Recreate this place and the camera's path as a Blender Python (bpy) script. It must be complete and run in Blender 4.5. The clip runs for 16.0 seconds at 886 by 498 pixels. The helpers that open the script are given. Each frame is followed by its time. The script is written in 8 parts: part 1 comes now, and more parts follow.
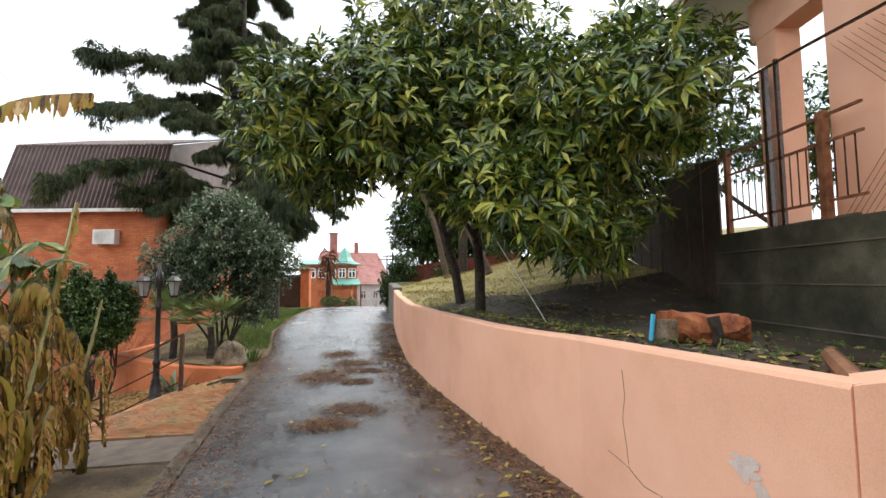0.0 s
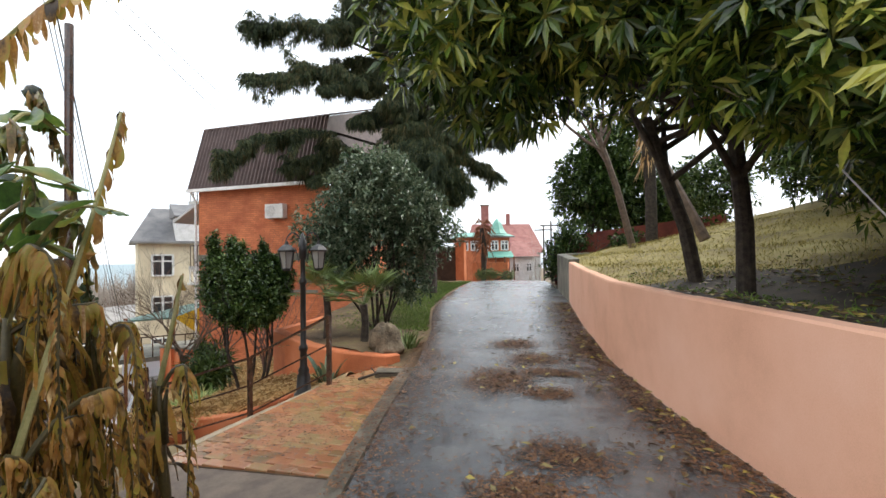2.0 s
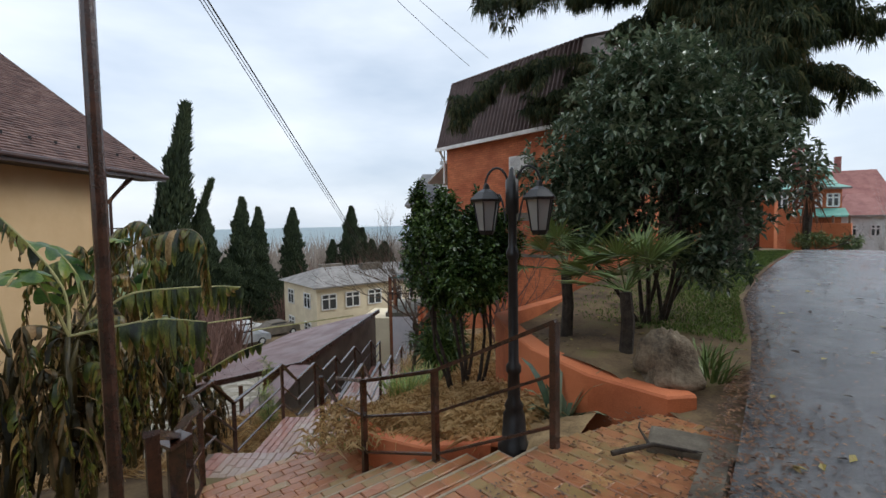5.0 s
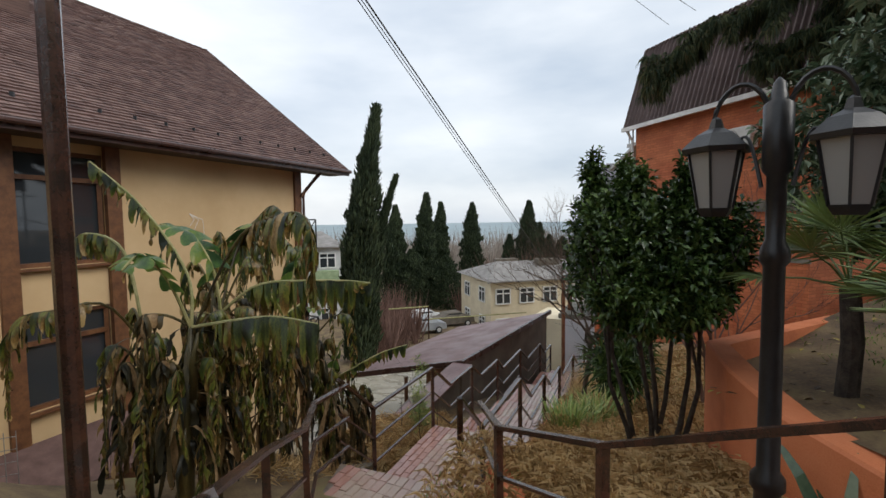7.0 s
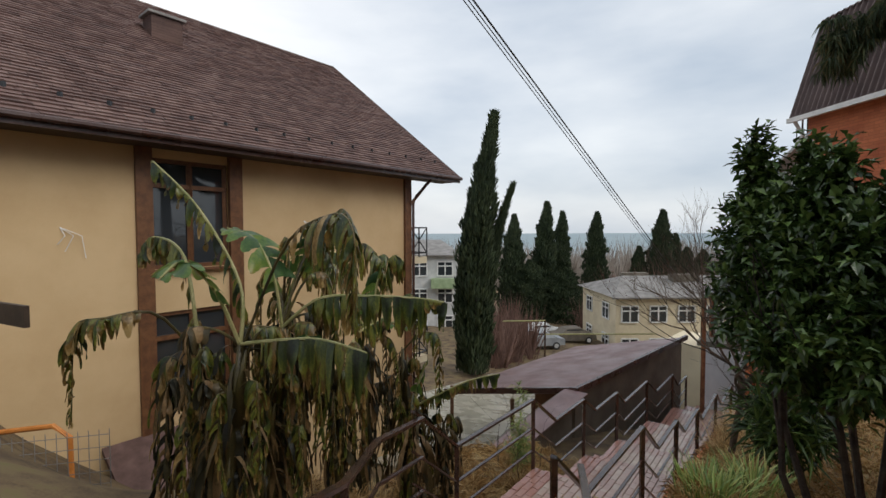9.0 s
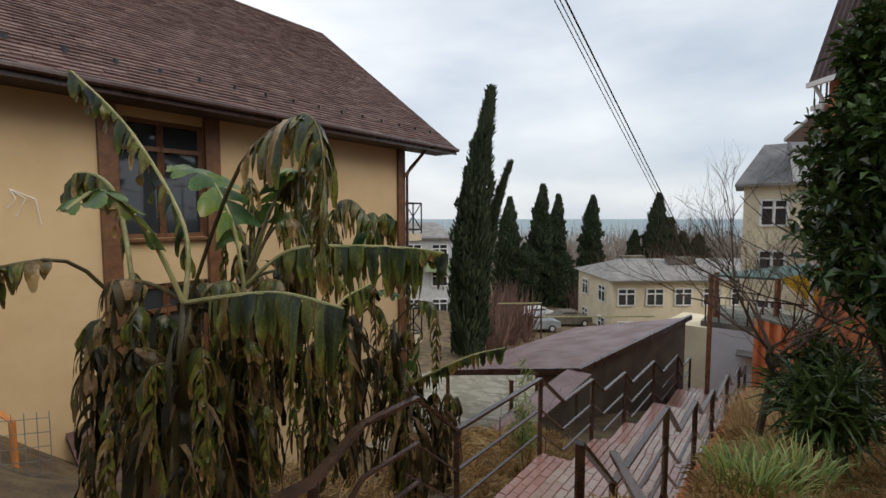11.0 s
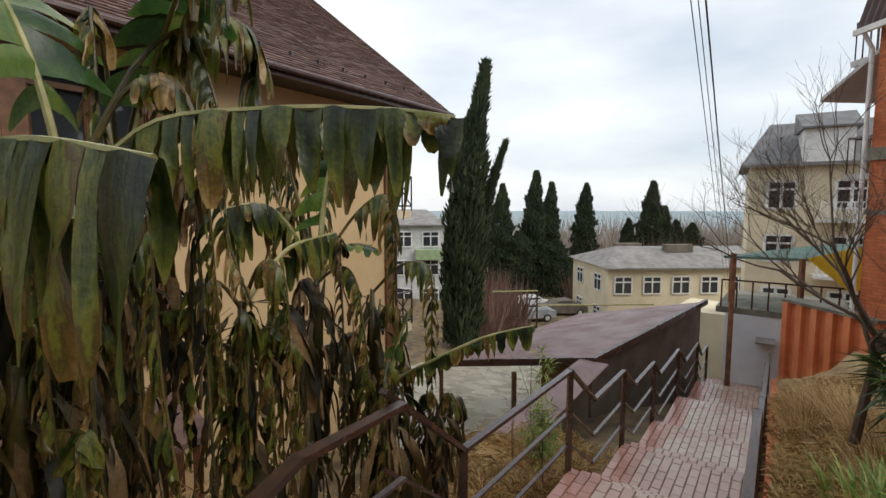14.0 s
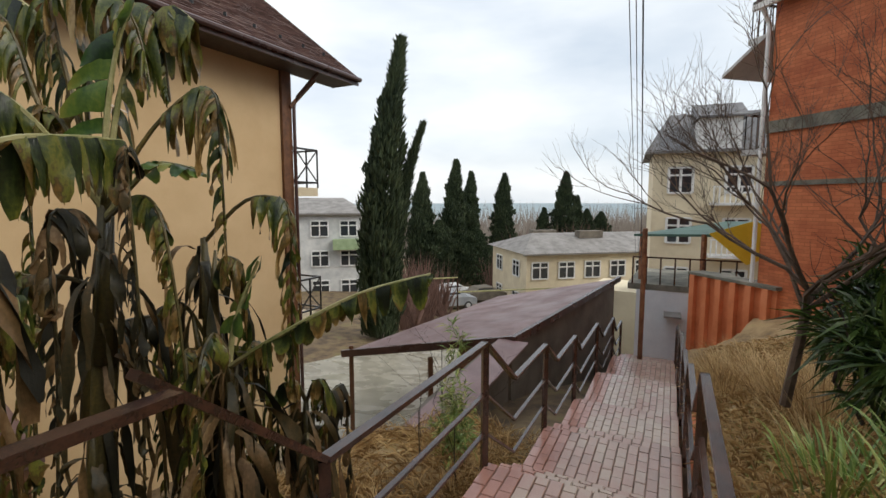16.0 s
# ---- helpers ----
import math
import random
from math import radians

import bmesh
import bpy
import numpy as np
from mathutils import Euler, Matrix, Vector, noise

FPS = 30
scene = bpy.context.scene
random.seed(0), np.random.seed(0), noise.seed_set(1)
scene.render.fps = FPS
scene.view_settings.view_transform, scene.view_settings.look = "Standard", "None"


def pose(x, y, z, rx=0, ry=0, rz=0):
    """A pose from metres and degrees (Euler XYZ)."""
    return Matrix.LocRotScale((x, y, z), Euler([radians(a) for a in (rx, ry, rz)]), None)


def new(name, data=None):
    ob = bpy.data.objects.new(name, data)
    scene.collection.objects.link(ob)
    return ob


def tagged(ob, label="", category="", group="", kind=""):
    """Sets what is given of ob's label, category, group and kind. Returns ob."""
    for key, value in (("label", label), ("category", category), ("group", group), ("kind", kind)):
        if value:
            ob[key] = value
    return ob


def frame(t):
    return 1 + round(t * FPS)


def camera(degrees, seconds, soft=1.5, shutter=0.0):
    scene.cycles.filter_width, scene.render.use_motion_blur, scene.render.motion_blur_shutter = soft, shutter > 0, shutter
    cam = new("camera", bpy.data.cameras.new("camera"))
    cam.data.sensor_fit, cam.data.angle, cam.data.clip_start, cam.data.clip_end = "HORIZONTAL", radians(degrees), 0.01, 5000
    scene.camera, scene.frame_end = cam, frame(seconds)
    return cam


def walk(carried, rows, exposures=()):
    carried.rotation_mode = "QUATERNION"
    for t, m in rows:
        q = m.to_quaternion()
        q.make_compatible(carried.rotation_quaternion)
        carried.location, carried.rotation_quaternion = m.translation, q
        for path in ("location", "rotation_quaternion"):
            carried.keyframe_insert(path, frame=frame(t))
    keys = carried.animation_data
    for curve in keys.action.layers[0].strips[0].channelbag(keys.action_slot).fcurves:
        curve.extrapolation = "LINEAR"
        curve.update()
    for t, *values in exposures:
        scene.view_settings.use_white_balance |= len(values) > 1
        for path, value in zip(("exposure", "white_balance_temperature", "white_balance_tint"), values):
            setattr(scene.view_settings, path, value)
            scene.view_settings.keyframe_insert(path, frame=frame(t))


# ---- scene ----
from mathutils.bvhtree import BVHTree

cam = camera(87.7, 16.0)
METRES, EYE, TILT, LEAN, TURN = 11.5, 1.55, 4.2, 0.5, 0.0
ROWS = [
    (0.0, 0.0, 0.0, 0.0, -0.0, 0.0, -0.0),
    (0.5, -0.0237, 0.0441, -0.0046, 7.11, -0.6, 0.7),
    (1.0, -0.0409, 0.0914, -0.0106, 12.16, -1.16, 1.14),
    (1.5, -0.0583, 0.1398, -0.0149, 15.18, -2.25, 1.39),
    (2.0, -0.0749, 0.1907, -0.0187, 18.24, -3.1, 1.6),
    (2.5, -0.0902, 0.2385, -0.0222, 22.04, -3.74, 1.97),
    (3.0, -0.1071, 0.2801, -0.0258, 27.16, -4.43, 2.43),
    (3.5, -0.1248, 0.3253, -0.028, 32.12, -5.14, 2.81),
    (4.0, -0.1497, 0.359, -0.0312, 37.82, -5.85, 3.19),
    (4.5, -0.1717, 0.3922, -0.0354, 43.73, -6.54, 3.56),
    (5.0, -0.1955, 0.4164, -0.0411, 49.66, -6.34, 3.87),
    (7.5, -0.3115, 0.5096, -0.0581, 75.4, -4.66, 4.53),
    (8.0, -0.3332, 0.5206, -0.0573, 78.64, -3.85, 4.39),
    (8.5, -0.3505, 0.5355, -0.0584, 83.38, -3.41, 4.28),
    (9.0, -0.3622, 0.5417, -0.0631, 86.66, -2.96, 4.28),
    (9.5, -0.3776, 0.5373, -0.0747, 87.31, -3.18, 4.29),
    (10.0, -0.394, 0.5405, -0.0811, 86.87, -3.73, 4.27),
    (12.5, -0.49, 0.5377, -0.1282, 86.15, -5.81, 4.03),
    (13.0, -0.5148, 0.5434, -0.1409, 86.88, -6.23, 3.99),
    (13.5, -0.5421, 0.54, -0.1438, 85.88, -6.26, 4.17),
    (14.0, -0.5635, 0.5405, -0.143, 84.77, -5.91, 4.05),
    (14.5, -0.5804, 0.5473, -0.1525, 82.51, -5.98, 3.97),
    (15.0, -0.5988, 0.5572, -0.1599, 80.4, -6.13, 3.92),
    (15.5, -0.6195, 0.5582, -0.175, 77.97, -6.77, 3.91),
    (16.0, -0.6425, 0.5732, -0.1863, 75.13, -7.5, 3.9),
]
# overcast day after rain: stops and white balance keyed as the clip's camera adapts
EXPOSURES = [(0.0, 1.55, 6900, 10), (1.5, 1.42, 6800, 10), (2.5, 1.33, 6750, 10), (3.5, 0.88, 6450, 10), (5.0, 0.42, 6300, 10), (7.5, 0.38, 6650, 10), (9.0, 0.22, 6650, 10), (10.0, 0.17, 6600, 10), (12.5, 0.5, 6850, 10), (14.0, 0.52, 6850, 10), (16.0, 0.55, 6850, 10)]
walk(cam, [(t, pose(0, 0, EYE, TILT, LEAN, TURN) @ pose(METRES * x, METRES * y, METRES * z, 90 + pitch, roll, yaw)) for t, x, y, z, yaw, pitch, roll in ROWS], EXPOSURES)

# ---- world and light ----
SUN_ELEV, SUN_ROT = radians(42), radians(230)
world = bpy.data.worlds.new("overcast_sky")
scene.world = world
world.use_nodes = True
wn, wl = world.node_tree.nodes, world.node_tree.links
wn.clear()
w_out = wn.new("ShaderNodeOutputWorld")
w_bg = wn.new("ShaderNodeBackground")
w_sky = wn.new("ShaderNodeTexSky")
w_sky.sky_type, w_sky.sun_disc, w_sky.sun_elevation, w_sky.sun_rotation = "NISHITA", False, SUN_ELEV, SUN_ROT
w_sky.dust_density = 3.0
w_dim = wn.new("ShaderNodeMix")
w_dim.data_type, w_dim.blend_type = "RGBA", "MULTIPLY"
w_dim.inputs[0].default_value = 1.0
w_dim.inputs[7].default_value = (0.11, 0.11, 0.11, 1)
w_tc = wn.new("ShaderNodeTexCoord")
w_map = wn.new("ShaderNodeMapping")
w_map.inputs["Scale"].default_value = (1.0, 1.0, 3.2)
w_noise = wn.new("ShaderNodeTexNoise")
w_noise.inputs["Scale"].default_value, w_noise.inputs["Detail"].default_value, w_noise.inputs["Roughness"].default_value = 2.2, 5.0, 0.5
w_ramp = wn.new("ShaderNodeValToRGB")
w_ramp.color_ramp.elements[0].position, w_ramp.color_ramp.elements[0].color = 0.32, (0.50, 0.58, 0.68, 1)
w_ramp.color_ramp.elements[1].position, w_ramp.color_ramp.elements[1].color = 0.68, (0.80, 0.85, 0.90, 1)
w_mix = wn.new("ShaderNodeMix")
w_mix.data_type = "RGBA"
w_mix.inputs[0].default_value = 0.82
wl.new(w_tc.outputs["Generated"], w_map.inputs["Vector"])
wl.new(w_map.outputs[0], w_noise.inputs["Vector"])
wl.new(w_noise.outputs[0], w_ramp.inputs[0])
wl.new(w_sky.outputs[0], w_dim.inputs[6])
wl.new(w_dim.outputs[2], w_mix.inputs[6])
wl.new(w_ramp.outputs[0], w_mix.inputs[7])
wl.new(w_mix.outputs[2], w_bg.inputs[0])
w_bg.inputs[1].default_value = 1.0
wl.new(w_bg.outputs[0], w_out.inputs[0])
sun_data = bpy.data.lights.new("sun", "SUN")
sun_data.energy, sun_data.angle, sun_data.color = 1.5, radians(40), (1.0, 0.97, 0.92)
sun = new("sun", sun_data)
sun.rotation_euler = (radians(48), 0, radians(140))


# ---- materials ----
def material(name, stops, scale=6.0, rough=0.7, bump=0.15, fine=60.0, metallic=0.0, island=0.0, wet=0.0, detail=6.0, streak=False, spec=0.5, uneven=None, wither=0.0, thin=0.0):
    """Procedural surface: a colour ramp over noise at two scales, a fine bump, optional wet patches and variation by piece."""
    m = bpy.data.materials.new(name)
    m.use_nodes = True
    n, l = m.node_tree.nodes, m.node_tree.links
    b = n["Principled BSDF"]
    tc = n.new("ShaderNodeTexCoord")
    mp = n.new("ShaderNodeMapping")
    mp.inputs["Scale"].default_value = (1, 1, 0.15) if streak else (1, 1, 1)
    geo = n.new("ShaderNodeNewGeometry")
    l.new(geo.outputs["Position"], mp.inputs["Vector"])
    n1 = n.new("ShaderNodeTexNoise")
    n1.inputs["Scale"].default_value, n1.inputs["Detail"].default_value, n1.inputs["Roughness"].default_value = scale, detail, 0.62
    l.new(mp.outputs[0], n1.inputs["Vector"])
    n2 = n.new("ShaderNodeTexNoise")
    n2.inputs["Scale"].default_value, n2.inputs["Detail"].default_value = fine, 3.0
    l.new(geo.outputs["Position"], n2.inputs["Vector"])
    mix = n.new("ShaderNodeMath")
    mix.operation = "MULTIPLY_ADD"
    mix.inputs[1].default_value, mix.inputs[2].default_value = 0.3, -0.15
    l.new(n2.outputs[0], mix.inputs[0])
    add = n.new("ShaderNodeMath")
    l.new(n1.outputs[0], add.inputs[0])
    l.new(mix.outputs[0], add.inputs[1])
    fac = add
    if island:
        isl = n.new("ShaderNodeMath")
        isl.operation = "MULTIPLY_ADD"
        isl.inputs[1].default_value, isl.inputs[2].default_value = island, -island / 2
        l.new(geo.outputs["Random Per Island"], isl.inputs[0])
        fac = n.new("ShaderNodeMath")
        l.new(add.outputs[0], fac.inputs[0])
        l.new(isl.outputs[0], fac.inputs[1])
    if uneven:
        obi = n.new("ShaderNodeObjectInfo")
        ob2 = n.new("ShaderNodeMath")
        ob2.operation = "MULTIPLY_ADD"
        ob2.inputs[1].default_value, ob2.inputs[2].default_value = uneven, -uneven / 2
        l.new(obi.outputs["Random"], ob2.inputs[0])
        f2 = n.new("ShaderNodeMath")
        l.new(fac.outputs[0], f2.inputs[0])
        l.new(ob2.outputs[0], f2.inputs[1])
        fac = f2
    if wither:
        wat = n.new("ShaderNodeAttribute")
        wat.attribute_name = "wither"
        w2 = n.new("ShaderNodeMath")
        w2.operation = "MULTIPLY_ADD"
        w2.inputs[1].default_value, w2.inputs[2].default_value = wither, -wither * 0.4
        l.new(wat.outputs["Fac"], w2.inputs[0])
        f3 = n.new("ShaderNodeMath")
        l.new(fac.outputs[0], f3.inputs[0])
        l.new(w2.outputs[0], f3.inputs[1])
        fac = f3
    ramp = n.new("ShaderNodeValToRGB")
    el = ramp.color_ramp.elements
    while len(el) < len(stops):
        el.new(0.5)
    for e, (p, c) in zip(el, stops):
        e.position, e.color = p, (*c, 1)
    l.new(fac.outputs[0], ramp.inputs[0])
    l.new(ramp.outputs[0], b.inputs["Base Color"])
    b.inputs["Metallic"].default_value = metallic
    b.inputs["Specular IOR Level"].default_value = spec
    if wet:
        n3 = n.new("ShaderNodeTexNoise")
        n3.inputs["Scale"].default_value, n3.inputs["Detail"].default_value = 1.1, 4.0
        l.new(geo.outputs["Position"], n3.inputs["Vector"])
        r3 = n.new("ShaderNodeMapRange")
        r3.inputs[1].default_value, r3.inputs[2].default_value = 0.38, 0.62
        r3.inputs[3].default_value, r3.inputs[4].default_value = wet, rough
        l.new(n3.outputs[0], r3.inputs[0])
        l.new(r3.outputs[0], b.inputs["Roughness"])
    else:
        b.inputs["Roughness"].default_value = rough
    if bump:
        bp = n.new("ShaderNodeBump")
        bp.inputs["Strength"].default_value, bp.inputs["Distance"].default_value = bump, 0.02
        l.new(add.outputs[0], bp.inputs["Height"])
        l.new(bp.outputs[0], b.inputs["Normal"])
    if thin:
        tr = n.new("ShaderNodeBsdfTranslucent")
        l.new(ramp.outputs[0], tr.inputs["Color"])
        ms = n.new("ShaderNodeMixShader")
        ms.inputs[0].default_value = thin
        l.new(b.outputs[0], ms.inputs[1])
        l.new(tr.outputs[0], ms.inputs[2])
        l.new(ms.outputs[0], n["Material Output"].inputs["Surface"])
    return m


def two(a, c, lo=0.35, hi=0.65):
    return [(lo, a), (hi, c)]


def glass(name, tint, rough=0.03):
    m = bpy.data.materials.new(name)
    m.use_nodes = True
    b = m.node_tree.nodes["Principled BSDF"]
    b.inputs["Base Color"].default_value = (*tint, 1)
    b.inputs["Roughness"].default_value = rough
    b.inputs["Specular IOR Level"].default_value = 0.8
    return m


M_ASPHALT = material("wet_asphalt", [(0.3, (0.055, 0.056, 0.06)), (0.5, (0.105, 0.106, 0.11)), (0.7, (0.17, 0.167, 0.16))], 2.2, 0.29, 0.6, 190, wet=0.16, spec=0.9)
M_KERB = material("worn_damp_concrete", [(0.3, (0.06, 0.05, 0.032)), (0.5, (0.13, 0.11, 0.08)), (0.7, (0.22, 0.19, 0.145))], 3, 0.75, 0.5, 70)
M_PINK = material("salmon_render", [(0.25, (0.66, 0.35, 0.23)), (0.5, (0.80, 0.45, 0.31)), (0.72, (0.85, 0.51, 0.37))], 0.9, 0.8, 0.25, 120)
M_CONCRETE = material("mossy_concrete", [(0.3, (0.055, 0.06, 0.045)), (0.5, (0.16, 0.155, 0.125)), (0.7, (0.27, 0.25, 0.2))], 1.6, 0.75, 0.5, 60)
M_ORANGE = material("orange_render", [(0.28, (0.40, 0.10, 0.035)), (0.5, (0.62, 0.19, 0.075)), (0.7, (0.68, 0.24, 0.11))], 1.1, 0.75, 0.25, 110)
M_YELLOW = material("yellow_render", two((0.52, 0.36, 0.19), (0.60, 0.43, 0.24)), 0.7, 0.85, 0.15, 150)
M_CREAM = material("cream_render", two((0.62, 0.53, 0.37), (0.74, 0.65, 0.47)), 0.8, 0.85, 0.1, 60)
M_WHITE = material("white_paint", two((0.62, 0.62, 0.6), (0.8, 0.8, 0.79)), 3, 0.5, 0.08, 60)
M_GREYWALL = material("grey_render", two((0.42, 0.43, 0.43), (0.6, 0.6, 0.58)), 1, 0.8, 0.1, 40)
M_BROWNMETAL = material("brown_sheet_metal", two((0.045, 0.022, 0.018), (0.08, 0.04, 0.032)), 3, 0.35, 0.05, 60, wet=0.22)
M_CORRUGATED = material("brown_corrugated_roofing", two((0.075, 0.045, 0.04), (0.13, 0.085, 0.075)), 2, 0.55, 0.2, 60)
M_SHINGLE = material("brown_shingle", [(0.25, (0.07, 0.037, 0.031)), (0.5, (0.13, 0.073, 0.062)), (0.75, (0.19, 0.118, 0.10))], 3, 0.7, 0.4, 130, island=0.35)
M_SHEDROOF = material("damp_brown_roofing", two((0.17, 0.10, 0.098), (0.26, 0.17, 0.165)), 1.5, 0.62, 0.15, 60, wet=0.42)
# mossy concrete with the shade of trees and porch roof in its colour
M_SHADEDWALL = material("shaded_mossy_concrete", [(0.3, (0.018, 0.02, 0.011)), (0.5, (0.055, 0.055, 0.035)), (0.72, (0.13, 0.125, 0.085))], 1.6, 0.8, 0.5, 60)
M_SHEDWALL = material("dark_plaster", two((0.10, 0.085, 0.065), (0.17, 0.145, 0.115)), 1.5, 0.8, 0.2, 70)
M_RAIL = material("wet_brown_iron", two((0.022, 0.013, 0.011), (0.075, 0.032, 0.02)), 9, 0.24, 0.15, 120, spec=0.85)
M_BLACKIRON = material("black_cast_iron", two((0.008, 0.008, 0.009), (0.02, 0.02, 0.021)), 9, 0.35, 0.1, 120)
M_RUST = material("rusty_steel", two((0.13, 0.045, 0.02), (0.30, 0.13, 0.06)), 7, 0.7, 0.3, 120)
M_PAVER = material("red_brown_pavers", [(0.2, (0.18, 0.125, 0.055)), (0.36, (0.33, 0.13, 0.06)), (0.5, (0.40, 0.175, 0.08)), (0.62, (0.27, 0.20, 0.085)), (0.74, (0.42, 0.19, 0.09)), (0.88, (0.50, 0.36, 0.15))], 1.4, 0.4, 0.3, 90, wet=0.16, uneven=0.35)
M_PAVER_PINK = material("rose_border_pavers", [(0.25, (0.32, 0.16, 0.125)), (0.5, (0.42, 0.21, 0.165)), (0.78, (0.47, 0.27, 0.21))], 1.0, 0.2, 0.2, 90, wet=0.1, uneven=0.16, spec=0.8)
M_PAVER_PLUM = material("plum_pavers", [(0.25, (0.30, 0.20, 0.155)), (0.45, (0.40, 0.245, 0.195)), (0.6, (0.42, 0.31, 0.24)), (0.8, (0.49, 0.38, 0.29))], 1.0, 0.2, 0.2, 90, wet=0.1, uneven=0.2, spec=0.8)
M_NOSING = material("pale_concrete_nosing", two((0.24, 0.19, 0.13), (0.42, 0.34, 0.23)), 5, 0.5, 0.3, 90)
M_MORTAR = material("brown_joint", two((0.11, 0.08, 0.06), (0.2, 0.15, 0.11)), 6, 0.7, 0.3, 90)
M_SOIL = material("damp_soil_and_grass", [(0.3, (0.045, 0.03, 0.018)), (0.45, (0.11, 0.072, 0.038)), (0.58, (0.18, 0.125, 0.062)), (0.75, (0.15, 0.15, 0.045))], 1.4, 0.9, 0.6, 40)
M_BANK = material("dry_grass_bank", [(0.3, (0.12, 0.09, 0.04)), (0.5, (0.26, 0.21, 0.075)), (0.7, (0.36, 0.31, 0.12))], 1.2, 0.9, 0.6, 50)
# dark soil and leaves, deepened further by tree shade mixed into the colour
M_MOULD_SHADED = material("shaded_leaf_mould", [(0.3, (0.014, 0.011, 0.008)), (0.5, (0.035, 0.025, 0.016)), (0.72, (0.075, 0.05, 0.03))], 3.0, 0.85, 0.7, 50)
M_STRAWSOIL = material("strawy_garden_soil", [(0.28, (0.12, 0.08, 0.038)), (0.45, (0.30, 0.205, 0.10)), (0.6, (0.44, 0.315, 0.16)), (0.75, (0.18, 0.23, 0.055))], 1.8, 0.9, 0.7, 60)
M_GRASS = material("green_grass", [(0.3, (0.07, 0.125, 0.02)), (0.7, (0.18, 0.27, 0.05))], 2, 0.7, 0, 30, island=0.6)
M_STRAW = material("dry_straw", [(0.25, (0.30, 0.18, 0.07)), (0.5, (0.60, 0.41, 0.19)), (0.75, (0.78, 0.61, 0.34))], 2, 0.85, 0, 30, island=0.7, thin=0.25)
M_BARK = material("dark_bark", two((0.02, 0.015, 0.012), (0.07, 0.055, 0.042)), 12, 0.9, 0.8, 90)
M_TWIG = material("brown_twig", two((0.06, 0.04, 0.028), (0.14, 0.095, 0.065)), 8, 0.8, 0.2, 60)
M_LOQUAT = material("loquat_leaf", [(0.24, (0.02, 0.048, 0.010)), (0.45, (0.06, 0.115, 0.018)), (0.64, (0.15, 0.21, 0.03)), (0.88, (0.40, 0.40, 0.07))], 0.9, 0.26, 0, 30, island=0.65, thin=0.1, spec=0.6)
M_CAMELLIA = material("camellia_leaf", [(0.22, (0.04, 0.075, 0.04)), (0.5, (0.115, 0.165, 0.095)), (0.78, (0.22, 0.27, 0.17))], 1.2, 0.26, 0, 30, island=0.7, thin=0.12, spec=0.6)
M_LAUREL = material("laurel_leaf", [(0.25, (0.025, 0.05, 0.013)), (0.55, (0.055, 0.10, 0.024)), (0.85, (0.13, 0.20, 0.05))], 1.2, 0.26, 0, 30, island=0.7, thin=0.12)
M_CEDAR = material("cedar_needles", [(0.25, (0.025, 0.042, 0.02)), (0.5, (0.055, 0.08, 0.033)), (0.7, (0.10, 0.115, 0.045)), (0.9, (0.18, 0.14, 0.06))], 0.7, 0.7, 0, 30, island=0.6, thin=0.15)
M_CYPRESS = material("cypress_foliage", [(0.25, (0.016, 0.03, 0.012)), (0.6, (0.035, 0.055, 0.02)), (0.85, (0.055, 0.075, 0.03))], 0.5, 0.8, 0, 20, island=0.6)
M_PALM = material("palm_leaf", [(0.3, (0.07, 0.12, 0.03)), (0.7, (0.19, 0.26, 0.08))], 2, 0.4, 0, 40, island=0.5)
M_BANANA = material("frosted_banana_leaf", [(0.16, (0.008, 0.014, 0.005)), (0.32, (0.03, 0.046, 0.011)), (0.45, (0.075, 0.095, 0.017)), (0.57, (0.17, 0.17, 0.028)), (0.66, (0.085, 0.06, 0.016)), (0.78, (0.19, 0.11, 0.028)), (0.95, (0.42, 0.29, 0.12))], 16.0, 0.34, 0.35, 60, island=0.5, streak=True, wither=0.45, thin=0.2)
M_BANANA_RAG = material("rotten_banana_rags", [(0.2, (0.010, 0.010, 0.005)), (0.4, (0.032, 0.028, 0.010)), (0.6, (0.085, 0.055, 0.018)), (0.78, (0.19, 0.11, 0.045)), (0.95, (0.36, 0.24, 0.12))], 9.0, 0.55, 0.3, 50, island=0.7, streak=True, thin=0.12)
M_BANANA_GREEN = material("green_banana_leaf", [(0.2, (0.02, 0.05, 0.016)), (0.42, (0.055, 0.12, 0.028)), (0.62, (0.13, 0.21, 0.04)), (0.8, (0.25, 0.27, 0.055)), (0.95, (0.33, 0.23, 0.08))], 7.0, 0.3, 0.25, 50, island=0.4, streak=True, wither=0.3, thin=0.35)
M_BANANA_DRY = material("withered_banana_leaf", [(0.12, (0.04, 0.022, 0.008)), (0.24, (0.18, 0.10, 0.025)), (0.38, (0.42, 0.25, 0.055)), (0.5, (0.34, 0.30, 0.05)), (0.62, (0.52, 0.28, 0.075)), (0.76, (0.34, 0.17, 0.05)), (0.92, (0.78, 0.58, 0.30))], 11.0, 0.45, 0.3, 50, island=0.6, streak=True, wither=0.3, thin=0.4)
M_BANANA_STEM = material("banana_stem", [(0.3, (0.02, 0.016, 0.007)), (0.5, (0.075, 0.06, 0.018)), (0.72, (0.19, 0.13, 0.035))], 5, 0.45, 0.4, 60, streak=True)
M_MIDRIB = material("banana_midrib", two((0.20, 0.21, 0.07), (0.38, 0.34, 0.16)), 6, 0.5, 0.1, 60)
M_LILY = material("fresh_lily_leaf", [(0.3, (0.12, 0.20, 0.04)), (0.55, (0.25, 0.34, 0.08)), (0.85, (0.45, 0.42, 0.14))], 2, 0.4, 0, 40, island=0.6)
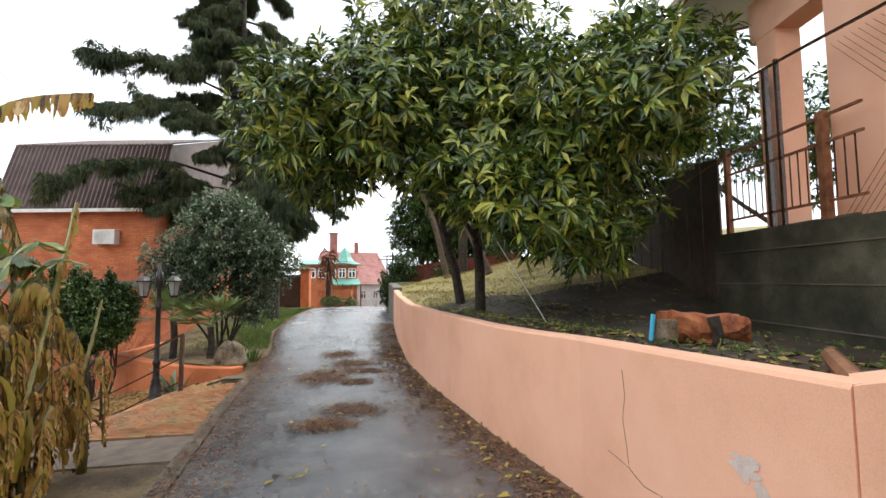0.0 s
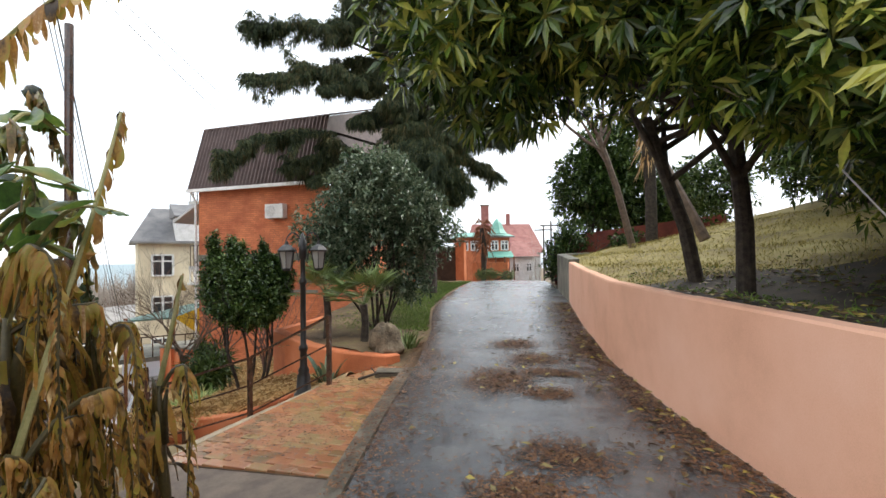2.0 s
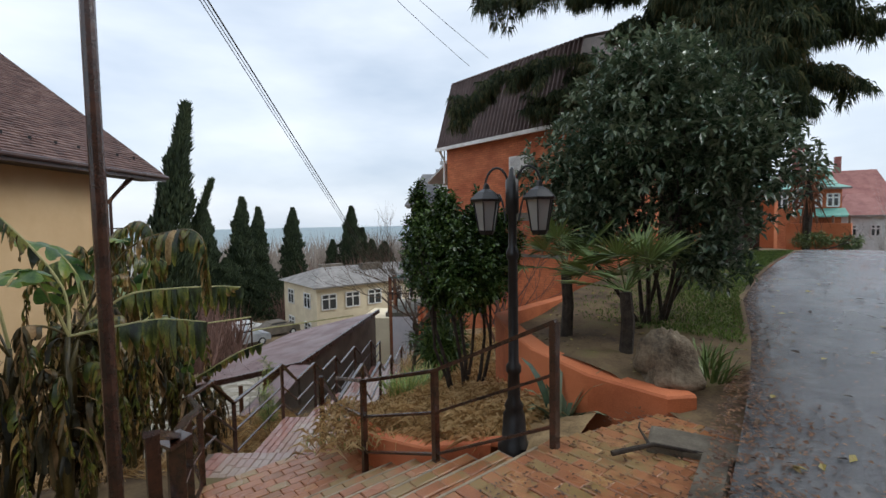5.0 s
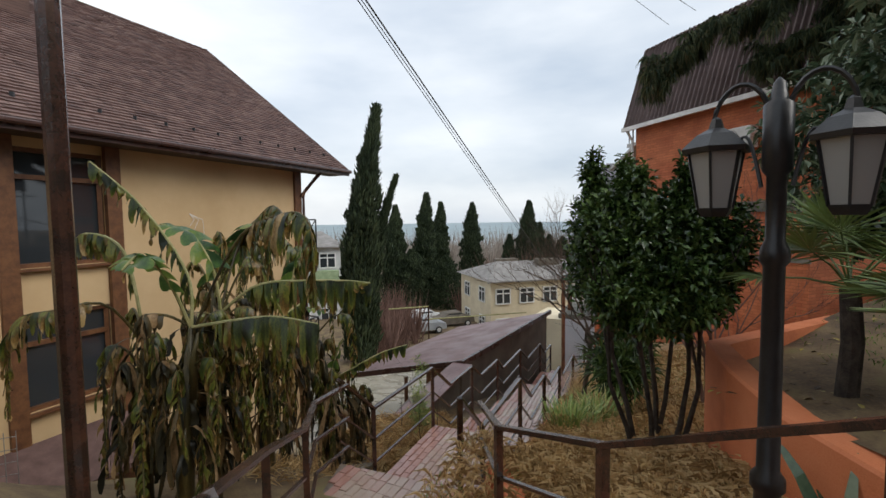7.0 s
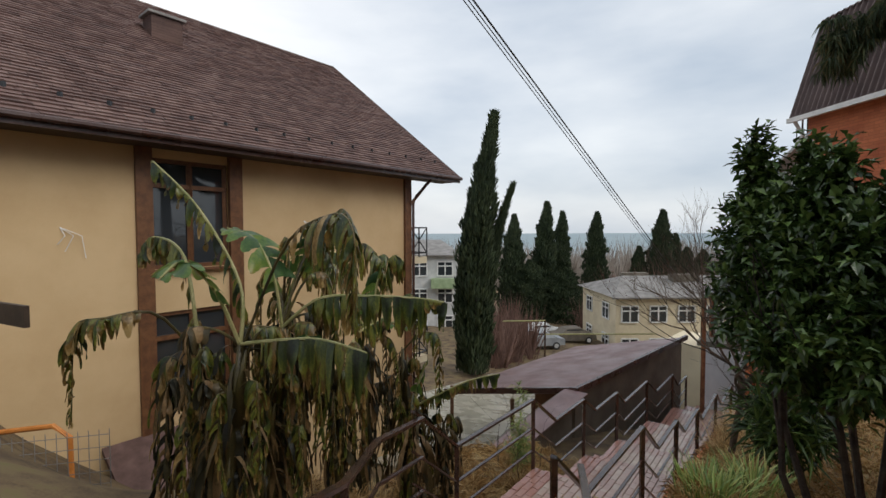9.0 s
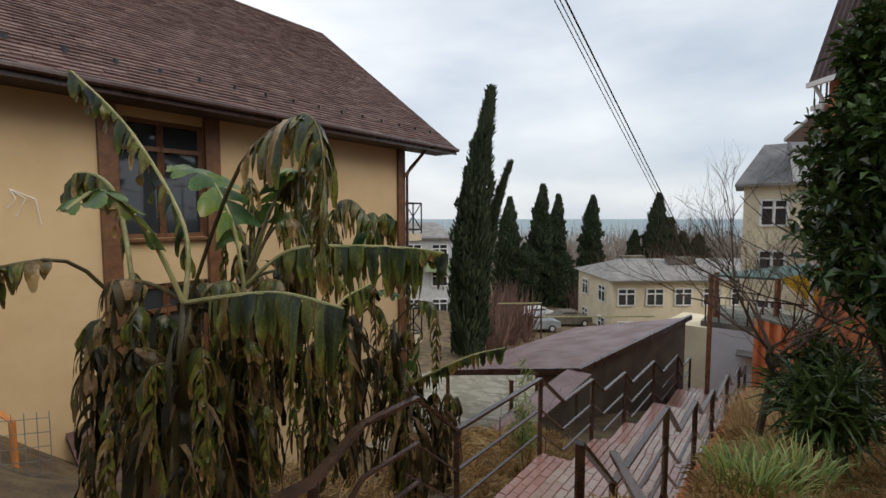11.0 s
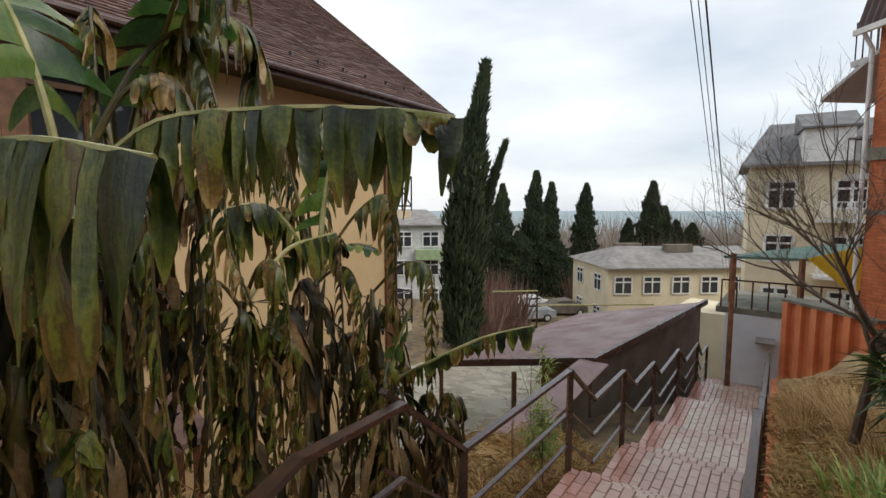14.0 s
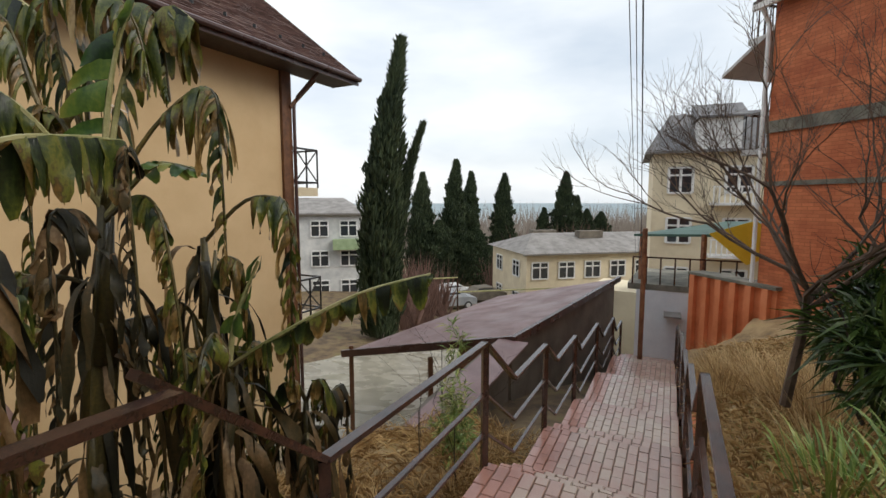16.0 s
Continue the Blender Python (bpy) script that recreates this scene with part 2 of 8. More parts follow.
M_STONE = material("lichen_stone", [(0.3, (0.05, 0.038, 0.026)), (0.5, (0.15, 0.115, 0.075)), (0.72, (0.27, 0.22, 0.15))], 5, 0.85, 1.0, 40)
M_LEAFLITTER = material("brown_leaf_litter", [(0.25, (0.06, 0.028, 0.015)), (0.5, (0.15, 0.065, 0.03)), (0.8, (0.26, 0.13, 0.055))], 8, 0.6, 0.5, 80, island=0.6)
M_FALLEN = material("fallen_leaf", [(0.2, (0.05, 0.03, 0.018)), (0.5, (0.13, 0.075, 0.03)), (0.75, (0.25, 0.2, 0.06)), (0.9, (0.4, 0.32, 0.06))], 3, 0.5, 0, 60, island=0.9)
M_WINDOW = glass("window_glass", (0.03, 0.035, 0.04))
M_LANTERN = glass("frosted_lantern_glass", (0.24, 0.25, 0.25), 0.2)
M_WOODFRAME = material("brown_window_wood", two((0.09, 0.035, 0.015), (0.17, 0.075, 0.03)), 6, 0.5, 0.15, 80)
M_REDROOF = material("red_metal_roof", two((0.22, 0.07, 0.06), (0.33, 0.13, 0.11)), 1.5, 0.6, 0.15, 20)
M_GREENROOF = material("green_metal_roof", two((0.10, 0.30, 0.24), (0.18, 0.42, 0.34)), 2, 0.5, 0.1, 30)
M_GREYROOF = material("grey_slate_roof", two((0.16, 0.15, 0.14), (0.28, 0.265, 0.25)), 1.2, 0.75, 0.2, 25)
M_SLATE = material("dark_slate_roof", two((0.09, 0.09, 0.095), (0.17, 0.165, 0.165)), 1.2, 0.6, 0.2, 25)
M_SEA = material("sea", two((0.10, 0.17, 0.19), (0.16, 0.23, 0.25)), 0.01, 0.4, 0, 1)
M_PLAIN = material("distant_land", [(0.3, (0.08, 0.075, 0.05)), (0.55, (0.14, 0.13, 0.085)), (0.75, (0.2, 0.18, 0.13))], 0.06, 0.95, 0, 1.5)
M_PALEBLUE = material("pale_blue_wall", two((0.66, 0.7, 0.74), (0.8, 0.83, 0.86)), 1, 0.8, 0.1, 40)
M_YELLOWCLOTH = material("yellow_awning", two((0.72, 0.52, 0.03), (0.85, 0.65, 0.06)), 2, 0.7, 0.05, 60)
M_BLUE = material("blue_plastic", two((0.02, 0.3, 0.5), (0.05, 0.4, 0.6)), 4, 0.4, 0.05, 60)
M_LOG = material("split_red_log", [(0.3, (0.1, 0.025, 0.012)), (0.5, (0.32, 0.10, 0.035)), (0.72, (0.45, 0.18, 0.07))], 8, 0.7, 0.6, 80)
M_CARWHITE = material("silver_car_paint", two((0.26, 0.28, 0.30), (0.36, 0.38, 0.40)), 2, 0.3, 0.0, 30, spec=0.7)
M_TYRE = material("black_rubber", two((0.012, 0.012, 0.012), (0.03, 0.03, 0.03)), 8, 0.8, 0.1, 60)
M_SIGNWOOD = material("dark_board", two((0.035, 0.022, 0.015), (0.07, 0.045, 0.03)), 6, 0.6, 0.1, 80)
M_WIRE = material("black_cable", two((0.02, 0.02, 0.022), (0.05, 0.05, 0.052)), 8, 0.6, 0, 60)
# distance haze is put into this pale grey; there is no volume
M_HAZYTWIG = material("hazy_bare_wood", two((0.20, 0.165, 0.14), (0.33, 0.29, 0.25)), 2, 0.9, 0, 20)
M_REDTWIG = material("reddish_thicket", two((0.10, 0.055, 0.045), (0.19, 0.11, 0.085)), 2, 0.9, 0, 20)


def brickwork(name, a, b, mortar):
    """Painted brick courses on an upright wall, one brick 0.25 by 0.075 m."""
    m = material(name, two(a, b), 1.1, 0.75, 0.0, 110)
    n, l = m.node_tree.nodes, m.node_tree.links
    bs, ramp, geo = n["Principled BSDF"], n["Color Ramp"], n["Geometry"]
    sp, cb, sm = n.new("ShaderNodeSeparateXYZ"), n.new("ShaderNodeCombineXYZ"), n.new("ShaderNodeMath")
    l.new(geo.outputs["Position"], sp.inputs[0])
    l.new(sp.outputs[0], sm.inputs[0])
    l.new(sp.outputs[1], sm.inputs[1])
    l.new(sm.outputs[0], cb.inputs[0])
    l.new(sp.outputs[2], cb.inputs[1])
    br = n.new("ShaderNodeTexBrick")
    for key, value in (("Scale", 1.0), ("Mortar Size", 0.007), ("Mortar Smooth", 0.3), ("Brick Width", 0.25), ("Row Height", 0.075)):
        br.inputs[key].default_value = value
    br.inputs["Color1"].default_value, br.inputs["Color2"].default_value, br.inputs["Mortar"].default_value = (1, 1, 1, 1), (0.72, 0.68, 0.66, 1), (*mortar, 1)
    l.new(cb.outputs[0], br.inputs["Vector"])
    mx = n.new("ShaderNodeMix")
    mx.data_type, mx.blend_type = "RGBA", "MULTIPLY"
    mx.inputs[0].default_value = 0.85
    l.new(ramp.outputs[0], mx.inputs[6])
    l.new(br.outputs["Color"], mx.inputs[7])
    l.new(mx.outputs[2], bs.inputs["Base Color"])
    bp = n.new("ShaderNodeBump")
    bp.invert = True
    bp.inputs["Strength"].default_value, bp.inputs["Distance"].default_value = 0.5, 0.01
    l.new(br.outputs["Fac"], bp.inputs["Height"])
    l.new(bp.outputs[0], bs.inputs["Normal"])
    return m


M_BROWNBRICK = brickwork("brown_chimney_brick", (0.06, 0.03, 0.024), (0.13, 0.07, 0.055), (0.6, 0.55, 0.5))
M_ORANGEBRICK = brickwork("orange_painted_brick", (0.46, 0.12, 0.045), (0.68, 0.22, 0.09), (0.55, 0.5, 0.45))


# ---- mesh helpers ----
def part(name, bm, mat, parent=None, label="", smooth=False):
    me = bpy.data.meshes.new(name)
    if isinstance(bm, tuple):
        me.from_pydata(bm[0], [], bm[1])
    else:
        bmesh.ops.recalc_face_normals(bm, faces=bm.faces)
        bm.to_mesh(me)
        bm.free()
    me.materials.append(mat)
    if smooth:
        me.polygons.foreach_set("use_smooth", [True] * len(me.polygons))
    ob = new(name, me)
    if parent:
        ob.parent = parent
    if label:
        ob["label"] = label
    return ob


def thing(name, label, category, group="", kind="", at=(0, 0, 0)):
    ob = new(name)
    ob.location = at
    ob.empty_display_size = 0.1
    return tagged(ob, label, category, group, kind)


def slab(bm, c, size, rz=0.0, bevel=0.0, tilt=0.0):
    m = pose(*c, tilt, 0, rz) @ Matrix.Diagonal((*size, 1))
    made = bmesh.ops.create_cube(bm, size=1, matrix=m)["verts"]
    if bevel:
        edges = {e for v in made for e in v.link_edges}
        bmesh.ops.bevel(bm, geom=list(edges), offset=bevel, segments=2, affect="EDGES", profile=0.6)
    return bm


def box(c, size, rz=0.0, bevel=0.0):
    return slab(bmesh.new(), c, size, rz, bevel)


def bar(bm, a, b, w, h=None, up=(0, 0, 1)):
    """A rectangular bar from a to b, w wide and h high."""
    h = h or w
    a, b = Vector(a), Vector(b)
    d = (b - a).normalized()
    side = d.cross(Vector(up))
    if side.length < 0.05:
        side = Vector((1, 0, 0)) if abs(d.x) < 0.9 else Vector((0, 1, 0))
    side.normalize()
    top = side.cross(d).normalized()
    vs = []
    for p in (a, b):
        for sx, sy in ((-1, -1), (1, -1), (1, 1), (-1, 1)):
            vs.append(bm.verts.new(p + side * sx * w / 2 + top * sy * h / 2))
    for i in range(4):
        j = (i + 1) % 4
        bm.faces.new((vs[i], vs[j], vs[4 + j], vs[4 + i]))
    bm.faces.new(vs[3::-1])
    bm.faces.new(vs[4:])
    return bm


def tube(bm, pts, r0, r1=None, n=7, cap=True):
    """A tapered tube along a line of points."""
    r1 = r0 if r1 is None else r1
    pts = [Vector(p) for p in pts]
    rings = []
    ref = Vector((0.31, 0.17, 0.93)).normalized()
    for i, p in enumerate(pts):
        d = (pts[min(i + 1, len(pts) - 1)] - pts[max(i - 1, 0)]).normalized()
        s = d.cross(ref)
        if s.length < 0.05:
            s = d.cross(Vector((1, 0, 0)))
        s.normalize()
        t = d.cross(s)
        r = r0 + (r1 - r0) * i / max(1, len(pts) - 1)
        rings.append([bm.verts.new(p + (s * math.cos(k * math.tau / n) + t * math.sin(k * math.tau / n)) * r) for k in range(n)])
    for a, b in zip(rings, rings[1:]):
        for k in range(n):
            bm.faces.new((a[k], a[(k + 1) % n], b[(k + 1) % n], b[k]))
    if cap:
        bm.faces.new(rings[0][::-1])
        bm.faces.new(rings[-1])
    return bm


def lathe(bm, base, profile, n=14):
    """Turns a profile of (radius, height) pairs round an upright axis at base."""
    rings = [[bm.verts.new(Vector(base) + Vector((r * math.cos(k * math.tau / n), r * math.sin(k * math.tau / n), z))) for k in range(n)] for r, z in profile]
    for a, b in zip(rings, rings[1:]):
        for k in range(n):
            bm.faces.new((a[k], a[(k + 1) % n], b[(k + 1) % n], b[k]))
    bm.faces.new(rings[0][::-1])
    bm.faces.new(rings[-1])
    return bm


def prism(bm, plan, z0, z1):
    """An upright block over a plan of (x, y) corners; z0 and z1 are numbers or one number a corner."""
    n = len(plan)
    lo = [bm.verts.new((x, y, z0[i] if isinstance(z0, (list, tuple)) else z0)) for i, (x, y) in enumerate(plan)]
    hi = [bm.verts.new((x, y, z1[i] if isinstance(z1, (list, tuple)) else z1)) for i, (x, y) in enumerate(plan)]
    for i in range(n):
        j = (i + 1) % n
        bm.faces.new((lo[i], lo[j], hi[j], hi[i]))
    bm.faces.new(lo[::-1])
    bm.faces.new(hi)
    return bm


def plate(bm, corners, thick):
    """A flat plate through the corners given, thickened downwards."""
    top = [bm.verts.new(c) for c in corners]
    low = [bm.verts.new((c[0], c[1], c[2] - thick)) for c in corners]
    n = len(corners)
    bm.faces.new(top)
    bm.faces.new(low[::-1])
    for i in range(n):
        j = (i + 1) % n
        bm.faces.new((top[i], low[i], low[j], top[j]))
    return bm


def ribbon_wall(bm, line, thick, z0, z1):
    """A wall along a plan line, thick to the right of its direction; z0 and z1 are lists, one a point."""
    inner = []
    for i, p in enumerate(line):
        a, b = line[max(i - 1, 0)], line[min(i + 1, len(line) - 1)]
        d = Vector((b[0] - a[0], b[1] - a[1])).normalized()
        inner.append((p[0] + d.y * thick, p[1] - d.x * thick))
    rings = []
    for (x, y), (u, v), lo, hi in zip(line, inner, z0, z1):
        rings.append([bm.verts.new(c) for c in ((x, y, lo), (x, y, hi - 0.02), (x + (u - x) * 0.08, y + (v - y) * 0.08, hi), (u, v, hi), (u, v, lo))])
    for a, b in zip(rings, rings[1:]):
        for k in range(5):
            bm.faces.new((a[k], a[(k + 1) % 5], b[(k + 1) % 5], b[k]))
    bm.faces.new(rings[0][::-1])
    bm.faces.new(rings[-1])
    return bm


def lerp_at(table, v):
    return np.interp(v, [p[0] for p in table], [p[1] for p in table])


# ---- plan of the slope ----
ROAD_L = [(-8, -0.9), (0, -1.35), (3.5, -2.05), (6.06, -2.75), (9.0, -3.45), (10.3, -3.8), (12.5, -4.55), (15, -5.0), (20, -5.65), (30, -7.0), (45, -10.0), (80, -14.0)]
ROAD_R = [(-8, 2.6), (0, 1.85), (1.62, 1.4), (3.43, 1.0), (5.0, 0.46), (7.0, -0.17), (9.0, -0.7), (11.5, -1.14), (14.05, -1.5), (17, -2.0), (20, -2.5), (30, -3.9), (45, -6.6), (80, -10.0)]
ROAD_Z = [(-8, -0.1), (0, 0.0), (6, 0.0), (8.4, 0.03), (11, 0.16), (14, 0.34), (17, 0.46), (20, 0.48), (24, 0.35), (32, -0.3), (45, -1.5), (80, -4.0)]
U, N = Vector((-0.750, 0.662)), Vector((0.662, 0.750))   # down the lower flight, and to its right
O = Vector((-9.36, 6.72))                               # foot of the left rail where the lower flight starts
FALL = [(-8, 0.0), (-5.6, -0.12), (-4.0, -0.3), (-2.6, -1.2), (-0.75, -1.68), (0, -2.3), (8, -4.1), (15, -6.0), (25, -8.0), (40, -9.5), (70, -12.0), (140, -19.0), (260, -26.0)]


def road_z(y):
    return lerp_at(ROAD_Z, y)


def su(x, y):
    return (x - O.x) * U.x + (y - O.y) * U.y, (x - O.x) * N.x + (y - O.y) * N.y


def ground_z(x, y):
    """Height of the natural slope."""
    s, n = su(x, y)
    z = np.interp(s, [p[0] for p in FALL], [p[1] for p in FALL])
    z = z - np.interp(-n, [0.6, 2.0, 5.0, 9.0], [0.0, 0.25, 2.3, 3.0]) * np.interp(s, [-5.5, -3.2, 0, 12, 30], [0, 0.2, 1, 0.6, 0])
    edge = lerp_at(ROAD_L, y)
    near = np.clip((x - edge + 0.9) / 0.9, 0, 1)
    return z * (1 - near) + (road_z(y) - 0.07) * near


def at_ground(x, y):
    return float(ground_z(np.array(float(x)), np.array(float(y))))


# ---- ground, road, banks ----
def axis(lo, hi, fine_lo, fine_hi, step):
    a = list(np.arange(fine_lo, fine_hi + 1e-6, step))
    v, d = fine_hi, step
    while v < hi:
        d *= 1.22
        v += d
        a.append(v)
    v, d = fine_lo, step
    while v > lo:
        d *= 1.22
        v -= d
        a.insert(0, v)
    return np.array(a)


def sheet(xs, ys, zs):
    ny, nx = zs.shape
    verts = [(float(xs[j, i]), float(ys[j, i]), float(zs[j, i])) for j in range(ny) for i in range(nx)]
    faces = [(j * nx + i, j * nx + i + 1, (j + 1) * nx + i + 1, (j + 1) * nx + i) for j in range(ny - 1) for i in range(nx - 1)]
    return verts, faces


gx, gy = np.meshgrid(axis(-330, 900, -22, 5, 0.4), axis(-900, 900, -4, 24, 0.4))
gz = ground_z(gx, gy)
gz = gz + 0.04 * np.sin(gx * 2.3 + gy) * np.cos(gy * 1.9 - gx * 0.7) * (gx < lerp_at(ROAD_L, gy) - 0.6)
far = np.clip((gx - 5) / 30, 0, 1)
gz = gz + far * 3.0
north = np.clip((gy - 60) / 200, 0, 1)
gz = gz - north * 6 * (gx > -40)
ground = part("ground", sheet(gx, gy, gz), M_SOIL, smooth=True)
tagged(ground, "damp dark soil slope with thin winter grass", "ground", kind="structure")
bm = bmesh.new()
plate(bm, [(-4600, -4600, -24), (-215, -4600, -24), (-215, 4600, -24), (-4600, 4600, -24)], 1)
tagged(part("water", bm, M_SEA), "flat grey-green sea under the clouds", "sea", kind="structure")

ys = np.concatenate([np.arange(-8, 26, 0.4), np.arange(26, 80, 3.0)])
rows = []
for t in np.linspace(0, 1, 13):
    rows.append([(float(lerp_at(ROAD_L, y) * (1 - t) + lerp_at(ROAD_R, y) * t), float(y), float(road_z(y) + 0.03 * math.sin(math.pi * t) + 0.006 * math.sin(3 * y + 9 * t))) for y in ys])
rx, ry, rz_ = (np.array([[p[k] for p in r] for r in rows]) for k in range(3))
tagged(part("road", sheet(rx, ry, rz_), M_ASPHALT, smooth=True), "wet dark asphalt lane with puddled sheen", "road", kind="structure")

# low concrete lip along the lane's left side
lip = [(float(lerp_at(ROAD_L, y)) - 0.02, y) for y in (2.6, 3.4, 4.2, 5.0, 6.0, 7.0, 8.0)]
bm = ribbon_wall(bmesh.new(), lip, -0.16, [-0.3] * 7, [-0.012] * 7)
tagged(part("kerb", bm, M_KERB), "low worn wet concrete edging of the lane", "kerb", kind="structure")

# salmon retaining wall along the lane's right side
wall_y = [1.62, 2.4, 3.43, 4.2, 5.0, 6.0, 7.0, 8.0, 9.0, 10.2, 11.5, 12.8, 14.05]
line = [(float(lerp_at(ROAD_R, y)), y) for y in wall_y]
tops = [float(np.interp(y, [1.6, 4.6, 9, 14.05], [1.19, 1.10, 1.15, 1.35])) for y in wall_y]
bm = ribbon_wall(bmesh.new(), line, 0.15, [-0.4] * 13, tops)
tagged(part("wall_east", bm, M_PINK), "low curved retaining wall in salmon-pink render", "wall", kind="structure")
bm = prism(bmesh.new(), [(1.405, 1.612), (3.2, 1.57), (3.2, 1.8), (1.57, 1.82)], -0.4, [1.185, 1.36, 1.36, 1.185])
tagged(part("wall_return", bm, M_PINK), "end of the salmon wall turning up the bank", "wall", kind="structure")
line = [(float(lerp_at(ROAD_R, y)), y) for y in (14.06, 15.5, 17.0)] + [(-1.2, 17.6)]
bm = ribbon_wall(bmesh.new(), line, 0.26, [-0.3] * 4, [1.42, 1.5, 1.56, 1.6])
tagged(part("wall_concrete_end", bm, M_CONCRETE), "short rough grey concrete end of the retaining wall", "wall", kind="structure")

# bank behind the wall
by = np.array(wall_y + [15.5, 17.0, 20, 24, 30])
bs = np.array([0.12, 0.5, 1.0, 1.6, 2.4, 3.2, 4.2, 5.5, 8.0, 14.0, 30.0])
bx = np.array([[float(lerp_at(ROAD_R, y)) + s for s in bs] for y in by])
byy = np.repeat(by[:, None], len(bs), 1) + 0.2 * bs[None, :] * 0
base = np.interp(by, [1.6, 4.6, 9, 14.05, 17, 20, 30], [1.05, 1.04, 1.12, 1.32, 1.45, 0.9, 0.2])
rise = np.interp(bs, [0.2, 1, 2.4, 4.2, 8, 30], [0, 0.12, 0.38, 0.8, 1.7, 3.0])
bz = base[:, None] + rise[None, :] * np.interp(by, [1.6, 6.5, 9, 14, 30], [-0.45, -0.2, 0.6, 1.0, 1.0])[:, None] + 0.05 * np.sin(bx * 3 + byy * 2)
# south part under the loquats has their shade in its soil colour
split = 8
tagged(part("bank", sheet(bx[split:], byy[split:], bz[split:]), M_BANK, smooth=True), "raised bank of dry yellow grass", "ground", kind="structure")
tagged(part("bank_shade", sheet(bx[:split + 1], byy[:split + 1], bz[:split + 1]), M_MOULD_SHADED, smooth=True), "bank of dark leaf mould, the evergreens' shade deepened in its colour", "ground", kind="structure")

# garden bed on the lane's left side, held by the orange planter wall
pl = [(-3.70, 8.64), (-3.84, 8.44), (-4.5, 8.36), (-5.3, 8.56), (-6.0, 8.95), (-6.6, 9.4), (-7.3, 12.3), (-8.2, 16.2)]
bm = ribbon_wall(bmesh.new(), pl, 0.2, [-0.5, -0.5, -0.8, -1.2, -1.6, -1.9, -2.6, -3.5], [0.05, 0.05, 0.09, 0.13, 0.17, 0.2, 0.1, -0.1])
tagged(part("planter_wall", bm, M_ORANGE, smooth=False), "low orange rendered garden retaining wall", "wall", kind="structure")
rows_ = []
tt = np.linspace(0, 1, 15)
for j_, y in enumerate([0, 9.5, 9.9, 10.4, 11, 11.7, 12.5, 13.5, 14.7, 16.2, 18, 21, 25, 30]):
    row_ = []
    for t in tt:
        if j_ == 0:
            px = np.interp(t, [0, 0.14, 0.22, 0.45, 0.7, 1.0], [-3.24, -3.72, -4.4, -5.2, -5.9, -6.5])
            py = np.interp(t, [0, 0.14, 0.22, 0.45, 0.7, 1.0], [8.36, 8.44, 8.5, 8.66, 9.02, 9.48])
        else:
            py = y
            e0 = float(lerp_at(ROAD_L, y))
            w0 = float(np.interp(y, [9.4, 12.3, 16.2, 30], [-6.55, -7.2, -8.1, -14]))
            px = e0 + (w0 - e0) * t
        row_.append((px, py, float(road_z(py)) + (-0.12 if j_ == 0 and t < 0.15 else 0.02) + 0.10 * math.sin(min(1, t * 2.2) * math.pi / 2) * min(1, t * 3) - 0.22 * t * (0.4 if j_ == 0 else 1) + 0.03 * math.sin(px * 4 + py * 3) * min(1, t * 6)))
    rows_.append(row_)
bxx, byy, bzz = (np.array([[p[k] for p in r] for r in rows_]) for k in range(3))
tagged(part("garden_bed", sheet(bxx, byy, bzz), M_SOIL, smooth=True), "garden bed of damp soil and grass beside the lane", "ground", kind="structure")

# ---- stairs ----
STEP_X, RISE, TREAD, FIRST_Z = -4.22, 0.157, 0.35, -0.10


def stair_block(name, plan, z_top, label, depth=1.0):
    bm = prism(bmesh.new(), plan, z_top - depth, z_top)
    return tagged(part(name, bm, M_MORTAR), label, "steps", kind="structure")


S0, S1 = 5.05, 7.32
bm = prism(bmesh.new(), [(-2.55, S0), (-3.22, 8.4), (-3.9, 8.46), (STEP_X - 0.0, 7.5), (STEP_X, S0)], -0.9, [-0.034, -0.071, -0.108, -0.126, -0.126])
apron = tagged(part("pavement", bm, M_MORTAR), "worn red and yellow brick-paved apron beside the lane", "paving", kind="structure")
steps = []
for i in range(6):
    x0 = STEP_X - i * TREAD
    x1 = x0 - TREAD if i < 5 else -7.05
    z = FIRST_Z - (i + 1) * RISE
    y1 = 7.3 if i < 5 else 7.25
    steps.append((stair_block("stair_step" if i < 5 else "stair_landing", [(x0, S0), (x0, y1), (x1, y1 if i < 5 else 7.4), (x1, S0 + (0 if i < 5 else 0.1))], z - 0.016, "red-brown brick-paved stair tread" if i < 5 else "red-brown brick-paved landing"), x1, x0, z))
for ob, x1, x0, z in steps:
    part("nosing", box((x0 + 0.012, (S0 + 7.28) / 2, z + RISE - 0.022), (0.022, 7.28 - S0, 0.05), 0, 0.006), M_NOSING, ob, "pale worn concrete nosing")
bm = prism(bmesh.new(), [(-2.42, 4.3), (-2.58, 5.04), (-4.2, 5.04), (-4.0, 4.25)], -0.9, [-0.03, -0.04, -0.13, -0.12])
tagged(part("pavement_slab", bm, M_MORTAR), "mossy cracked concrete slab beside the brick apron", "paving", kind="structure")
LAND_Z = FIRST_Z - 6 * RISE


def lower(s, n, z):
    p = O + U * s + N * n
    return (p.x, p.y, z)


W = 1.5
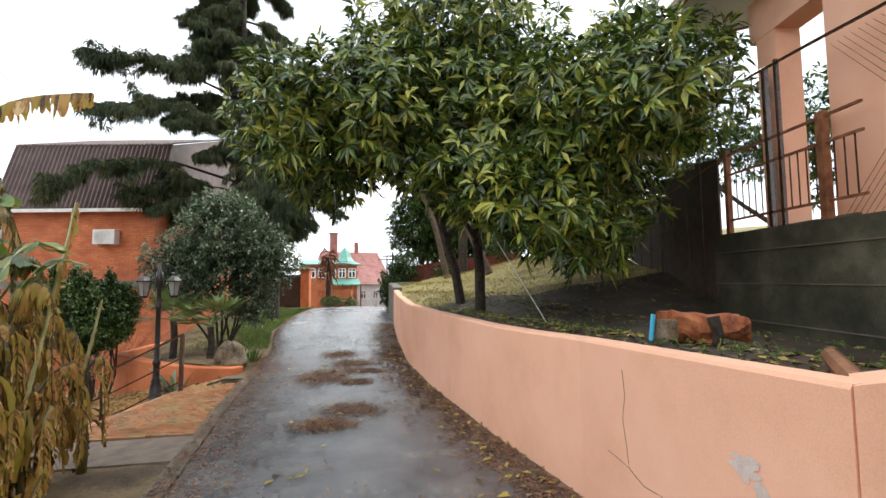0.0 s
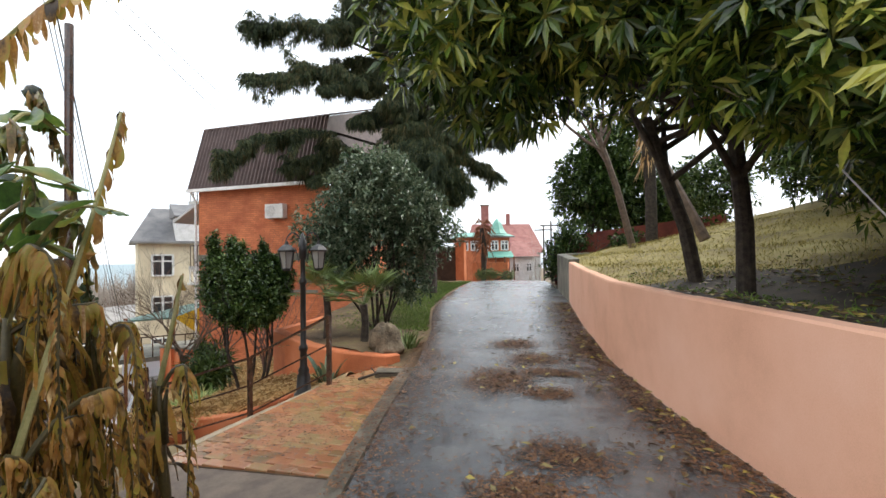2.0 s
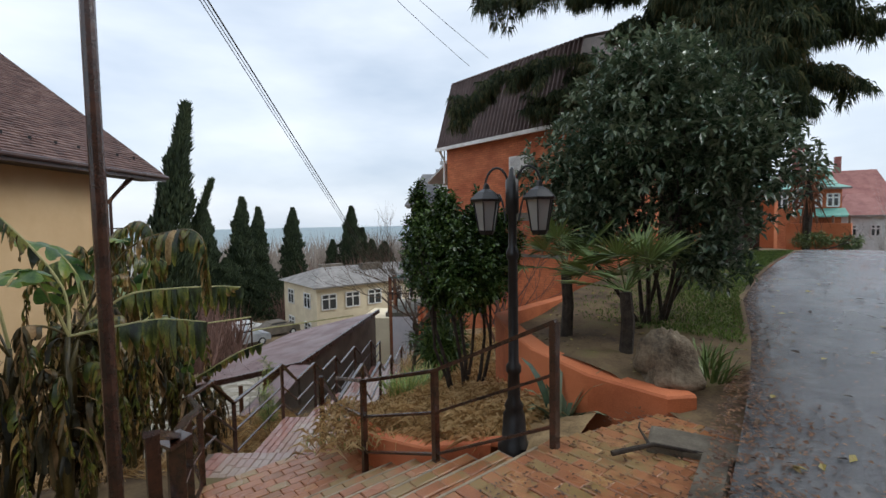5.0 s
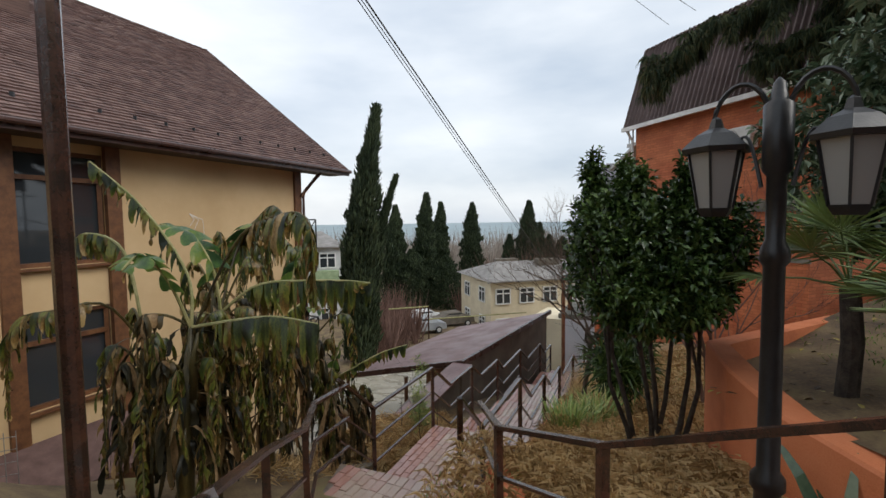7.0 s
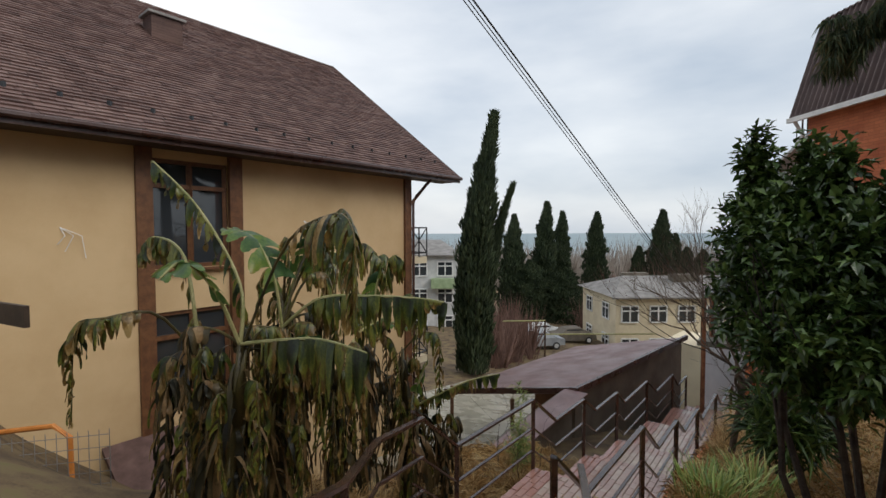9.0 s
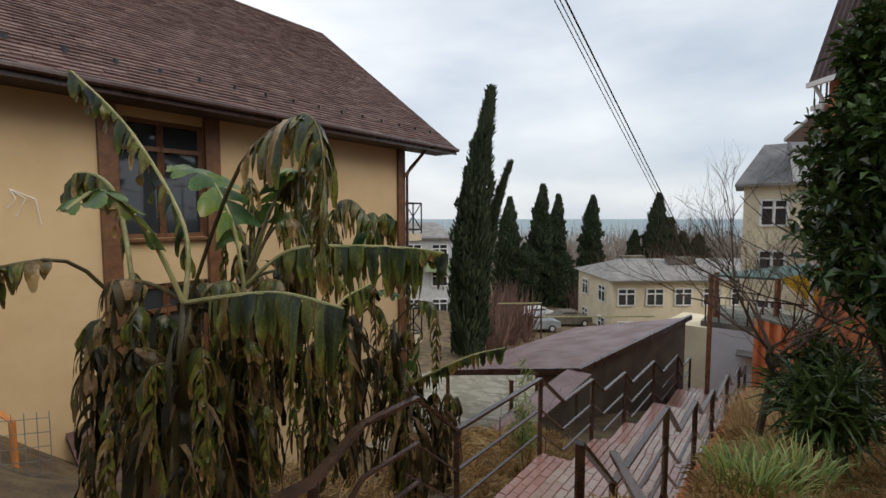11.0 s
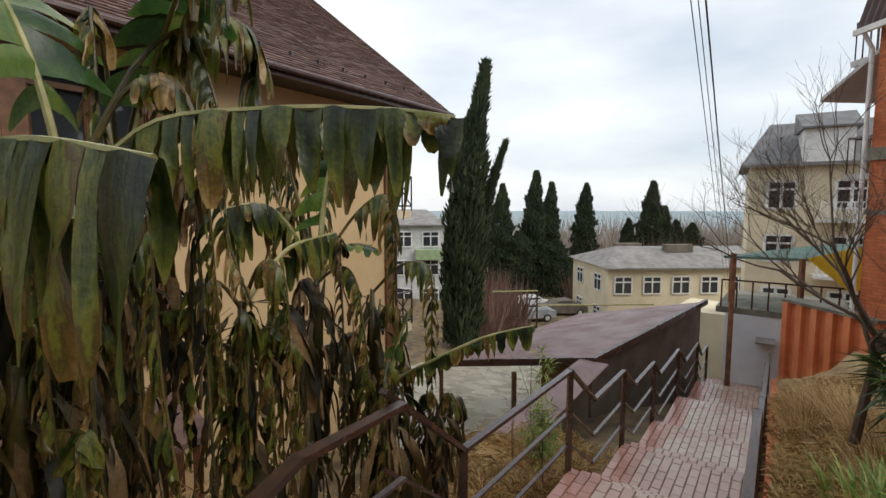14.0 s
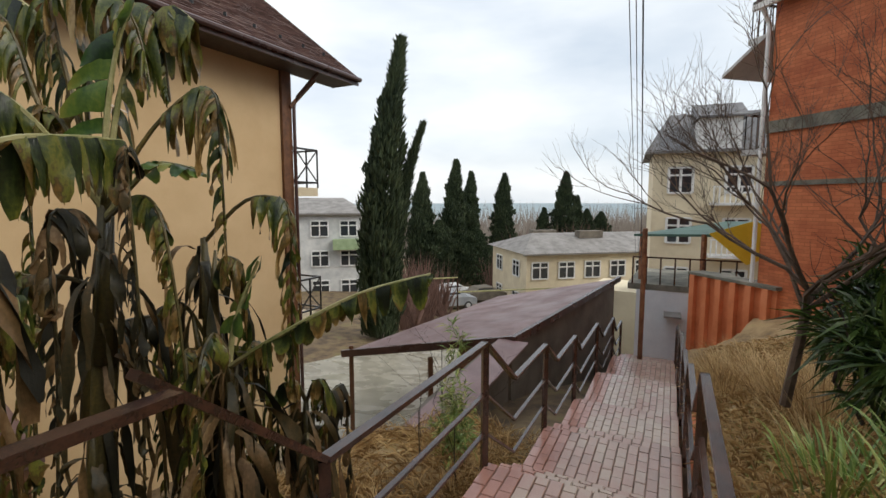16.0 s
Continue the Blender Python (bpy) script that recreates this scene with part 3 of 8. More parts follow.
# platforms of the lower flight: start, end, level, risers leading down to it
PLATFORMS = [(-0.1, 1.95, -2.2, 3), (2.68, 3.95, -2.78, 3), (4.5, 5.85, -3.18, 2), (6.3, 8.25, -3.56, 2), (9.2, 11.2, -4.12, 3), (12.0, 13.3, -4.7, 3), (14.0, 15.3, -5.3, 3)]
flights = [(-2.3, -0.75, -1.52)]   # (start, end, level)
for a, b, z, n in PLATFORMS:
    s, z0 = flights[-1][1], flights[-1][2]
    for k in range(1, n):
        flights.append((s + (a - s) * (k - 1) / (n - 1), s + (a - s) * k / (n - 1), round(z0 + (z - z0) * k / n, 3)))
    flights.append((a, b, z))
flats = []
for i, (a, b, z) in enumerate(flights):
    plan = [lower(a, 0.0, 0)[:2], lower(b, 0.0, 0)[:2], lower(b, W, 0)[:2], lower(a, W, 0)[:2]]
    if i == 0:
        plan = [(-7.05, S0 + 0.35), lower(b, 0, 0)[:2], lower(b, W, 0)[:2], (-7.05, 7.42)]
    flats.append(stair_block("stair_platform" if b - a > 0.6 else "stair_step", plan, z - 0.016, "plum-red paved stair platform" if b - a > 0.6 else "plum-red paved stair step"))


# ---- railings ----
def railing(name, label, posts, rails, group=""):
    """Iron railing: posts as (x, y, foot, head), rails as lines of points."""
    t = thing(name, label, "railing", group, at=posts[0][:3])
    inv = Matrix.Translation(Vector(posts[0][:3])).inverted()
    for x, y, lo, hi in posts:
        ob = part("post", bar(bmesh.new(), (x, y, lo), (x, y, hi), 0.05), M_RAIL, t)
        ob.matrix_parent_inverse = inv
    for pts, w, h in rails:
        for a, b in zip(pts, pts[1:]):
            d = (Vector(b) - Vector(a)).normalized() * 0.012
            ob = part("rail", bar(bmesh.new(), Vector(a) - d, Vector(b) + d, w, h), M_RAIL, t)
            ob.matrix_parent_inverse = inv
    return t


def lifted(pts, d):
    return [(x, y, z + d) for x, y, z in pts]


# upper flight, right side
ur = [(-4.12, 7.36, 0.77), (-5.22, 7.2, 0.21), (-6.2, 7.08, -0.1), (-7.74, 7.58, -0.57)]
railing("stair_railing", "thin brown iron handrail beside the upper brick steps",
        [(-4.12, 7.36, -0.3, 0.77), (-5.22, 7.2, -0.75, 0.21), (-6.2, 7.08, -1.1, -0.1)],
        [(ur[:4], 0.05, 0.03), (lifted(ur[:4], -0.36), 0.035, 0.02), (lifted(ur[:4], -0.72), 0.035, 0.02)], "stair railings")
# upper flight, left side
ul = [(-4.45, 5.08, 0.6), (-5.5, 5.33, 0.14), (-6.3, 5.55, -0.06), (-7.1, 5.8, -0.3), (-8.2, 5.92, -0.53), (-8.78, 6.32, -0.58)]
railing("stair_railing", "thin brown iron handrail between the steps and the banana clump",
        [(-4.45, 5.08, -0.5, 0.6), (-6.3, 5.55, -1.1, -0.06), (-7.1, 5.8, -1.6, -0.3)],
        [(ul, 0.06, 0.03), (lifted(ul, -0.4), 0.035, 0.02), (lifted(ul, -0.75), 0.035, 0.02)], "stair railings")


def lower_rail(n, start, label):
    line, posts = [lower(start, n, -0.52)], [(*lower(start, n, 0)[:2], -1.6, -0.52)] if n > 0 else []
    for a, b, z, k in PLATFORMS[:6]:
        line += [lower(max(a, 0.0), n, z + 1.05), lower(b - 0.05, n, z + 1.03)]
        posts.append((*lower(b - 0.05, n, 0)[:2], z - 0.1, z + 1.03))
        if a < 0:
            posts.append((*lower(0.0, n, 0)[:2], z - 0.1, z + 1.05))
    return railing("stair_railing", label, posts, [(line, 0.055, 0.03), (lifted(line, -0.42), 0.035, 0.02), (lifted(line, -0.75), 0.03, 0.02)], "stair railings")


lower_rail(0.0, -0.74, "zigzag brown iron handrail along the plum-red steps")
lower_rail(W + 0.03, -0.74, "zigzag brown iron handrail along the garden side of the steps")

# orange kerb walls along the garden side of the steps
kl = [(-4.75, 7.38), (-5.5, 7.28), (-6.3, 7.2), (-6.95, 7.3), (-7.4, 7.6), lower(0, W + 0.1, 0)[:2], lower(3, W + 0.1, 0)[:2], lower(8, W + 0.1, 0)[:2], lower(13, W + 0.1, 0)[:2]]
bm = ribbon_wall(bmesh.new(), kl[::-1], -0.16, [-6.6, -5.2, -3.9, -3.2, -2.5, -2.2, -2, -1.6, -1.2], [-4.25, -3.3, -2.45, -1.95, -0.95, -0.78, -0.72, -0.58, -0.3])
tagged(part("kerb_wall", bm, M_ORANGE), "low orange rendered kerb beside the steps", "wall", kind="structure")
bed = []
for a, b in (((-4.3, 7.42), (-4.3, 8.42)), ((-4.8, 7.4), (-5.0, 8.55)), ((-5.5, 7.3), (-5.8, 8.9)), ((-6.3, 7.22), (-6.6, 9.5)), ((-6.95, 7.34), (-7.1, 11.2)), ((-7.4, 7.64), (-8.0, 14.5)), (lower(0, W + 0.14, 0)[:2], (-10.2, 16.4)), (lower(3, W + 0.14, 0)[:2], (-12.8, 16.4)), (lower(8, W + 0.14, 0)[:2], (-15.7, 16.4)), (lower(13, W + 0.14, 0)[:2], (-18, 19))):
    bed.append([(a[0] + (b[0] - a[0]) * k / 8, a[1] + (b[1] - a[1]) * k / 8) for k in range(9)])
zb0 = [-0.22, -0.4, -0.6, -0.78, -0.84, -1.0, -2.0, -2.5, -3.35, -4.3]
zb1 = [-0.2, -0.42, -0.62, -0.8, -0.95, -1.3, -1.8, -2.1, -2.8, -3.8]
bx = np.array([[p[0] for p in r] for r in bed])
byy = np.array([[p[1] for p in r] for r in bed])
bz = np.array([[a + (b - a) * k / 8 + 0.06 * math.sin(i * 2.1 + k * 1.3) for k in range(9)] for i, (a, b) in enumerate(zip(zb0, zb1))])
tagged(part("garden_slope", sheet(bx, byy, bz), M_STRAWSOIL, smooth=True), "grassy slope between the steps and the orange house", "ground", kind="structure")


# ---- foliage tools ----
rng = np.random.default_rng(7)


def unit(v):
    return v / np.maximum(np.linalg.norm(v, axis=-1, keepdims=True), 1e-6)


def leaves(base, dirs, length, width, fold=0.25, bend=0.25, up=None):
    """Bent, folded leaves as one mesh: base points and directions as arrays."""
    n = len(base)
    d = unit(dirs)
    ref = np.tile(np.array([[0, 0, 1.0]]), (n, 1)) if up is None else up
    side = unit(np.cross(d, ref) + rng.normal(0, 0.25, (n, 3)))
    nor = unit(np.cross(side, d))
    L = (length * rng.uniform(0.7, 1.2, n))[:, None]
    w = (width * rng.uniform(0.8, 1.2, n))[:, None]
    tip = base + d * L - np.array([[0, 0, 1.0]]) * L * bend
    mid = base + d * L * 0.55 - np.array([[0, 0, 1.0]]) * L * bend * 0.2
    lft = base + d * L * 0.5 + side * w / 2 + nor * w * fold
    rgt = base + d * L * 0.5 - side * w / 2 + nor * w * fold
    verts = np.stack([base, rgt, tip, lft, mid], 1).reshape(-1, 3)
    k = np.arange(n) * 5
    faces = np.concatenate([np.stack([k, k + 1, k + 4], 1), np.stack([k + 1, k + 2, k + 4], 1), np.stack([k + 2, k + 3, k + 4], 1), np.stack([k + 3, k, k + 4], 1)])
    return verts.tolist(), faces.tolist()


def merge(*meshes):
    v, f = [], []
    for mv, mf in meshes:
        k = len(v)
        v += mv
        f += [tuple(i + k for i in q) for q in mf]
    return v, f


def blob_points(blobs, count, shell=0.6):
    """Points in ellipsoids (centre, radii), thick towards the outside."""
    vol = np.array([r[0] * r[1] * r[2] for _, r in blobs]) ** 0.75
    pick = rng.choice(len(blobs), count, p=vol / vol.sum())
    c = np.array([blobs[i][0] for i in pick])
    r = np.array([blobs[i][1] for i in pick])
    d = unit(rng.normal(0, 1, (count, 3)))
    rad = rng.uniform(shell, 1.0, (count, 1))
    return c + d * r * rad, d


def rosettes(pts, out, per, length, width, droop=0.2, spread=0.9, bend=0.2, fold=0.2, whorl=False):
    n = len(pts)
    ax = unit(out + rng.normal(0, 0.5, (n, 3)) + np.array([[0, 0, 0.4]]))
    axr = np.repeat(ax, per, 0)
    if whorl:
        r = rng.normal(0, 1, (n * per, 3))
        r = unit(r - axr * np.sum(r * axr, 1, keepdims=True))
        d = r + axr * rng.uniform(-0.15, 0.9, (n * per, 1)) - np.array([[0, 0, droop]])
    else:
        d = axr * rng.uniform(0.1, 0.9, (n * per, 1)) + rng.normal(0, spread, (n * per, 3)) - np.array([[0, 0, droop]])
    b = np.repeat(pts, per, 0) + unit(d) * 0.02 - axr * rng.uniform(0, 0.10, (n * per, 1))
    return leaves(b, d, length, width, fold, bend, axr if whorl else None)


def branchy(bm, a, direction, length, r, depth, spread=0.6, n=5, kids=3, up=0.15, wob=0.12):
    """A limb that forks again and again; returns the tips."""
    pts, p, d = [Vector(a)], Vector(a), Vector(direction).normalized()
    for i in range(4):
        d = (d + Vector((random.gauss(0, wob), random.gauss(0, wob), random.gauss(0, wob) + up * 0.3))).normalized()
        p = p + d * length / 4
        pts.append(p.copy())
    tube(bm, pts, r, r * 0.55, n, cap=False)
    if depth == 0:
        return [p]
    tips = []
    for k in range(kids):
        q = pts[random.choice((2, 3, 4, 4))]
        e = (d + Vector((random.gauss(0, spread), random.gauss(0, spread), random.gauss(0, spread * 0.6) + up))).normalized()
        tips += branchy(bm, q, e, length * random.uniform(0.55, 0.8), r * 0.5, depth - 1, spread, max(3, n - 1), kids, up, wob)
    return tips


def moved(name, v, f, mat, parent, label=""):
    """A part given in world places, under a thing that stands elsewhere."""
    ob = part(name, (v, f), mat, parent, label)
    ob.matrix_parent_inverse = Matrix.Translation(parent.location).inverted()
    return ob


def placed(name, bm, mat, parent, label="", smooth=False):
    ob = part(name, bm, mat, parent, label, smooth)
    ob.matrix_parent_inverse = Matrix.Translation(parent.location).inverted()
    return ob


# ---- loquat trees over the lane ----
def loquat(base, lean, blobs, count, label, trunk_r=0.095, per=10):
    t = thing("loquat_tree", label, "tree", "loquat trees", at=base)
    bm = bmesh.new()
    top = Vector(base) + Vector(lean)
    tube(bm, [Vector(base) - Vector((0, 0, 0.2)), Vector(base) + Vector(lean) * 0.3 + Vector((0.03, 0, 0)), Vector(base) + Vector(lean) * 0.65, top], trunk_r, trunk_r * 0.7, 9)
    for c, r in blobs:
        q = Vector(base) + Vector(lean) * random.uniform(0.5, 1.0)
        e = Vector(c)
        m = q.lerp(e, 0.5) + Vector((0, 0, 0.25))
        tube(bm, [q, m, e], trunk_r * 0.45, 0.02, 6, cap=False)
        branchy(bm, m, e - m, 0.9, 0.03, 2, 0.8, 4, 3)
    placed("trunk", bm, M_BARK, t)
    pts, out = blob_points(blobs, count, 0.45)
    v, f = rosettes(pts, out, per, 0.215, 0.058, 0.1, 0.8, 0.2, 0.15, True)
    moved("crown", v, f, M_LOQUAT, t)
    return t


loquat((0.62, 7.75, 1.1), (-0.12, -0.1, 2.3), [((0.3, 6.7, 3.9), (1.5, 1.3, 1.2)), ((-1.0, 6.3, 4.1), (1.2, 1.2, 1.1)), ((-2.1, 6.2, 3.9), (0.8, 0.9, 0.95)), ((1.5, 6.0, 3.6), (1.3, 1.2, 1.3)), ((1.0, 5.6, 2.5), (0.85, 0.75, 0.7)), ((1.7, 5.7, 2.3), (0.75, 0.7, 0.7)), ((-1.7, 6.9, 3.4), (0.8, 0.9, 0.7)), ((0.2, 6.9, 5.2), (1.8, 1.4, 0.9)), ((2.5, 6.2, 4.4), (0.9, 1.1, 1.0)), ((0.5, 5.9, 2.9), (0.9, 0.9, 0.6)), ((2.3, 4.9, 3.6), (0.8, 0.8, 0.8))], 3300, "evergreen tree with long leathery leaves over the lane", per=11)
loquat((0.36, 8.7, 1.2), (-0.55, 0.1, 2.1), [((0.0, 9.2, 4.4), (1.7, 1.5, 1.1)), ((-1.2, 8.6, 4.6), (1.2, 1.2, 1.0)), ((1.7, 8.8, 4.0), (1.5, 1.4, 1.3)), ((2.6, 7.6, 3.2), (1.2, 1.4, 1.3)), ((2.9, 9.2, 2.9), (1.2, 1.3, 1.2)), ((3.6, 7.4, 4.7), (1.4, 1.5, 1.2)), ((3.4, 9.6, 4.6), (1.4, 1.4, 1.1))], 2300, "forked evergreen tree with long leathery leaves", per=10)

# ---- big cedar ----
def cedar(base, height, label, boughs=(), first=3.4, reach=(1.8, 3.6), r=0.3):
    t = thing("cedar_tree", label, "tree", "cedars", at=base)
    b = Vector(base)
    placed("trunk", tube(bmesh.new(), [b - Vector((0, 0, 0.3)), b + Vector((0.1, 0, height * 0.35)), b + Vector((0, 0.1, height))], r, 0.06, 10), M_BARK, t)
    segs = []
    for line in boughs:
        ctrl = [Vector(p) for p in line]
        pts = []
        for i in range(9):
            k = i / 8 * (len(ctrl) - 1)
            a = min(int(k), len(ctrl) - 2)
            pts.append(ctrl[a].lerp(ctrl[a + 1], k - a) + Vector((random.gauss(0, 0.05), random.gauss(0, 0.05), random.gauss(0, 0.04))))
        segs.append((pts, 1.25))
    zz = first
    while zz < height * 0.98:
        for k in range(random.choice((2, 3))):
            a = random.uniform(0, math.tau)
            L = random.uniform(*reach) * (1.1 - 0.55 * zz / height)
            p = b + Vector((0, 0, zz + random.uniform(-0.2, 0.2)))
            d = Vector((math.cos(a), math.sin(a), 0.25))
            pts = [p]
            for i in range(6):
                d = (d + Vector((random.gauss(0, 0.08), random.gauss(0, 0.08), -0.11))).normalized()
                pts.append(pts[-1] + d * L / 6)
            segs.append((pts, 0.72))
        zz += random.uniform(0.3, 0.46)
    for pts, size in segs:
        limb = placed("bough", tube(bmesh.new(), pts, 0.055, 0.012, 5, cap=False), M_BARK, t)
        base_p, dirs, twigs = [], [], bmesh.new()
        n = len(pts) - 1
        for k in range(int(40 * size)):
            u = random.uniform(0.25, 1.0) * n
            i = min(int(u), n - 1)
            p0 = np.array(pts[i].lerp(pts[i + 1], u - i))
            along = unit(np.array(pts[i + 1] - pts[i]))
            side = unit(np.cross(along, [0, 0, 1.0])) * random.choice((-1, 1))
            L = random.uniform(0.4, 1.15) * size * (1.1 - 0.5 * u / n)
            e = unit(side * random.uniform(0.4, 1.0) + along * random.uniform(0.2, 0.9) + np.array([0, 0, random.uniform(-0.1, 0.2)]))
            q, line = p0, [Vector(p0)]
            for j in range(5):
                e = unit(e + np.array([0, 0, -0.15]) + rng.normal(0, 0.2, 3))
                w = q + e * L / 5
                m = int(18 * (0.6 + L))
                spine = q + (w - q) * rng.uniform(0, 1, (m, 1))
                s2 = unit(np.cross(e, [0, 0, 1.0]))
                off = rng.normal(0, 0.075 * (1.2 - 0.12 * j), (m, 1))
                base_p.append(spine + s2 * off)
                dirs.append(e * 0.5 + s2 * np.sign(off) * 0.5 + rng.normal(0, 0.55, (m, 3)) + np.array([0, 0, -0.4]))
                q = w
                line.append(Vector(q))
            tube(twigs, line, 0.012, 0.004, 3, cap=False)
        v, f = leaves(np.concatenate(base_p), np.concatenate(dirs), 0.2, 0.03, 0.4, 0.7)
        part("needles", (v, f), M_CEDAR, limb)
        part("twig", twigs, M_BARK, limb)
    return t


cedar((-7.7, 17.2, 0.2), 15.0, "tall dark cedar with drooping shaggy boughs", [((-7.7, 17.2, 5.4), (-9.8, 15.6, 5.9), (-11.2, 14.3, 5.4), (-12.0, 13.6, 4.5)), ((-7.7, 17.2, 5.0), (-9.2, 16.2, 5.3), (-10.6, 15.4, 4.7)), ((-7.7, 17.2, 7.2), (-9.2, 15.0, 7.6), (-10.4, 13.2, 6.9)), ((-7.7, 17.2, 8.6), (-9.4, 15.2, 9.2), (-10.8, 13.8, 8.8)), ((-7.7, 17.2, 6.2), (-6.2, 15.6, 5.8), (-5.2, 14.6, 4.6), (-4.9, 14.3, 3.4)), ((-7.7, 17.2, 7.8), (-5.8, 15.6, 7.4), (-4.4, 14.6, 6.2)), ((-7.7, 17.2, 6.8), (-6.0, 18.2, 6.9), (-4.2, 19.9, 5.9)), ((-7.7, 17.2, 5.6), (-6.0, 18.4, 5.6), (-4.4, 19.7, 4.6)), ((-7.7, 17.2, 8.0), (-6.2, 18.3, 7.9), (-4.7, 19.3, 6.6))])
cedar((-5.68, 15.4, 0.3), 6.5, "small dark conifer beside the lane", first=2.9, reach=(1.0, 2.0), r=0.24)

# ---- camellia, laurel bush ----
def shrub(name, label, base, stems, blobs, count, per, ln, wd, mat, spread=0.9, shell=0.55, stem_r=0.03, category="bush"):
    t = thing(name, label, category, at=base)
    for k in range(stems):
        bm = bmesh.new()
        a = k * math.tau / stems + random.uniform(-0.4, 0.4)
        c = blobs[k % min(len(blobs), 4)][0]
        p = Vector(base) + Vector((math.cos(a) * 0.14, math.sin(a) * 0.14, -0.1))
        e = Vector(c) + Vector((math.cos(a) * 0.4, math.sin(a) * 0.4, 0))
        m = p.lerp(e, 0.5) + Vector((math.cos(a) * 0.12, math.sin(a) * 0.12, 0))
        tube(bm, [p, p.lerp(m, 0.5) + Vector((0.02, 0.02, 0)), m, e], stem_r, stem_r * 0.5, 6)
        branchy(bm, m, e - m, 0.7, stem_r * 0.5, 2, 0.7, 4, 3)
        placed("stem", bm, M_BARK, t)
    pts, out = blob_points(blobs, count, shell)
    v, f = rosettes(pts, out, per, ln, wd, 0.0, spread, 0.15)
    moved("crown", v, f, mat, t)
    return t


shrub("camellia_tree", "rounded grey-green camellia on many slender stems", (-5.0, 10.6, 0.2), 9, [((-4.9, 10.5, 2.5), (1.25, 1.2, 1.1)), ((-5.8, 10.3, 2.0), (0.85, 0.9, 0.9)), ((-4.2, 10.8, 2.1), (0.9, 0.9, 0.85)), ((-5.0, 10.5, 3.2), (0.85, 0.9, 0.6)), ((-4.4, 10.6, 1.2), (0.6, 0.6, 0.7)), ((-5.5, 10.2, 1.5), (0.7, 0.6, 0.6))], 3000, 10, 0.11, 0.052, M_CAMELLIA, category="tree", shell=0.35)
shrub("laurel_bush", "dense dark glossy evergreen bush on several stems", (-6.72, 8.9, -0.9), 7, [((-6.75, 8.85, 1.0), (0.78, 0.78, 0.66)), ((-6.6, 8.75, 0.72), (0.7, 0.7, 0.45)), ((-7.0, 8.75, 1.3), (0.5, 0.5, 0.45)), ((-6.6, 9.2, 1.2), (0.6, 0.5, 0.5)), ((-7.15, 8.55, 1.72), (0.14, 0.14, 0.34)), ((-7.0, 8.8, 1.75), (0.1, 0.1, 0.25)), ((-6.7, 8.7, 1.65), (0.12, 0.12, 0.22)), ((-6.45, 8.95, 1.68), (0.1, 0.1, 0.22))], 4400, 11, 0.075, 0.042, M_LAUREL, stem_r=0.03, shell=0.4)


# ---- fan palms ----
def fan_palm(base, height, count, size, label):
    t = thing("fan_palm", label, "palm", "fan palms", at=base)
    bm = bmesh.new()
    tube(bm, [Vector(base) - Vector((0, 0, 0.1)), Vector(base) + Vector((0.03, 0, height * 0.5)), Vector(base) + Vector((0, 0, height))], 0.07, 0.06, 8)
    placed("trunk", bm, M_BARK, t)
    top = Vector(base) + Vector((0, 0, height))
    for k in range(count):
        a = k * 2.4 + random.uniform(-0.3, 0.3)
        el = random.uniform(0.05, 1.25)
        d = Vector((math.cos(a) * math.cos(el), math.sin(a) * math.cos(el), math.sin(el)))
        hub = top + d * size * random.uniform(0.8, 1.1)
        placed("petiole", tube(bmesh.new(), [top, top.lerp(hub, 0.5) + Vector((0, 0, 0.03)), hub], 0.009, 0.006, 4), M_PALM, t)
        s = d.cross(Vector((0, 0, 1))).normalized()
        b, dr = [], []
        for j in range(22):
            g = (j / 21 - 0.5) * 4.0
            b.append(hub)
            dr.append(d * math.cos(g) + s * math.sin(g))
        v, f = leaves(np.array([list(x) for x in b]), np.array([list(x) for x in dr]), size * 0.8, 0.034, 0.25, 0.06)
        moved("frond", v, f, M_PALM, t)
    return t


fan_palm((-5.45, 9.4, 0.1), 0.75, 12, 0.5, "young fan palm with stiff pleated leaves")
fan_palm((-4.6, 9.2, 0.1), 0.62, 12, 0.5, "young fan palm beside the boulder")

# ---- boulder ----
bm = bmesh.new()
bmesh.ops.create_icosphere(bm, subdivisions=4, radius=1)
for v in bm.verts:
    k = 1 + 0.4 * noise.noise(v.co * 1.5 + Vector((3, 1, 2))) + 0.16 * noise.noise(v.co * 4) - 0.12 * abs(noise.noise(v.co * 2.6 + Vector((7, 2, 5))))
    v.co = Vector((v.co.x * 0.22 * k * (1.1 - 0.45 * v.co.z), v.co.y * 0.2 * k * (1.1 - 0.45 * v.co.z), v.co.z * (0.4 if v.co.z > 0 else 0.25) * k))
b = part("boulder", bm, M_STONE, smooth=True)
b.location = (-4.02, 8.85, 0.16)
tagged(b, "lichen-stained garden boulder on the orange wall's bed", "boulder")


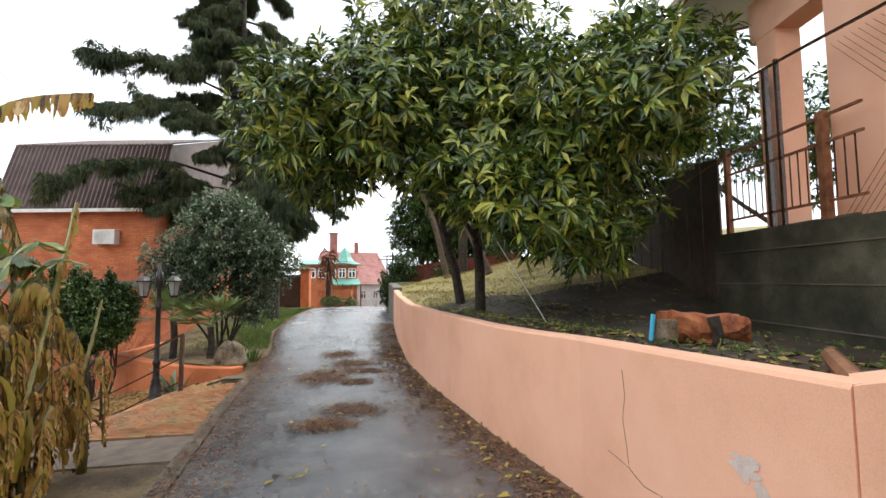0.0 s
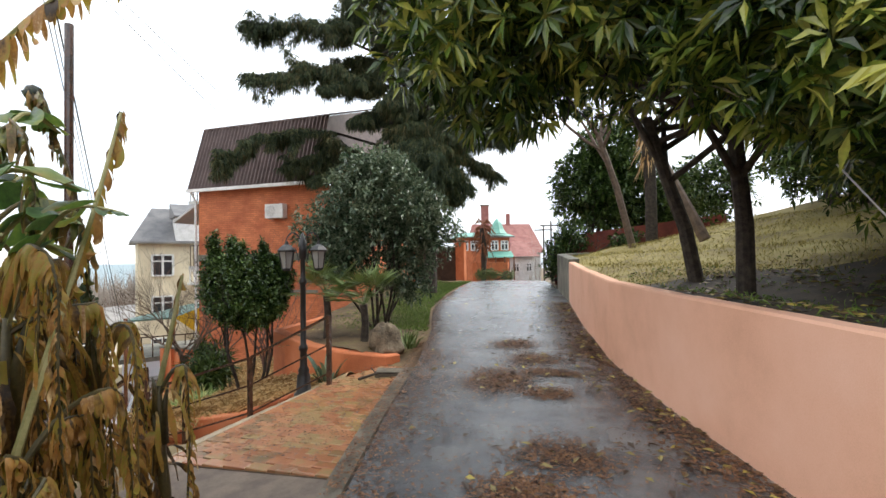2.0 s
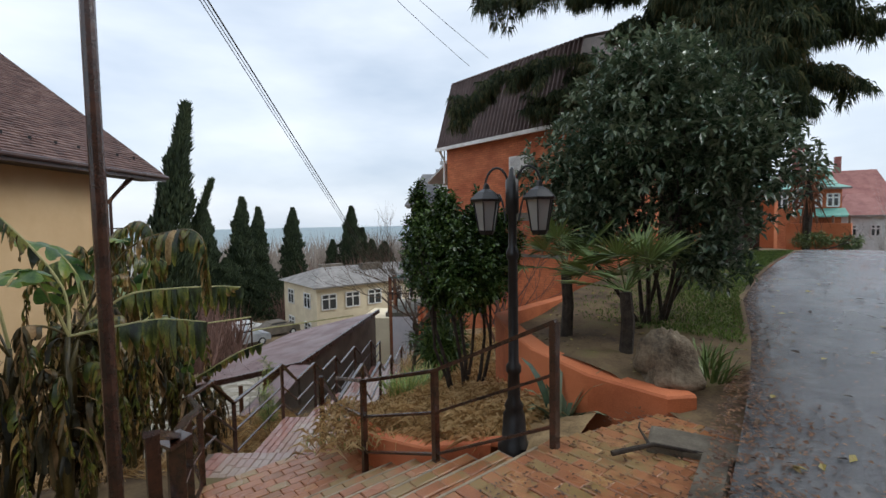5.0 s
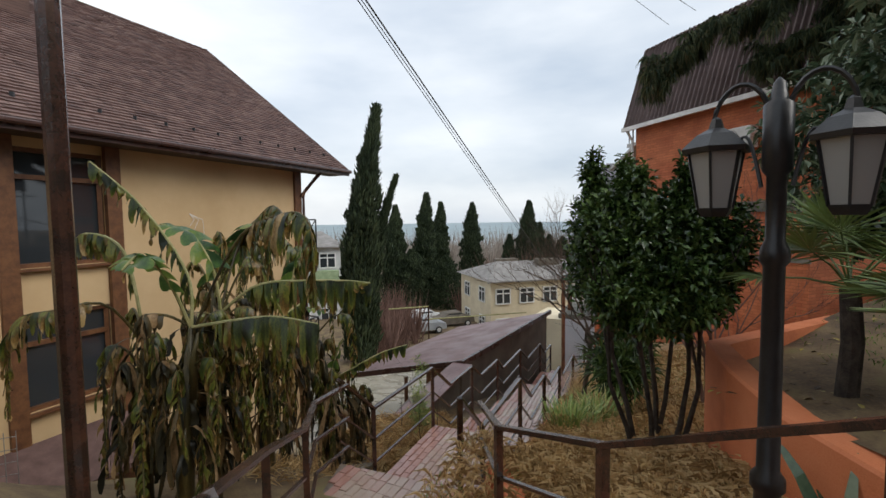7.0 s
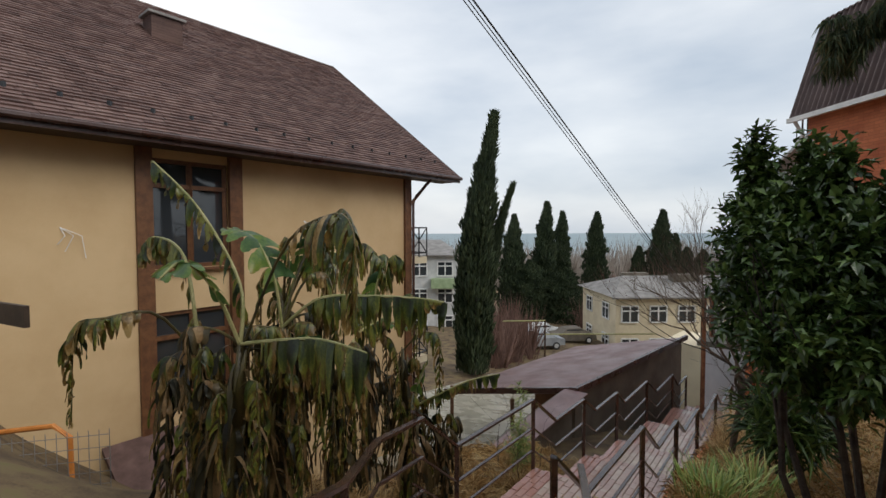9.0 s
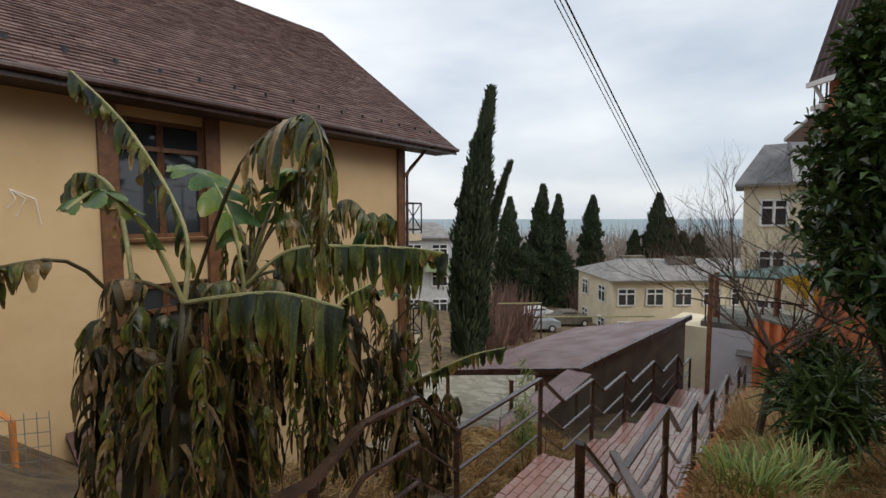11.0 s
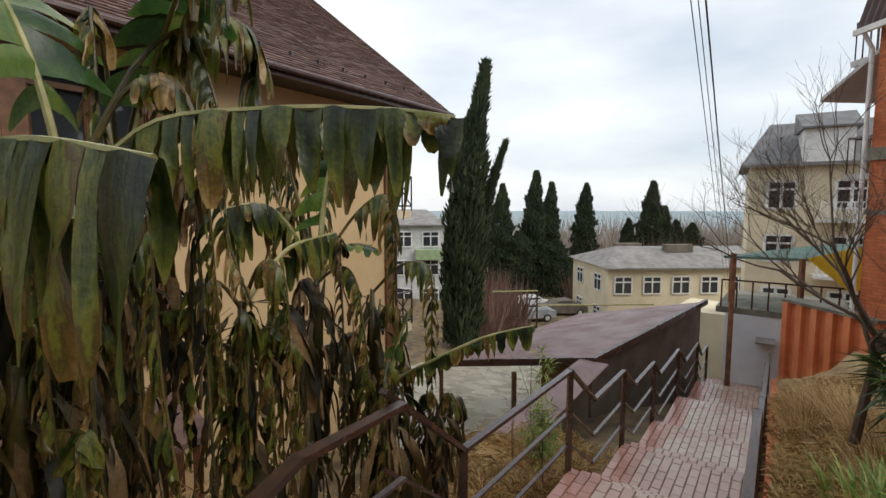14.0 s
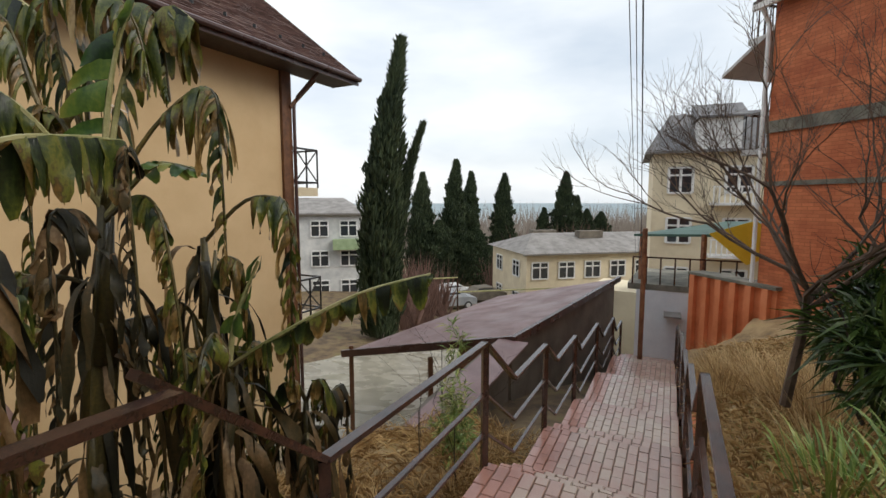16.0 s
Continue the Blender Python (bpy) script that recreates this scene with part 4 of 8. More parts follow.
# ---- street lantern ----
def lamp_post(base):
    t = thing("street_lamp", "black cast-iron garden lamp with two hanging lanterns", "lamp", at=base)
    x, y, z = base
    bm = lathe(bmesh.new(), base, [(0.13, -0.05), (0.13, 0.06), (0.10, 0.09), (0.085, 0.3), (0.065, 0.34), (0.075, 0.37), (0.05, 0.42), (0.045, 0.62), (0.06, 0.64), (0.06, 0.68), (0.04, 0.71), (0.036, 1.5), (0.05, 1.52), (0.05, 1.56), (0.033, 1.6), (0.033, 1.84), (0.05, 1.86), (0.05, 2.1), (0.03, 2.12), (0.02, 2.18), (0.005, 2.2)])
    placed("pole", bm, M_BLACKIRON, t, smooth=True)
    ax = Vector((0.93, 0.37, 0)).normalized()
    for sg in (-1, 1):
        c = Vector(base) + ax * 0.21 * sg + Vector((0, 0, 1.98))
        pts = []
        for k in range(13):
            g = math.pi * k / 12
            pts.append(Vector(base) + ax * sg * (0.125 - 0.1 * math.cos(g)) + Vector((0, 0, 2.03 + 0.17 * math.sin(g))))
        placed("bracket", tube(bmesh.new(), pts, 0.011, 0.009, 6), M_BLACKIRON, t)
        curl = [Vector(base) + ax * sg * (0.05 + 0.10 * k / 9) + Vector((0, 0, 1.8 + 0.2 * math.sin(k / 9 * 2.6))) for k in range(10)]
        placed("scroll", tube(bmesh.new(), curl, 0.008, 0.006, 5), M_BLACKIRON, t)
        lan = placed("lantern", lathe(bmesh.new(), c, [(0.05, -0.29), (0.062, -0.27), (0.068, -0.255), (0.03, -0.25)], 6), M_BLACKIRON, t)
        for nm, prof, mat in (("pane", [(0.062, -0.255), (0.10, -0.03)], M_LANTERN), ("roof", [(0.125, -0.035), (0.13, -0.015), (0.075, 0.04), (0.03, 0.065), (0.02, 0.1), (0.008, 0.11)], M_BLACKIRON)):
            part(nm, lathe(bmesh.new(), c, prof, 6), mat, lan)
        for k in range(6):
            g = k * math.tau / 6
            part("glazing_bar", bar(bmesh.new(), c + Vector((0.064 * math.cos(g), 0.064 * math.sin(g), -0.26)), c + Vector((0.103 * math.cos(g), 0.103 * math.sin(g), -0.03)), 0.009), M_BLACKIRON, lan)
    return t


lamp_post((-4.58, 7.47, -0.34))


# ---- orange mansard house ----
HX0, HX1, HY, HZ = -15.76, -10.35, 16.5, 4.3


def orange_house():
    t = thing("house", "orange rendered house with brown corrugated mansard roof", "house", at=(HX0, HY, -5))
    placed("wall", prism(bmesh.new(), [(HX0, HY), (HX1, HY), (HX1, HY + 9), (HX0, HY + 9)], -6, HZ), M_ORANGEBRICK, t)
    # corrugated front of the mansard
    n = 90
    v, f = [], []
    for i in range(n * 4 + 1):
        x = HX0 - 0.25 + (HX1 - HX0 + 0.5) * i / (n * 4)
        w = 0.04 * math.cos(i * math.tau / 10.0)
        v += [(x, HY - 0.28 - w, HZ - 0.02), (x + 0.0, HY + 0.55 - w, HZ + 2.55)]
    f = [(2 * i, 2 * i + 2, 2 * i + 3, 2 * i + 1) for i in range(n * 4)]
    moved("mansard_slope", v, f, M_CORRUGATED, t, "wavy brown corrugated roofing")
    v, f = [], []
    for i in range(n * 4 + 1):
        x = HX0 - 0.25 + (HX1 - HX0 + 0.5) * i / (n * 4)
        w = 0.03 * math.cos(i * math.tau / 10.0)
        v += [(x, HY + 0.5, HZ + 2.55 + w), (x, HY + 4.6, HZ + 4.0 + w)]
    moved("upper_roof", v, [(2 * i, 2 * i + 2, 2 * i + 3, 2 * i + 1) for i in range(n * 4)], M_CORRUGATED, t, "wavy brown corrugated roofing")
    for x, nm in ((HX0 - 0.1, "gable"), (HX1 + 0.1, "gable")):
        bm = bmesh.new()
        prof = [(HY - 0.25, HZ), (HY + 0.58, HZ + 2.52), (HY + 4.6, HZ + 3.95), (HY + 8.6, HZ + 2.5), (HY + 9.3, HZ)]
        a = [bm.verts.new((x, y, z)) for y, z in prof]
        b = [bm.verts.new((x + 0.06, y, z)) for y, z in prof]
        bm.faces.new(a)
        bm.faces.new(b[::-1])
        for i in range(5):
            bm.faces.new((a[i], a[(i + 1) % 5], b[(i + 1) % 5], b[i]))
        placed(nm, bm, M_SIGNWOOD if x < -12 else M_CORRUGATED, t)
    bm = bmesh.new()
    bar(bm, (HX0 - 0.3, HY - 0.3, HZ - 0.07), (HX1 + 0.3, HY - 0.3, HZ - 0.07), 0.09, 0.12)
    placed("gutter", bm, M_WHITE, t, "white gutter")
    placed("downpipe", tube(bmesh.new(), [(HX0 - 0.1, HY - 0.3, HZ - 0.1), (HX0 - 0.08, HY - 0.08, HZ - 0.45), (HX0 - 0.08, HY - 0.08, -4.5)], 0.045, n=8), M_WHITE, t, "white downpipe")
    # balconies on the seaward side
    for z in (1.2, HZ - 0.35):
        placed("balcony", slab(bmesh.new(), (HX0 - 0.75, HY + 3.6, z), (1.4, 5.5, 0.14)), M_GREYWALL, t)
        bm = bmesh.new()
        bar(bm, (HX0 - 1.4, HY + 0.9, z + 0.95), (HX0 - 1.4, HY + 6.3, z + 0.95), 0.05)
        for k in range(30):
            y = HY + 0.9 + k * 0.185
            bar(bm, (HX0 - 1.4, y, z), (HX0 - 1.4, y, z + 0.95), 0.02)
        for k in range(8):
            bar(bm, (HX0 - 1.4 + k * 0.18, HY + 0.9, z), (HX0 - 1.4 + k * 0.18, HY + 0.9, z + 0.95), 0.02)
        bar(bm, (HX0 - 1.4, HY + 0.9, z + 0.95), (HX0, HY + 0.9, z + 0.95), 0.05)
        placed("balustrade", bm, M_RAIL, t, "dark iron balustrade")
    bm = plate(bmesh.new(), [(HX0 - 1.55, HY + 0.2, HZ - 1.15), (HX0 - 0.02, HY + 0.2, HZ - 0.3), (HX0 - 0.02, HY + 6.5, HZ - 0.3), (HX0 - 1.55, HY + 6.5, HZ - 1.15)], 0.09)
    placed("balcony_canopy", bm, M_GREYWALL, t, "sloping grey canopy over the balcony")
    for z, h, d in ((1.6, 0.26, 0.08), (0.35, 0.1, 0.05)):
        placed("floor_band", slab(bmesh.new(), ((HX0 + HX1) / 2, HY - 0.02, z), (HX1 - HX0 + 0.05, d, h)), M_CONCRETE, t, "bare concrete floor band")
    for k in range(3):
        placed("dormer_post", bar(bmesh.new(), (HX0 - 0.5, HY + 0.9 + 2.2 * k, HZ - 0.3), (HX0 - 0.5, HY + 0.9 + 2.2 * k, HZ + 1.6), 0.1), M_BLACKIRON, t)
    placed("dormer_roof", plate(bmesh.new(), [(HX0 - 0.6, HY + 0.8, HZ + 1.6), (HX0 + 0.2, HY + 0.8, HZ + 2.1), (HX0 + 0.2, HY + 6, HZ + 2.1), (HX0 - 0.6, HY + 6, HZ + 1.6)], 0.08), M_CORRUGATED, t)
    placed("dormer_rail", bar(bmesh.new(), (HX0 - 0.5, HY + 0.9, HZ + 0.7), (HX0 - 0.5, HY + 5, HZ + 0.7), 0.06), M_BLACKIRON, t)
    return t


orange_house()


def air_conditioner(c):
    t = thing("air_conditioner", "white outdoor air-conditioner unit on the orange wall", "air conditioner", at=c)
    placed("casing", box(c, (0.78, 0.28, 0.52), 0, 0.02), M_WHITE, t)
    x, y, z = c
    bm = bmesh.new()
    for k in range(5):
        r = 0.05 + 0.037 * k
        ring = [(x - 0.12 + r * math.cos(g * math.tau / 20), y - 0.15, z + r * math.sin(g * math.tau / 20)) for g in range(21)]
        tube(bm, ring, 0.005, n=4, cap=False)
    placed("fan_grille", bm, M_GREYWALL, t)
    for s in (-0.25, 0.25):
        placed("bracket", bar(bmesh.new(), (x + s, y - 0.1, z - 0.28), (x + s, y + 0.16, z - 0.28), 0.03), M_WHITE, t)


air_conditioner((-11.97, 16.33, 3.28))

# ---- yellow house ----
YC, YV, YN = Vector((-19.3, 5.95)), Vector((-0.741, 0.671)), Vector((0.671, 0.741))


def yh(v, n, z):
    p = YC + YV * v + YN * n
    return (p.x, p.y, z)


def yellow_house():
    t = thing("house", "yellow rendered house with brown shingle roof and dark timber posts", "house", at=yh(0, 0, -5.5))
    rz = math.degrees(math.atan2(YV.y, YV.x))
    # long wall in pieces round the window bay
    def wall_piece(v0, v1, z0, z1, n1=0.0):
        plan = [yh(v0, n1, 0)[:2], yh(v1, n1, 0)[:2], yh(v1, -0.3, 0)[:2], yh(v0, -0.3, 0)[:2]]
        placed("wall", prism(bmesh.new(), plan, z0, z1), M_YELLOW, t)
    wall_piece(-5.85, 0, -6, 3.05)
    wall_piece(-20, -7.45, -6, 3.05)
    for z0, z1 in ((2.82, 3.05), (-0.35, 0.55), (-6, -2.2)):
        wall_piece(-7.45, -5.85, z0, z1, -0.05)
    placed("end_wall", prism(bmesh.new(), [yh(0, -0.3, 0)[:2], yh(0, -12.2, 0)[:2], yh(-0.3, -12.2, 0)[:2], yh(-0.3, -0.3, 0)[:2]], -6, 3.05), M_YELLOW, t)
    placed("back_wall", prism(bmesh.new(), [yh(-0.3, -12.2, 0)[:2], yh(-20, -12.2, 0)[:2], yh(-20, -11.9, 0)[:2], yh(-0.3, -11.9, 0)[:2]], -6, 3.05), M_YELLOW, t)
    for v in (0.02, -5.72, -7.58, -14.0):
        placed("timber_post", slab(bmesh.new(), yh(v, 0.02, -1.45), (0.30, 0.12, 8.95), rz, 0.01), M_WOODFRAME, t, "dark brown wall post")
    # windows
    for z0, z1 in ((0.55, 2.82), (-2.2, -0.35)):
        w = placed("window", box(yh(-6.65, -0.2, (z0 + z1) / 2), (1.6, 0.02, z1 - z0), rz), M_WINDOW, t)
        fr = []
        for a, b in (((-7.42, z0), (-7.42, z1)), ((-5.88, z0), (-5.88, z1)), ((-6.65, z0), (-6.65, z1)), ((-7.45, z0 + 0.04), (-5.85, z0 + 0.04)), ((-7.45, z1 - 0.04), (-5.85, z1 - 0.04)), ((-7.45, z1 - 0.55), (-5.85, z1 - 0.55))):
            part("frame", bar(bmesh.new(), yh(a[0], -0.15, a[1]), yh(b[0], -0.15, b[1]), 0.09), M_WOODFRAME, w)
        part("sill", box(yh(-6.65, -0.02, z0 - 0.03), (1.6, 0.22, 0.05), rz), M_WOODFRAME, w)
    ez, rzg, en, rn, v1 = 3.15, 8.46, 0.8, -6.1, 1.78
    bm = bmesh.new()
    plate(bm, [yh(-20, en, ez), yh(v1, en, ez), yh(v1, rn, rzg), yh(-20, rn, rzg)], 0.16)
    placed("roof_deck", bm, M_SIGNWOOD, t)
    bm = bmesh.new()
    plate(bm, [yh(-20, rn, rzg), yh(v1, rn, rzg), yh(v1, 2 * rn - en, ez), yh(-20, 2 * rn - en, ez)], 0.16)
    placed("roof_back", bm, M_SHINGLE, t)
    # shingle courses
    L = math.hypot(en - rn, rzg - ez)
    courses, v, f = int(L / 0.145), [], []
    nn = Vector((0, 0, 1))
    for c in range(courses + 1):
        k0, k1 = max(0, c - 0.05) / (courses + 1), (c + 1.25) / (courses + 1)
        vv = -20 - random.uniform(0, 0.3)
        while vv < v1:
            wv = min(random.choice((0.17, 0.25, 0.33, 0.42)), v1 + 0.02 - vv)
            if wv < 0.03:
                break
            lift = random.choice((0.026, 0.034, 0.04))
            a0 = yh(vv + 0.004, en + 0.04 + (rn - en) * k0, ez + (rzg - ez) * k0 + lift + 0.012)
            b0 = yh(vv + wv - 0.004, en + 0.04 + (rn - en) * k0, ez + (rzg - ez) * k0 + lift + 0.012)
            a1 = yh(vv + 0.004, en + 0.04 + (rn - en) * k1, ez + (rzg - ez) * k1 + 0.006)
            b1 = yh(vv + wv - 0.004, en + 0.04 + (rn - en) * k1, ez + (rzg - ez) * k1 + 0.006)
            k2 = k0 + 0.22 / (courses + 1)
            a2 = yh(vv + 0.004, en + 0.04 + (rn - en) * k2, ez + (rzg - ez) * k2 - 0.012)
            b2 = yh(vv + wv - 0.004, en + 0.04 + (rn - en) * k2, ez + (rzg - ez) * k2 - 0.012)
            i = len(v)
            v += [a0, b0, b1, a1, a2, b2]
            f += [(i, i + 1, i + 2, i + 3), (i + 4, i + 5, i + 1, i)]
            vv += wv
    ob = moved("shingles", v, f, M_SHINGLE, t, "weathered brown bitumen shingles")
    ob["kind"] = "stuff"
    # eaves: soffit, fascia, gutter
    bm = bmesh.new()
    plate(bm, [yh(-20, en - 0.05, ez - 0.12), yh(v1, en - 0.05, ez - 0.12), yh(v1, 0, ez - 0.12), yh(-20, 0, ez - 0.12)], 0.03)
    placed("soffit", bm, M_SIGNWOOD, t)
    placed("fascia", bar(bmesh.new(), yh(-20, en + 0.02, ez - 0.08), yh(v1 + 0.03, en + 0.02, ez - 0.08), 0.04, 0.2), M_BROWNMETAL, t)
    placed("gutter", tube(bmesh.new(), [yh(-20, en + 0.1, ez - 0.04), yh(v1 + 0.03, en + 0.1, ez - 0.04)], 0.06, n=8), M_BROWNMETAL, t)
    placed("rake_board", bar(bmesh.new(), yh(v1 + 0.02, en, ez - 0.06), yh(v1 + 0.02, rn, rzg - 0.06), 0.05, 0.2), M_BROWNMETAL, t)
    placed("brace", bar(bmesh.new(), yh(0.1, 0.1, 2.2), yh(0.75, 0.3, 2.95), 0.08), M_WOODFRAME, t)
    placed("downpipe", tube(bmesh.new(), [yh(0.4, 0.75, 3.0), yh(0.25, 0.2, 2.45), yh(0.2, 0.12, 2.2), yh(0.2, 0.12, -5.0)], 0.045, n=8), M_BROWNMETAL, t)
    for k in range(28):
        q = 0.085
        placed("snow_guard", bar(bmesh.new(), yh(1.2 - 0.72 * k, en + (rn - en) * q, ez + (rzg - ez) * q + 0.02), yh(1.2 - 0.72 * k, en + (rn - en) * q, ez + (rzg - ez) * q + 0.13), 0.06, 0.06), M_BLACKIRON, t)
    # chimney
    q = 0.66
    cx = yh(-5.75, en + (rn - en) * q, ez + (rzg - ez) * q)
    placed("chimney", slab(bmesh.new(), (cx[0], cx[1], cx[2] - 0.15), (0.78, 0.58, 1.25), rz, 0.01), M_BROWNBRICK, t)
    placed("chimney_cap", slab(bmesh.new(), (cx[0], cx[1], cx[2] + 0.52), (0.95, 0.72, 0.07), rz, 0.01), M_GREYROOF, t)
    return t


yellow_house()


# ---- long shed below the steps ----
def shed():
    t = thing("shed", "long shed with low brown metal roof and dark plaster wall", "shed", at=(-18, 12, -6))
    Nn, Pk, F, L = (-15.6, 10.34, -2.75), (-20.2, 16.0, -2.53), (-22.9, 12.9, -3.5), (-18.1, 7.13, -3.57)
    bm = bmesh.new()
    plate(bm, [Nn, Pk, F, L], 0.1)
    placed("roof", bm, M_SHEDROOF, t, "wet brown sheet roof")
    placed("verge", bar(bmesh.new(), (-15.55, 10.3, -2.76), (-20.22, 16.05, -2.54), 0.09, 0.16), M_BROWNMETAL, t)
    placed("verge", bar(bmesh.new(), Nn, L, 0.08, 0.14), M_BROWNMETAL, t)
    placed("wall", prism(bmesh.new(), [(-15.72, 10.36), (-20.15, 15.82), (-20.4, 15.62), (-15.95, 10.16)], -7.5, [-2.84, -2.64, -2.68, -2.9]), M_SHEDWALL, t)
    placed("end_wall", prism(bmesh.new(), [(-15.95, 10.16), (-16.5, 9.5), (-16.7, 9.66), (-16.1, 10.3)], -7.5, [-2.95, -3.1, -3.1, -2.95]), M_WOODFRAME, t)
    for a in (0.45, 0.95):
        x, y = Nn[0] + (L[0] - Nn[0]) * a, Nn[1] + (L[1] - Nn[1]) * a
        placed("post", bar(bmesh.new(), (x - 0.1, y + 0.05, -7), (x - 0.1, y + 0.05, -3.4), 0.1), M_WOODFRAME, t)
    return t


shed()
bm = ribbon_wall(bmesh.new(), [(-12.2, 7.4), (-13.6, 8.4), (-15.5, 10.2)], -0.3, [-4.5, -5, -6], [-3.0, -2.95, -2.8])
tagged(part("wall_yard", bm, M_SHEDWALL), "dark plastered yard wall running up to the shed", "wall", kind="structure")
bm = bmesh.new()
for a, b in (((-12.15, 7.35, -2.97), (-13.55, 8.5, -2.92)), ((-13.55, 8.5, -2.92), (-15.55, 10.32, -2.77))):
    bar(bm, a, b, 0.6, 0.03)
tagged(part("coping", bm, M_SHEDROOF), "sheet-metal coping on the yard wall", "coping", kind="structure")


# ---- banana plants ----
def spline(line, steps=18):
    ctrl = [Vector(p) for p in line]
    pts = []
    for i in range(steps + 1):
        k = i / steps * (len(ctrl) - 1)
        a = min(int(k), len(ctrl) - 2)
        u = k - a
        p0, p1, p2, p3 = ctrl[max(a - 1, 0)], ctrl[a], ctrl[a + 1], ctrl[min(a + 2, len(ctrl) - 1)]
        pts.append(0.5 * (2 * p1 + (p2 - p0) * u + (2 * p0 - 5 * p1 + 4 * p2 - p3) * u * u + (3 * p1 - p0 - 3 * p2 + p3) * u ** 3))
    return pts


def blade_part(v, f, w, mat, parent):
    ob = part("blade", (v, f), mat, parent, "", True)
    ob.data.attributes.new("wither", "FLOAT", "POINT").data.foreach_set("value", w)
    return ob


def frond(t, line, mat, hang=0.3, start=0.2, wide=(0.05, 0.11), rib=0.018, out=0.35, rise=-0.3, fall=0.5, gap=0.12, shape="curtain", twist=0.1, rib_mat=None, dead=0.0):
    """One banana leaf: a bowed midrib through the points given and, on both sides, blade strips that lie edge to edge at the rib and part towards their ends."""
    pts = spline(line)
    steps = len(pts) - 1
    length = sum((b - a).length for a, b in zip(pts, pts[1:]))
    mid = placed("midrib", tube(bmesh.new(), pts, rib, rib * 0.45, 6), rib_mat or M_MIDRIB, t)
    v, f, wv = [], [], []
    for sg in (-1, 1):
        k, drift, sway = start, 1.0, 0.0
        while k < 0.99:
            w = random.uniform(*wide)
            k1 = min(1.0, k + w / length)
            c = (k + k1) / 2
            fi = c * steps
            i = min(int(fi), steps - 1)
            p = pts[i].lerp(pts[i + 1], fi - i)
            dd = (pts[i + 1] - pts[i]).normalized()
            flat = Vector((dd.x, dd.y, 0))
            flat = flat.normalized() if flat.length > 0.25 else Vector((math.cos(sg + len(line)), math.sin(sg + len(line)), 0))
            side = Vector((flat.y, -flat.x, 0)) * sg
            up = dd.cross(side) * -sg
            if up.z < 0:
                up = -up
            g = (c - start) / (1 - start)
            env = math.sin(math.pi * min(1, 0.08 + 0.92 * g) ** 0.8) ** 0.55 if shape == "broad" else min(1.0, g * 5 + 0.5) * min(1.0, (1 - g) * 7 + 0.6)
            drift = min(1.25, max(0.7, drift + random.gauss(0, 0.2)))
            sway = max(-0.25, min(0.25, sway + random.gauss(0, 0.08)))
            ln = hang * env * drift
            old = min(1, max(0, dead + random.gauss(0.0, 0.18)))
            n, q = 8, p + side * rib * 0.6
            if random.random() < gap:
                ln *= random.uniform(0.2, 0.6)
            e = (side * out + up * rise + Vector((0, 0, min(0, rise) * 0.5))).normalized()
            tw = random.gauss(0, twist)
            i0 = len(v)
            for j in range(n):
                u = j / (n - 1)
                ww = (k1 - k) * length * (1.02 - 0.42 * u ** 1.5) * (0.45 if j == n - 1 else 0.85 if j == n - 2 else 1) * (1 if j < 2 else random.uniform(0.86, 1.06))
                turn = tw * max(0, j - 2)
                nor = e.cross(dd)
                nor = nor.normalized() if nor.length > 1e-3 else up
                ax = (dd * math.cos(turn) + nor * math.sin(turn)) * ww / 2
                cup = nor * ww * 0.16 * math.sin(1.2 + 2.2 * u + k * 50)
                v += [tuple(q - ax), tuple(q + cup), tuple(q + ax)]
                wv += [min(1, old + 0.75 * u ** 2.2 + 0.12)] * 3
                wv[-2] = max(0, wv[-2] - 0.12)
                e = (e + dd * (sway * 0.25 + random.gauss(0, 0.03)) + side * random.gauss(0, 0.05) + Vector((0, 0, -fall))).normalized()
                q = q + e * ln / (n - 1)
            for j in range(n - 1):
                b0 = i0 + 3 * j
                f += [(b0, b0 + 1, b0 + 4, b0 + 3), (b0 + 1, b0 + 2, b0 + 5, b0 + 4)]
            k = k1
    return blade_part(v, f, wv, mat, mid)


def curtain(t, line, hang, mat=None):
    """A leaf whose stalk stands out level while both halves of the blade hang limp."""
    return frond(t, line, mat or M_BANANA, hang, 0.18, (0.025, 0.12), 0.017, 0.3, -0.4, 0.55, 0.14, twist=0.22, dead=0.1)


def broad(t, line, width, mat=None):
    """A leaf that is still stiff: a wide blade with a few tears."""
    return frond(t, line, mat or M_BANANA_GREEN, width, 0.25, (0.07, 0.2), 0.017, 1.0, 0.25, 0.13, 0.06, "broad", 0.03)


def crumpled(t, line, width, mat=None):
    """A leaf that has folded over and hangs like a wrung cloth."""
    fine = mat is M_BANANA_DRY
    return frond(t, line, mat or M_BANANA, width * (1.0 if fine else 1.25), 0.26, (0.012, 0.045) if fine else (0.02, 0.085), 0.013, 0.5, -0.15, 0.62, 0.25, "broad", 0.35, M_BANANA_STEM, 0.35)


def kinked(top, heading, out, up, drop):
    """The line of a leaf whose stalk has buckled: it rises, folds over and hangs straight down."""
    d = Vector((math.cos(heading), math.sin(heading), 0))
    z = Vector((0, 0, 1))
    j = Vector((random.gauss(0, 0.05), random.gauss(0, 0.05), 0))
    return [top, top + d * out * 0.4 + z * up * 0.8, top + d * out * 0.8 + z * up, top + d * out + z * (up * 0.55) + j, top + d * out * 1.08 - z * drop * 0.45 + j, top + d * out * 1.1 - z * drop + j * 2]


